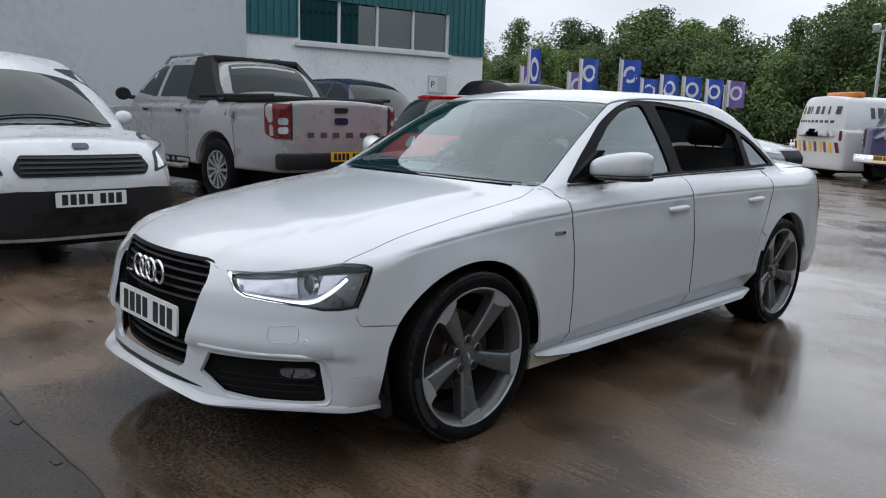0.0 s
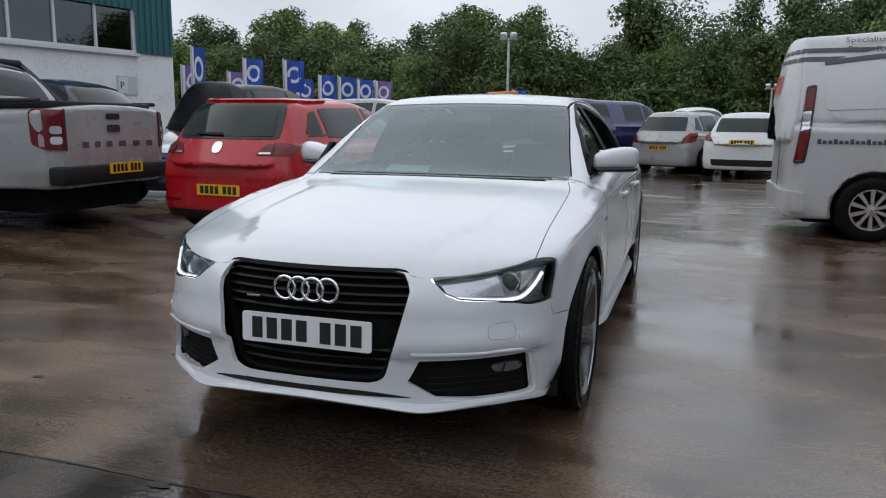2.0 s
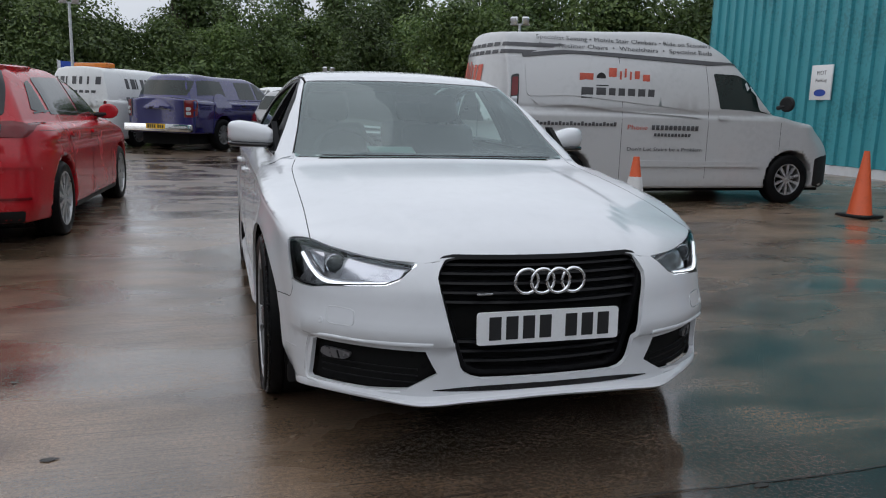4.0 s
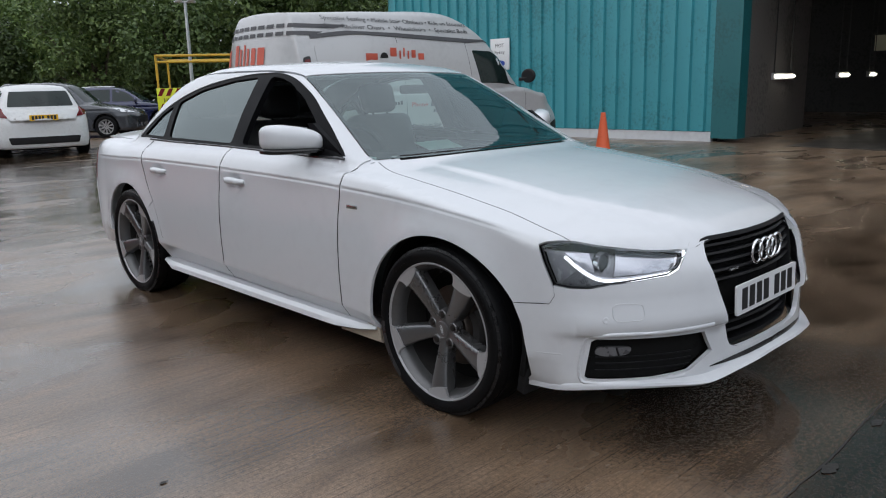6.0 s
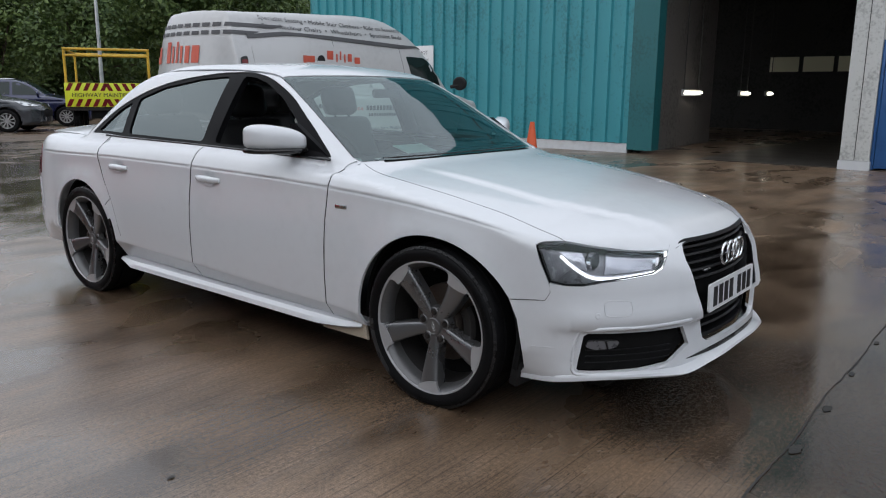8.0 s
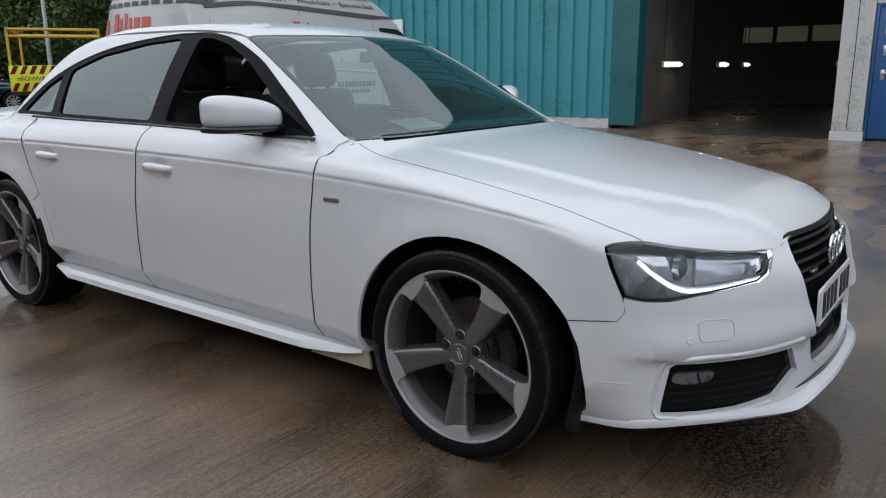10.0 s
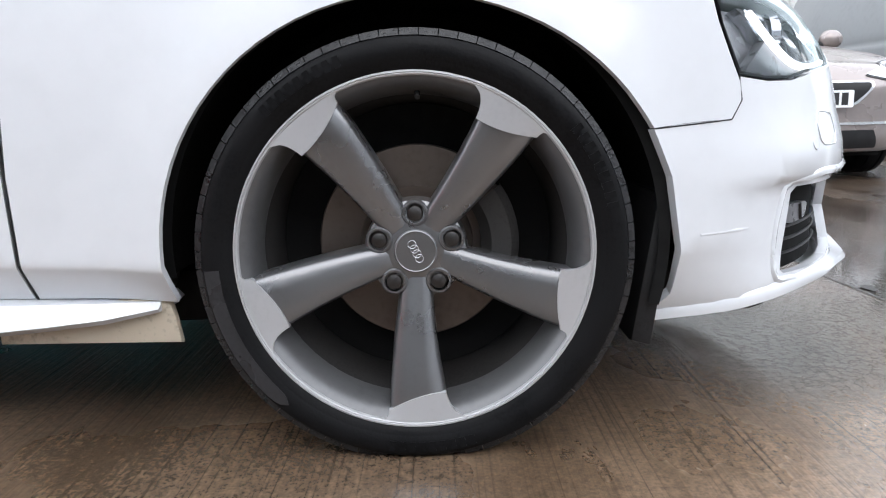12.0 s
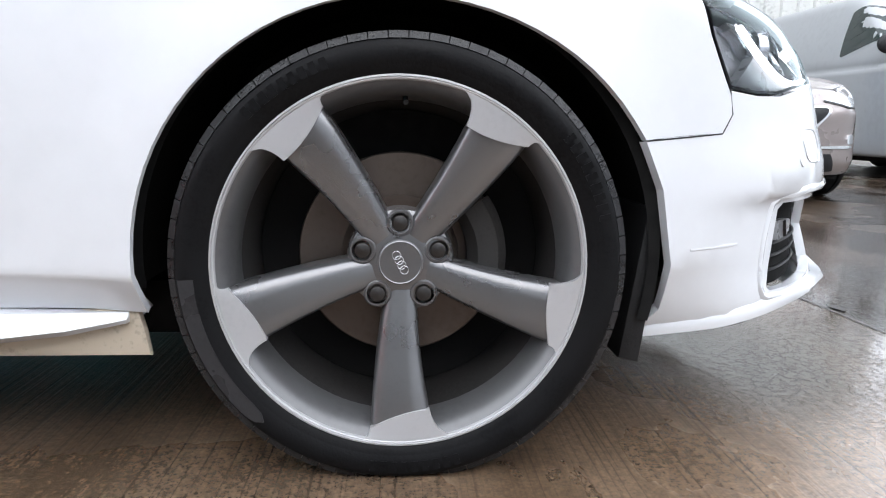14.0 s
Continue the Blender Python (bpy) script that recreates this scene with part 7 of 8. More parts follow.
mv.side("side_panel", [(1.42, 1.20), (3.86, 1.34), (3.86, 1.73), (1.42, 1.73)], VANSILVER, lift=.010, r=.06, rim=.012)
mv.side("sliding_rail", [(1.45, 1.12), (3.70, 1.22), (3.82, 1.31), (3.62, 1.255), (1.45, 1.15)], VANSILVER, lift=.02, r=.01)
mv.side("side_moulding", [(.50, .50), (2.42, .50), (2.42, .58), (.50, .57)], VANSILVER, lift=.02, r=.015, rim=.02)
mv.side("front_bumper", [(-.90, .25), (-.42, .25), (-.42, .62), (-.60, .66), (-.90, .62)], BLACK, lift=.006)
mv.side("tail_lamp", [(4.020, .80), (4.120, .79), (4.040, 1.58), (3.940, 1.60)], INK, lift=.010, r=.03)
mv.side("tail_lamp", [(4.035, .83), (4.105, .82), (4.075, 1.12), (4.000, 1.13)], REDLENS, lift=.016, r=.02)
mv.side("tail_lamp", [(3.978, 1.34), (4.060, 1.33), (4.030, 1.55), (3.955, 1.56)], REDLENS, lift=.016, r=.02)
mv.side("lamp_lens", [(4.000, 1.14), (4.073, 1.13), (4.060, 1.32), (3.980, 1.33)], CLEARLENS, lift=.016, r=.01)
mv.end("rear_bumper", [(-.96, .30), (.96, .30), (.96, .50), (-.96, .50)], VANSILVER, True, lift=.05, rim=.05)
part("door_gap", tube(bmesh.new(), [(0, 4.172, .5), (0, 4.172, 1.6), (0, 4.13, 2.1)], .004, 4), SEAL, mv.ob)
mv.mirrors(.16, 1.34, BLACK, .26)
mv.side("door_handle", [(1.04, 1.11), (1.20, 1.11), (1.20, 1.15), (1.04, 1.15)], VANSILVER, lift=.025, r=.012)


# ---- lettering on the high-roof van's yard side ----
def van_text(body, height, y0, y1, z, mat):
    """A row of letters from y0 to y1 along the van's side, leaning with it."""
    a, b_ = (np.array(skin_side([((y0 + y1) / 2, h_)], mv.f)[0]) for h_ in (z, z + height))
    lean = math.degrees(math.atan2(a[0] - b_[0], height))
    me = text_mesh(body, height * 1.37, .0008)
    wide = max(v.co.x for v in me.vertices)
    me.transform(pose(-a[0] - .010, y0, z, 90 - lean, 0, -90) @ Matrix.Diagonal(((y0 - y1) / wide, 1, 1, 1)))
    me.materials.clear()
    link("lettering", me, mv.ob, mat=mat)


def van_bar(y0, y1, z0, z1, mat, name="logo_bar"):
    q = skin_side([((y0 + y1) / 2, (z0 + z1) / 2)], mv.f)[0]
    boxpart(name, -q[0] - .0145, y1, z0, -q[0] - .010, y0, z1, mat, mv.ob, bev=.002)


van_text("Specialist Seating \u2022 Mobile Stair Climbers \u2022 Ride on Scooters", .062, 3.70, 1.22, 2.03, GREYINK)
van_text("Riser Recliner Chairs  \u2022  Wheelchairs  \u2022  Specialist Beds", .062, 3.68, 1.22, 1.935, GREYINK)
van_text("Don't Let Stairs be a Problem", .048, 2.52, 1.42, .70, GREYINK)
van_text("Phone", .062, 2.53, 2.24, .965, REDINK)
# the maker's mark as plain shapes: a red row with a dark dot, over a dark row
y = 3.18
for w, hgt in ((.185, .11), (.13, .0), (.105, .185), (.026, .15), (.026, .185), (.026, .15), (.07, .16), (.10, .12)):
    if hgt:
        van_bar(y, y - w, 1.525, 1.525 + hgt, REDINK)
    else:
        q = skin_side([(y - .06, 1.59)], mv.f)[0]
        part("logo_dot", lathe(bmesh.new(), [(0, 0), (0, .064), (.003, .064)], "X", 24, Matrix.Translation((-q[0] - .012, y - .065, 1.585)) @ Matrix.Diagonal((-1, 1, 1, 1))), INK, mv.ob)
    y -= w + .044
van_bar(2.96, 2.79, 1.487, 1.499, INK)
y = 3.17
for w in (.16, .13, .09, .09, .10, .10, .09):
    van_bar(y, y - w, 1.335, 1.335 + .13, GREYINK)
    y -= w + .043
# address and numbers as bars
for k in range(25):
    van_bar(3.92 - .050 * k, 3.885 - .050 * k, 1.0, 1.035 + .015 * (k % 3 == 0), GREYINK)
for k in range(11):
    van_bar(2.18 - .064 * k, 2.135 - .064 * k, .965, 1.025, GREYINK)
for k in range(11):
    van_bar(2.14 - .050 * k, 2.105 - .050 * k, .885, .925, GREYINK)
# the same mark and rows on the rear doors
for k, (x0, w) in enumerate(((-.80, .18), (-.58, .0), (-.42, .11), (-.27, .05), (-.17, .05), (-.08, .05), (.02, .09), (.15, .13))):
    if w:
        mv.end("logo_bar", [(-x0 - w, 1.52), (-x0, 1.52), (-x0, 1.72 + .05 * (k in (2, 4))), (-x0 - w, 1.72 + .05 * (k in (2, 4)))], REDINK, True, lift=.008, r=.01, rim=0)
for r_, z in enumerate((1.84, 1.93)):
    for k in range(9):
        mv.end("lettering_bar", [(-.72 + .16 * k, z), (-.60 + .16 * k, z), (-.60 + .16 * k, z + .045), (-.72 + .16 * k, z + .045)], GREYINK, True, lift=.008, r=.005, rim=0)

# ---- more parked cars ----
b = hatch("estate_car", "dark blue car parked beside the silver pickup", pose(-5.85, 5.78, .13, 0, 0, 91), NAVY, H=1.66, h=.045)
b.end("headlamp", [(.50, .64), (.80, .68), (.82, .78), (.55, .76)], CLEARLENS, False, True, lift=.01)
b.end("grille", [(-.35, .55), (.35, .55), (.38, .70), (-.38, .70)], BLACK, lift=.01)
b.plate(.47, False)
kb = hatch("people_carrier", "black people carrier parked tail-on behind the red hatchback", pose(-6.15, 10.55, .14, 0, 0, 178), BLACKCAR, wb=2.70, H=1.70, half=.92, R=.33, h=.05)
kb.end("tail_lamp", [(.66, .95), (.84, .95), (.82, 1.30), (.72, 1.30)], REDLENS, True, True, lift=.012)
s4 = hatch("sports_utility", "silver sports utility car with dark grille", pose(-3.75, 12.6, .05, 0, 0, 92), SILVER, half=.93, H=1.68, R=.36, h=.05)
s4.end("headlamp", [(.50, .68), (.82, .72), (.84, .82), (.55, .80)], CLEARLENS, False, True, lift=.01)
s4.end("grille", [(-.42, .50), (.42, .50), (.45, .74), (-.45, .74)], BLACK, lift=.01)
q3 = hatch("hatchback", "grey hatchback parked tail-on with yellow plate", pose(1.85, 19.0, .05, 0, 0, 155), SILVER, wb=2.61, H=1.50, half=.865, h=.045)
q3.end("tail_lamp", [(.56, .72), (.80, .76), (.80, .98), (.70, .98), (.60, .86)], REDLENS, True, True, lift=.012)
q3.plate(.62, True)
w1 = hatch("hatchback", "white hatchback parked tail-on with yellow plate", pose(2.85, 18.05, .05, 0, 0, 170), WHITE2, wb=2.64, H=1.47, half=.90, h=.045)
w1.end("tail_lamp", [(.62, .80), (.82, .84), (.80, 1.02), (.70, 1.0)], REDLENS, True, True, lift=.012)
w1.end("rear_apron", [(-.62, .28), (.62, .28), (.66, .42), (-.66, .42)], BLACK, True)
w1.plate(.80, True)
hatch("hatchback", "white hatchback parked further back in the yard", pose(5.2, 25.5, .05, 0, 0, 115), WHITE2, h=.06)
mp = hatch("people_carrier", "dark grey people carrier with silver wheels", pose(6.3, 21.4, .05, 0, 0, 50), DGREY, H=1.62, h=.05)
mp.end("grille", [(-.38, .42), (.38, .42), (.42, .60), (-.42, .60)], BLACK, lift=.01)
mp.end("headlamp", [(.48, .70), (.80, .72), (.80, .84), (.60, .84)], CLEARLENS, False, True, lift=.01)
ne = hatch("estate_car", "dark blue estate car with silver roof rails", pose(9.1, 24.2, .05, 0, 0, 58), NAVY, wb=2.85, ro=1.05, H=1.50, h=.06)
ne.line([(1.0, 1.47), (1.8, 1.50), (3.2, 1.47)], r=.015, mat=SATIN, name="roof_rail")
tv = van("panel_van", "white testing-firm van with lettering and amber beacon", pose(-1.95, 20.4, .05, 0, 0, 145), WHITE2, 3.0, .95, 1.0, .97, 1.93, .34, bonnet_z=(.95, 1.2), slope_y=(.1, .95), tum=.12, h=.05)
for k in range(9):
    x0 = -.86 + .193 * k
    tv.end("chevron_stripe", [(x0, .62), (x0 + .10, .62), (x0 + .17, .86), (x0 + .07, .86)], PLATEY if k % 2 else REDLENS, True, lift=.01, r=.005, rim=0)
for k, w in enumerate((.10, .15, .05, .12, .08, .05, .12)):
    tv.end("logo_bar", [(.62 - .20 * k - w, 1.50), (.62 - .20 * k, 1.50), (.62 - .20 * k, 1.68), (.62 - .20 * k - w, 1.68)], GREYINK, True, lift=.008, r=.01, rim=0)
    tv.side("logo_bar", [(3.3 - .17 * k - w, 1.42), (3.3 - .17 * k, 1.42), (3.3 - .17 * k, 1.66), (3.3 - .17 * k - w, 1.66)], GREYINK, (-1,), lift=.008, r=.01, rim=0)
for k in range(9):
    tv.side("lettering_bar", [(3.25 - .15 * k, 1.12), (3.36 - .15 * k, 1.12), (3.36 - .15 * k, 1.22), (3.25 - .15 * k, 1.22)], GREYINK, (-1,), lift=.008, r=.008, rim=0)
    tv.end("lettering_bar", [(.60 - .15 * k, 1.30), (.70 - .15 * k, 1.30), (.70 - .15 * k, 1.36), (.60 - .15 * k, 1.36)], GREYINK, True, lift=.008, r=.008, rim=0)
tv.end("tail_lamp", [(.80, .90), (.87, .90), (.87, 1.12), (.80, 1.12)], REDLENS, True, True, lift=.012)
AMBER = material("amber_beacon", (.55, .16, .02), .25, var=.1)
boxpart("beacon", -.5, 3.2, 1.91, .5, 3.5, 2.03, AMBER, tv.ob, "amber roof beacon", .03)
gv = van("panel_van", "grey van parked beyond the champagne hatchback", pose(4.9, -5.75, 0, 0, 0, -88), GREYVAN, 3.0, .95, 1.0, .97, 2.0, .34, bonnet_z=(.98, 1.2), slope_y=(.1, .95), tum=.12, h=.05)
gv.side("window", [(.40, 1.26), (1.35, 1.26), (1.35, 1.74), (1.0, 1.74), (.60, 1.48)], TINT)
gv.top("windscreen", [(.74, .30), (.60, .88), (-.60, .88), (-.74, .30), (-.4, .10), (.4, .10)], TINT)
gv.mirrors(.5, 1.32, BLACK, .24)

# ---- road works lorry ----
HIVIS = material("fluorescent_yellow_board", (.62, .66, .03), .45, var=.06)
FRAMEY = material("yellow_painted_steel", (.50, .30, .02), .5, var=.2)
lo = thing("flatbed_lorry", "flatbed lorry with yellow steel frame and chevron board", "lorry", pose(7.6, 18.6, .05, 0, 0, -30))
boxpart("bed", -1.1, 0, .62, 1.1, 3.6, .74, IRON, lo, bev=.01)
boxpart("chassis", -.5, .1, .40, .5, 3.6, .62, DARKVOID, lo)
bd_ = boxpart("chevron_board", -1.1, -.05, .72, 1.1, -.01, 1.36, HIVIS, lo)
for k in range(10):
    x0 = -1.08 + .215 * k
    for z0, z1 in ((.73, .93), (1.15, 1.35)):
        d = .10 if (k < 5) else -.10
        part("chevron_stripe", prism(bmesh.new(), [(x0, z0), (x0 + .11, z0), (x0 + .11 + d, z1), (x0 + d, z1)], -.056, -.051, "Y"), REDLENS, bd_, smooth=0)
lettering("lettering", "HIGHWAY MAINTENANCE", .155, pose(0, -.058, .985, 90, 0, 0), INK, bd_, align="CENTER")
for x in (-1.05, 1.05):
    for y_ in (0.05, 3.5):
        part("frame_post", tube(bmesh.new(), [(x, y_, .7), (x, y_, 2.25)], .035, 8), FRAMEY, lo)
    part("frame_bar", tube(bmesh.new(), [(x, 0.0, 2.25), (x, 3.55, 2.25)], .035, 8), FRAMEY, lo)
for y_, z in ((.05, 2.25), (3.5, 2.25), (.05, 2.08)):
    part("frame_bar", tube(bmesh.new(), [(-1.08, y_, z), (1.08, y_, z)], .035, 8), FRAMEY, lo)
for s in (1, -1):
    road_wheel(lo, s * .98, .9, .38, s, .6, 6)
    road_wheel(lo, s * .98, 2.9, .38, s, .6, 6)

# ---- traffic cones ----
ORANGE = material("orange_cone_plastic", (.62, .10, .03), .45, var=.12, scale=6)
SLEEVE = material("white_reflective_sleeve", (.66, .66, .66), .4, var=.06, scale=8)


def cone(x, y, z, label, sleeve=True, h=.73, turn=0.0, lean=0.0):
    o = thing("traffic_cone", label, "traffic cone", pose(x, y, z, lean, 0, turn), group="traffic cones")
    bm = add_box(bmesh.new(), -.19, -.19, 0, .19, .19, .035, .012)
    part("base", bm, BLACK, o, "black rubber base")
    part("cone", lathe(bmesh.new(), [(.03, .150), (.06, .135), (h - .02, .034), (h, .030), (h, .022), (h - .05, .020)], "Z", 28), ORANGE, o)
    if sleeve:
        part("sleeve", lathe(bmesh.new(), [(.28, .1065), (.28, .1085), (.52, .0700), (.52, .068)], "Z", 28), SLEEVE, o, "white reflective sleeve")
    return o


cone(3.22, 4.02, .02, "orange traffic cone with white sleeve on black base", turn=12)
cone(6.47, 4.22, .035, "plain orange traffic cone on black base", False, .80, 8)
cone(7.75, -1.22, 0, "orange and white traffic cone beside another", turn=5)
cone(8.05, -1.42, 0, "orange and white traffic cone behind another", turn=30)

# ---- flags on poles ----
FLAGBLUE = material("blue_banner_cloth", (.015, .06, .34), .7, var=.15, scale=2)
FLAGWHITE = material("white_banner_print", (.60, .62, .66), .7, var=.06)
FLAGMAUVE = material("mauve_banner_cloth", (.16, .10, .30), .7, var=.2, scale=2)
POLE = material("galvanised_steel", (.42, .43, .44), .45, .6, var=.2, scale=8)
rngf = random.Random(7)
for k, (bear, dist, mat_) in enumerate(((-36.9, 30, FLAGMAUVE), (-36.2, 28.7, FLAGBLUE), (-33.8, 33, FLAGMAUVE), (-32.7, 30.5, FLAGBLUE), (-29.9, 30.7, FLAGBLUE), (-29.0, 37, FLAGBLUE), (-27.4, 34, FLAGBLUE), (-26.0, 35, FLAGBLUE), (-24.6, 37, FLAGBLUE), (-23.3, 38, FLAGMAUVE), (-13.2, 40, FLAGBLUE), (-41.5, 29, FLAGBLUE))):
    a = math.radians(bear)
    x, y = 1.3 + dist * math.sin(a), -3.26 + dist * math.cos(a)
    tall = 3.75 if k == 1 else (3.55 if k in (3, 4) else 3.2)
    if k == 10:
        tall = 2.9
    fl = thing("banner_flag", "blue banner flag with white oval on a steel pole" if mat_ is FLAGBLUE else "mauve banner flag on a steel pole", "flag", pose(x, y, .05, 0, 0, -bear + rngf.uniform(-25, 25)), group="banner flags")
    part("pole", tube(bmesh.new(), [(0, 0, 0), (0, 0, tall * .6), (0, 0, tall)], .03, 8), POLE, fl)
    bm = bmesh.new()
    w, hh = (.42, 1.6) if k == 1 else (.74, 1.18)
    gr = [[bm.verts.new((.04 + w * i / 8, .06 * math.sin(i * .8 + j * .5 + k) * i / 8, tall - .04 - hh * j / 8 - .05 * i / 8)) for i in range(9)] for j in range(9)]
    for r0, r1 in zip(gr, gr[1:]):
        for i in range(8):
            bm.faces.new((r0[i], r0[i + 1], r1[i + 1], r1[i]))
    cloth = part("cloth", bm, mat_, fl)
    bm = bmesh.new()
    for side in (-1, 1):
        ring = []
        for rr in (.62, 1.0):
            ring.append([bm.verts.new((.04 + w * .5 + w * .36 * rr * math.cos(t), .06 * math.sin((4 + 2.9 * rr * math.cos(t)) * .8 + (3.2 + 2.6 * rr * math.sin(-t)) * .5 + k) * .5 + .012 * side, tall - .06 - hh * .46 + hh * .27 * rr * math.sin(t))) for t in np.linspace(0, 2 * math.pi, 25)[:-1]])
        for i in range(24):
            bm.faces.new((ring[0][i], ring[0][(i + 1) % 24], ring[1][(i + 1) % 24], ring[1][i]))
    part("oval", bm, FLAGWHITE, cloth, "white oval print")
    bm = bmesh.new()
    edge = [[bm.verts.new((.036 + w * .13 * i, -.014 + .028 * side, tall - .05 - (hh - .02) * j / 6)) for i in (0, 1) for side in (0, 1)] for j in range(7)]
    for r0, r1 in zip(edge, edge[1:]):
        for i, j in ((0, 1), (1, 3), (3, 2), (2, 0)):
            bm.faces.new((r0[i], r0[j], r1[j], r1[i]))
    part("sleeve", bm, FLAGWHITE, cloth, "white pole sleeve")

# ---- lamp posts ----
for x, y, h_, turn in ((-5.55, 25.2, 4.25, 10), (8.6, 20.9, 3.95, -25), (4.6, 37, 2.9, 0), (-14.5, 33, 3.0, 30)):
    lp_ = thing("lamp_post", "galvanised lamp post with twin floodlights", "lamp post", pose(x, y, .05, 0, 0, turn), group="lamp posts")
    part("column", lathe(bmesh.new(), [(0, .09), (.8, .085), (.82, .06), (h_, .045)], "Z", 12), POLE, lp_)
    part("crossbar", tube(bmesh.new(), [(-.32, 0, h_), (.32, 0, h_)], .03, 8), POLE, lp_)
    for s in (-1, 1):
        bm = add_box(bmesh.new(), -.11, -.06, -.02, .11, .08, .22, .02)
        bmesh.ops.transform(bm, matrix=pose(.17 * s, -.04, h_ + .02, 25, 0, 18 * s), verts=bm.verts)
        part("floodlight", bm, CLEARLENS, lp_)


# ---- trees ----
def leaf_material(name, dark, light):
    m = bpy.data.materials.new(name)
    m.use_nodes = True
    nt = m.node_tree
    b = nt.nodes["Principled BSDF"]
    ge, oi, rp = nt.nodes.new("ShaderNodeNewGeometry"), nt.nodes.new("ShaderNodeObjectInfo"), nt.nodes.new("ShaderNodeValToRGB")
    rp.color_ramp.elements[0].color, rp.color_ramp.elements[1].color = (*dark, 1), (*light, 1)
    hs = nt.nodes.new("ShaderNodeHueSaturation")
    mr = nt.nodes.new("ShaderNodeMapRange")
    mr.inputs["To Min"].default_value, mr.inputs["To Max"].default_value = .6, 1.3
    nt.links.new(ge.outputs["Random Per Island"], rp.inputs[0])
    nt.links.new(rp.outputs[0], hs.inputs["Color"])
    nt.links.new(oi.outputs["Random"], mr.inputs["Value"])
    nt.links.new(mr.outputs[0], hs.inputs["Value"])
    nt.links.new(hs.outputs[0], b.inputs["Base Color"])
    b.inputs["Roughness"].default_value = .55
    tr, mx = nt.nodes.new("ShaderNodeBsdfTranslucent"), nt.nodes.new("ShaderNodeMixShader")
    mx.inputs[0].default_value = .25
    nt.links.new(hs.outputs[0], tr.inputs[0])
    nt.links.new(b.outputs[0], mx.inputs[1])
    nt.links.new(tr.outputs[0], mx.inputs[2])
    nt.links.new(mx.outputs[0], nt.nodes["Material Output"].inputs[0])
    return m


LEAF = leaf_material("broad_green_leaves", (.040, .080, .019), (.170, .240, .066))
LEAFDARK = leaf_material("dark_green_leaves", (.032, .062, .016), (.105, .155, .042))
BARK = material("brown_bark", (.055, .042, .030), .9, var=.4, scale=6, bump=.6, bscale=30)


def crown_mesh(name, seed, h, rx, base, clumps, per, leaf, spire=0.0):
    """A crown of many small leaves in clumps, uneven and with gaps."""
    r = np.random.default_rng(seed)
    cs = []
    while len(cs) < clumps:
        u = r.uniform(-1, 1, 3)
        if np.linalg.norm(u) > 1 or np.linalg.norm(u) < .35:
            continue
        zz = (u[2] + 1) / 2
        wid = rx * (1 - spire * zz) * (.75 + .35 * math.sin(3 * math.atan2(u[1], u[0]) + seed))
        cs.append((u[0] * wid, u[1] * wid, base + (h - base) * zz, r.uniform(.55, 1.15)))
    verts, faces = [], []
    for cx, cy, cz, sz in cs:
        d = r.normal(0, 1, (per, 3))
        d /= np.linalg.norm(d, axis=1, keepdims=True)
        rad = sz * (.35 + .65 * r.random(per) ** .5)
        p = np.stack([cx + d[:, 0] * rad, cy + d[:, 1] * rad, cz + d[:, 2] * rad * .72], 1)
        n = d * (.8, .8, .8) + (0, 0, .5) + r.normal(0, .45, (per, 3))
        n /= np.linalg.norm(n, axis=1, keepdims=True)
        t = np.cross(n, r.normal(0, 1, (per, 3)))
        t /= np.linalg.norm(t, axis=1, keepdims=True) + 1e-9
        w = np.cross(n, t)
        s = leaf * r.uniform(.6, 1.3, per)[:, None]
        b = len(verts)
        quad = np.stack([p - t * s, p + w * s * .55 + n * s * .15, p + t * s, p - w * s * .55 + n * s * .15], 1).reshape(-1, 3)
        verts += quad.tolist()
        faces += [(b + 4 * k, b + 4 * k + 1, b + 4 * k + 2, b + 4 * k + 3) for k in range(per)]
    me = bpy.data.meshes.new(name)
    me.from_pydata(verts, [], faces)
    return me, cs


def tree(label, seed, h, rx, base, clumps, per, leaf, mat, m, spire=0.0):
    o = thing("tree", label, "tree", m, group="trees along the yard")
    me, cs = crown_mesh("crown", seed, h, rx, base, clumps, per, leaf, spire)
    link("crown", me, o, mat=mat)
    r = random.Random(seed)
    bm = bmesh.new()
    pts = [(r.uniform(-.12, .12) * k, r.uniform(-.12, .12) * k, h * .8 * k / 5) for k in range(6)]
    rings = []
    for k, q in enumerate(pts):
        rad = .17 * (1 - .8 * k / 5) * h / 7
        rings.append([bm.verts.new((q[0] + rad * math.cos(a), q[1] + rad * math.sin(a), q[2])) for a in np.linspace(0, 2 * math.pi, 9)[:-1]])
    for a, b_ in zip(rings, rings[1:]):
        for j in range(8):
            bm.faces.new((a[j], a[(j + 1) % 8], b_[(j + 1) % 8], b_[j]))
    for c_ in cs[::max(1, len(cs) // 12)]:
        k = r.randint(1, 4)
        a = Vector(pts[k])
        mid = (a + Vector(c_[:3])) / 2 + Vector((0, 0, -.1))
        tube(bm, [a, mid, c_[:3]], .035 * h / 7, 5)
    part("trunk", bm, BARK, o, smooth=60)
    return o


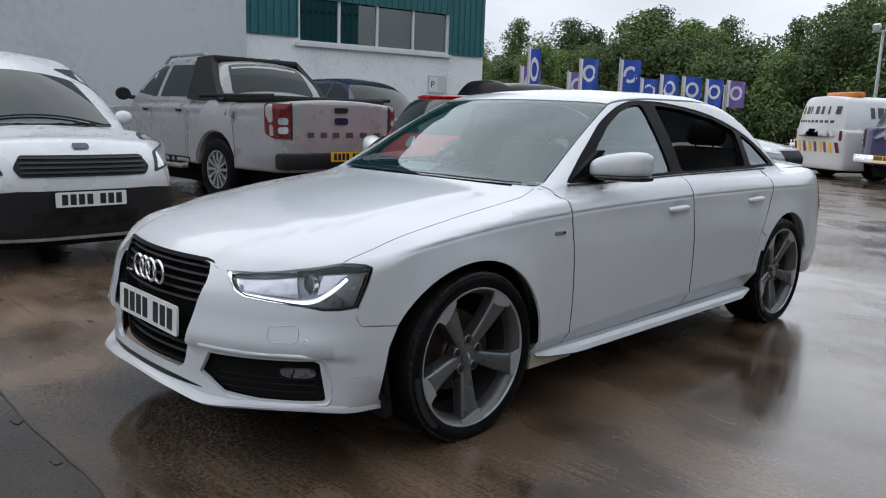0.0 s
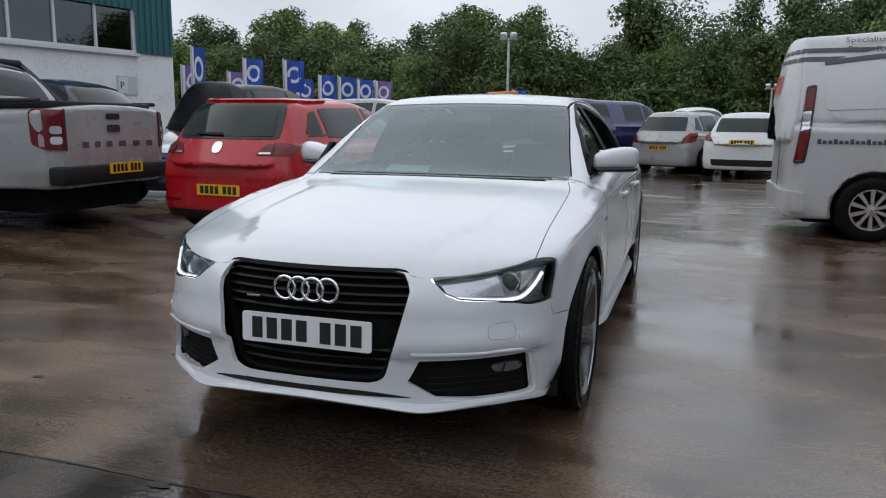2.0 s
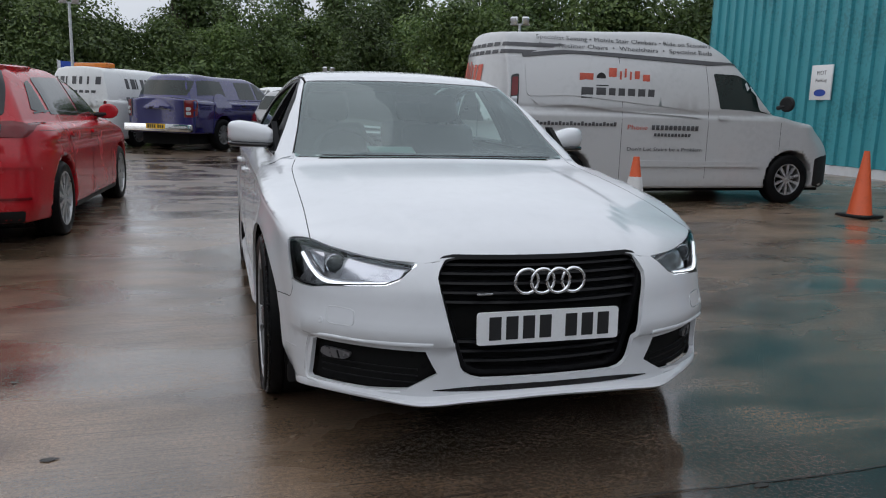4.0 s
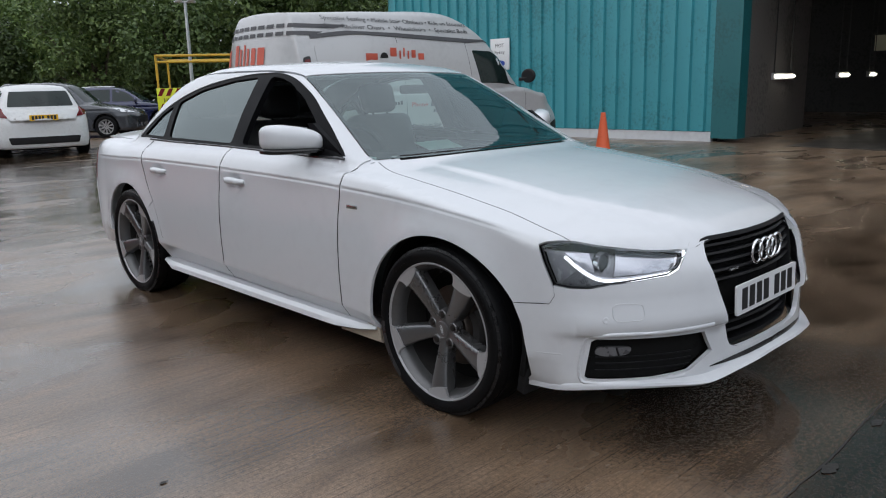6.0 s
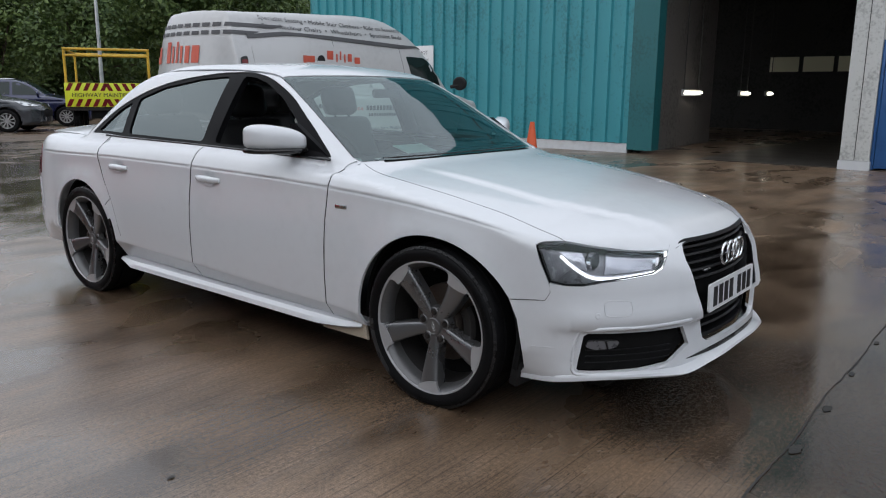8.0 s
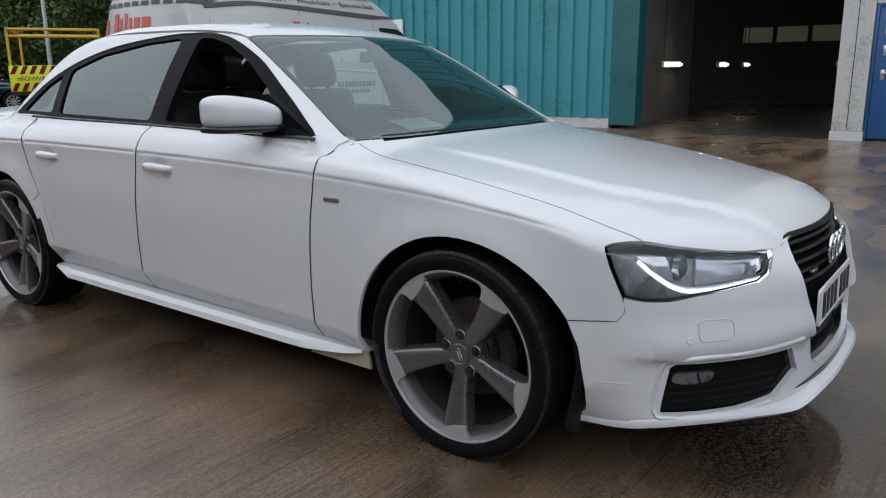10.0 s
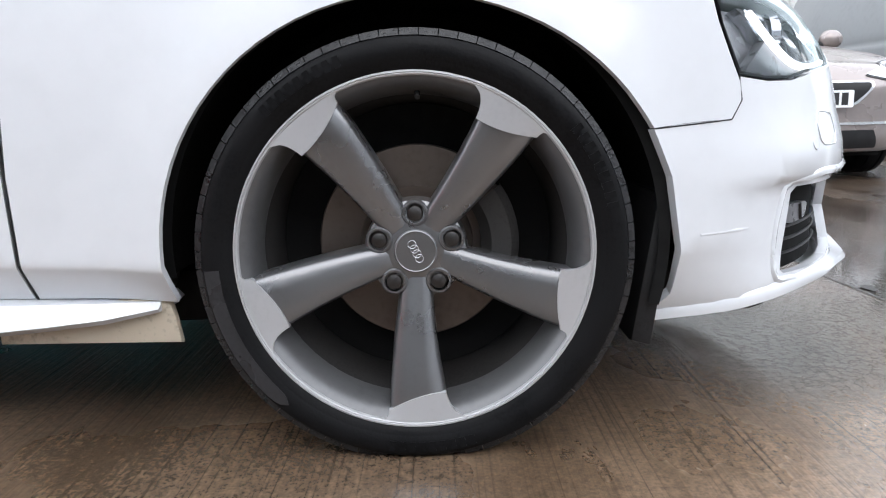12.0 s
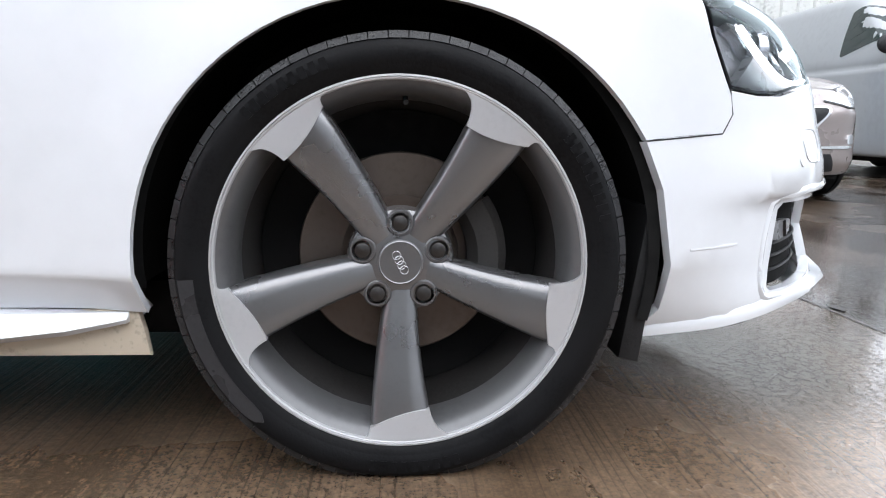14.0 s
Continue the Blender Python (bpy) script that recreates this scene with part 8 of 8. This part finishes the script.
kinds = [tree("broad green tree in full leaf", 11, 6.4, 2.7, .9, 64, 190, .105, LEAF, pose(-30, 44, 0)),
         tree("broad green tree in full leaf", 12, 5.8, 2.9, .7, 66, 190, .105, LEAF, pose(-26, 43, 0)),
         tree("darker broad tree in full leaf", 13, 6.7, 2.6, .9, 60, 180, .105, LEAFDARK, pose(-22, 45, 0)),
         tree("tall slender tree with thin crown", 14, 8.6, 1.25, 3.2, 34, 75, .12, LEAFDARK, pose(-34, 50, 0), .55),
         tree("low dark bush under the trees", 15, 3.1, 2.4, .15, 46, 110, .13, LEAFDARK, pose(-28, 40.5, 0)),
         tree("low green bush under the trees", 16, 2.2, 1.9, .1, 36, 80, .15, LEAF, pose(-18, 39.5, 0))]
rt = random.Random(21)
x = -58.0
while x < 40:
    k = rt.choice((0, 1, 1, 2))
    y = 43 + rt.uniform(-2.2, 2.2) + (-.20 * max(0, x - 4))
    s = rt.uniform(.88, 1.12) * (1.0 + .012 * max(0, x))
    copy_thing(kinds[k], pose(x, y, 0, 0, 0, rt.uniform(0, 360)) @ Matrix.Scale(s, 4))
    x += rt.uniform(2.3, 3.3)
x = -57.0
while x < 42:
    copy_thing(kinds[rt.choice((2, 2, 0))], pose(x, 49 + rt.uniform(-1.5, 1.5) - .16 * max(0, x - 4), 0, 0, 0, rt.uniform(0, 360)) @ Matrix.Scale(rt.choice((.9, 1.0, 1.1, 1.28, 1.42)), 4))
    x += rt.uniform(3.0, 4.2)
x = -55.0
while x < 40:
    copy_thing(kinds[rt.choice((4, 4, 5))], pose(x, 40.6 + rt.uniform(-.8, 1.2) - .20 * max(0, x - 4), 0, 0, 0, rt.uniform(0, 360)) @ Matrix.Scale(rt.uniform(.85, 1.15), 4))
    x += rt.uniform(2.2, 3.2)
for x, y, s in ((-38, 52, 1.0), (-29, 51, 1.02), (-19, 52, .95), (-16.5, 52.5, .9), (-10, 51, 1.0), (-3, 47, 1.0), (-1.8, 48, 1.05), (4, 50, .98), (7, 50, .95), (11, 49, 1.05), (16, 45, 1.0), (-24.5, 53, .98), (-44, 52, 1.05)):
    copy_thing(kinds[3], pose(x, y, 0, 0, 0, rt.uniform(0, 360)) @ Matrix.Scale(s * rt.uniform(1.02, 1.2), 4))
for x, y, s in ((13.0, 30.0, 1.05), (16.5, 29, 1.15), (10.4, 33.5, 1.0), (20, 27, 1.1)):
    copy_thing(kinds[rt.choice((0, 2))], pose(x, y, 0, 0, 0, rt.uniform(0, 360)) @ Matrix.Scale(s, 4))
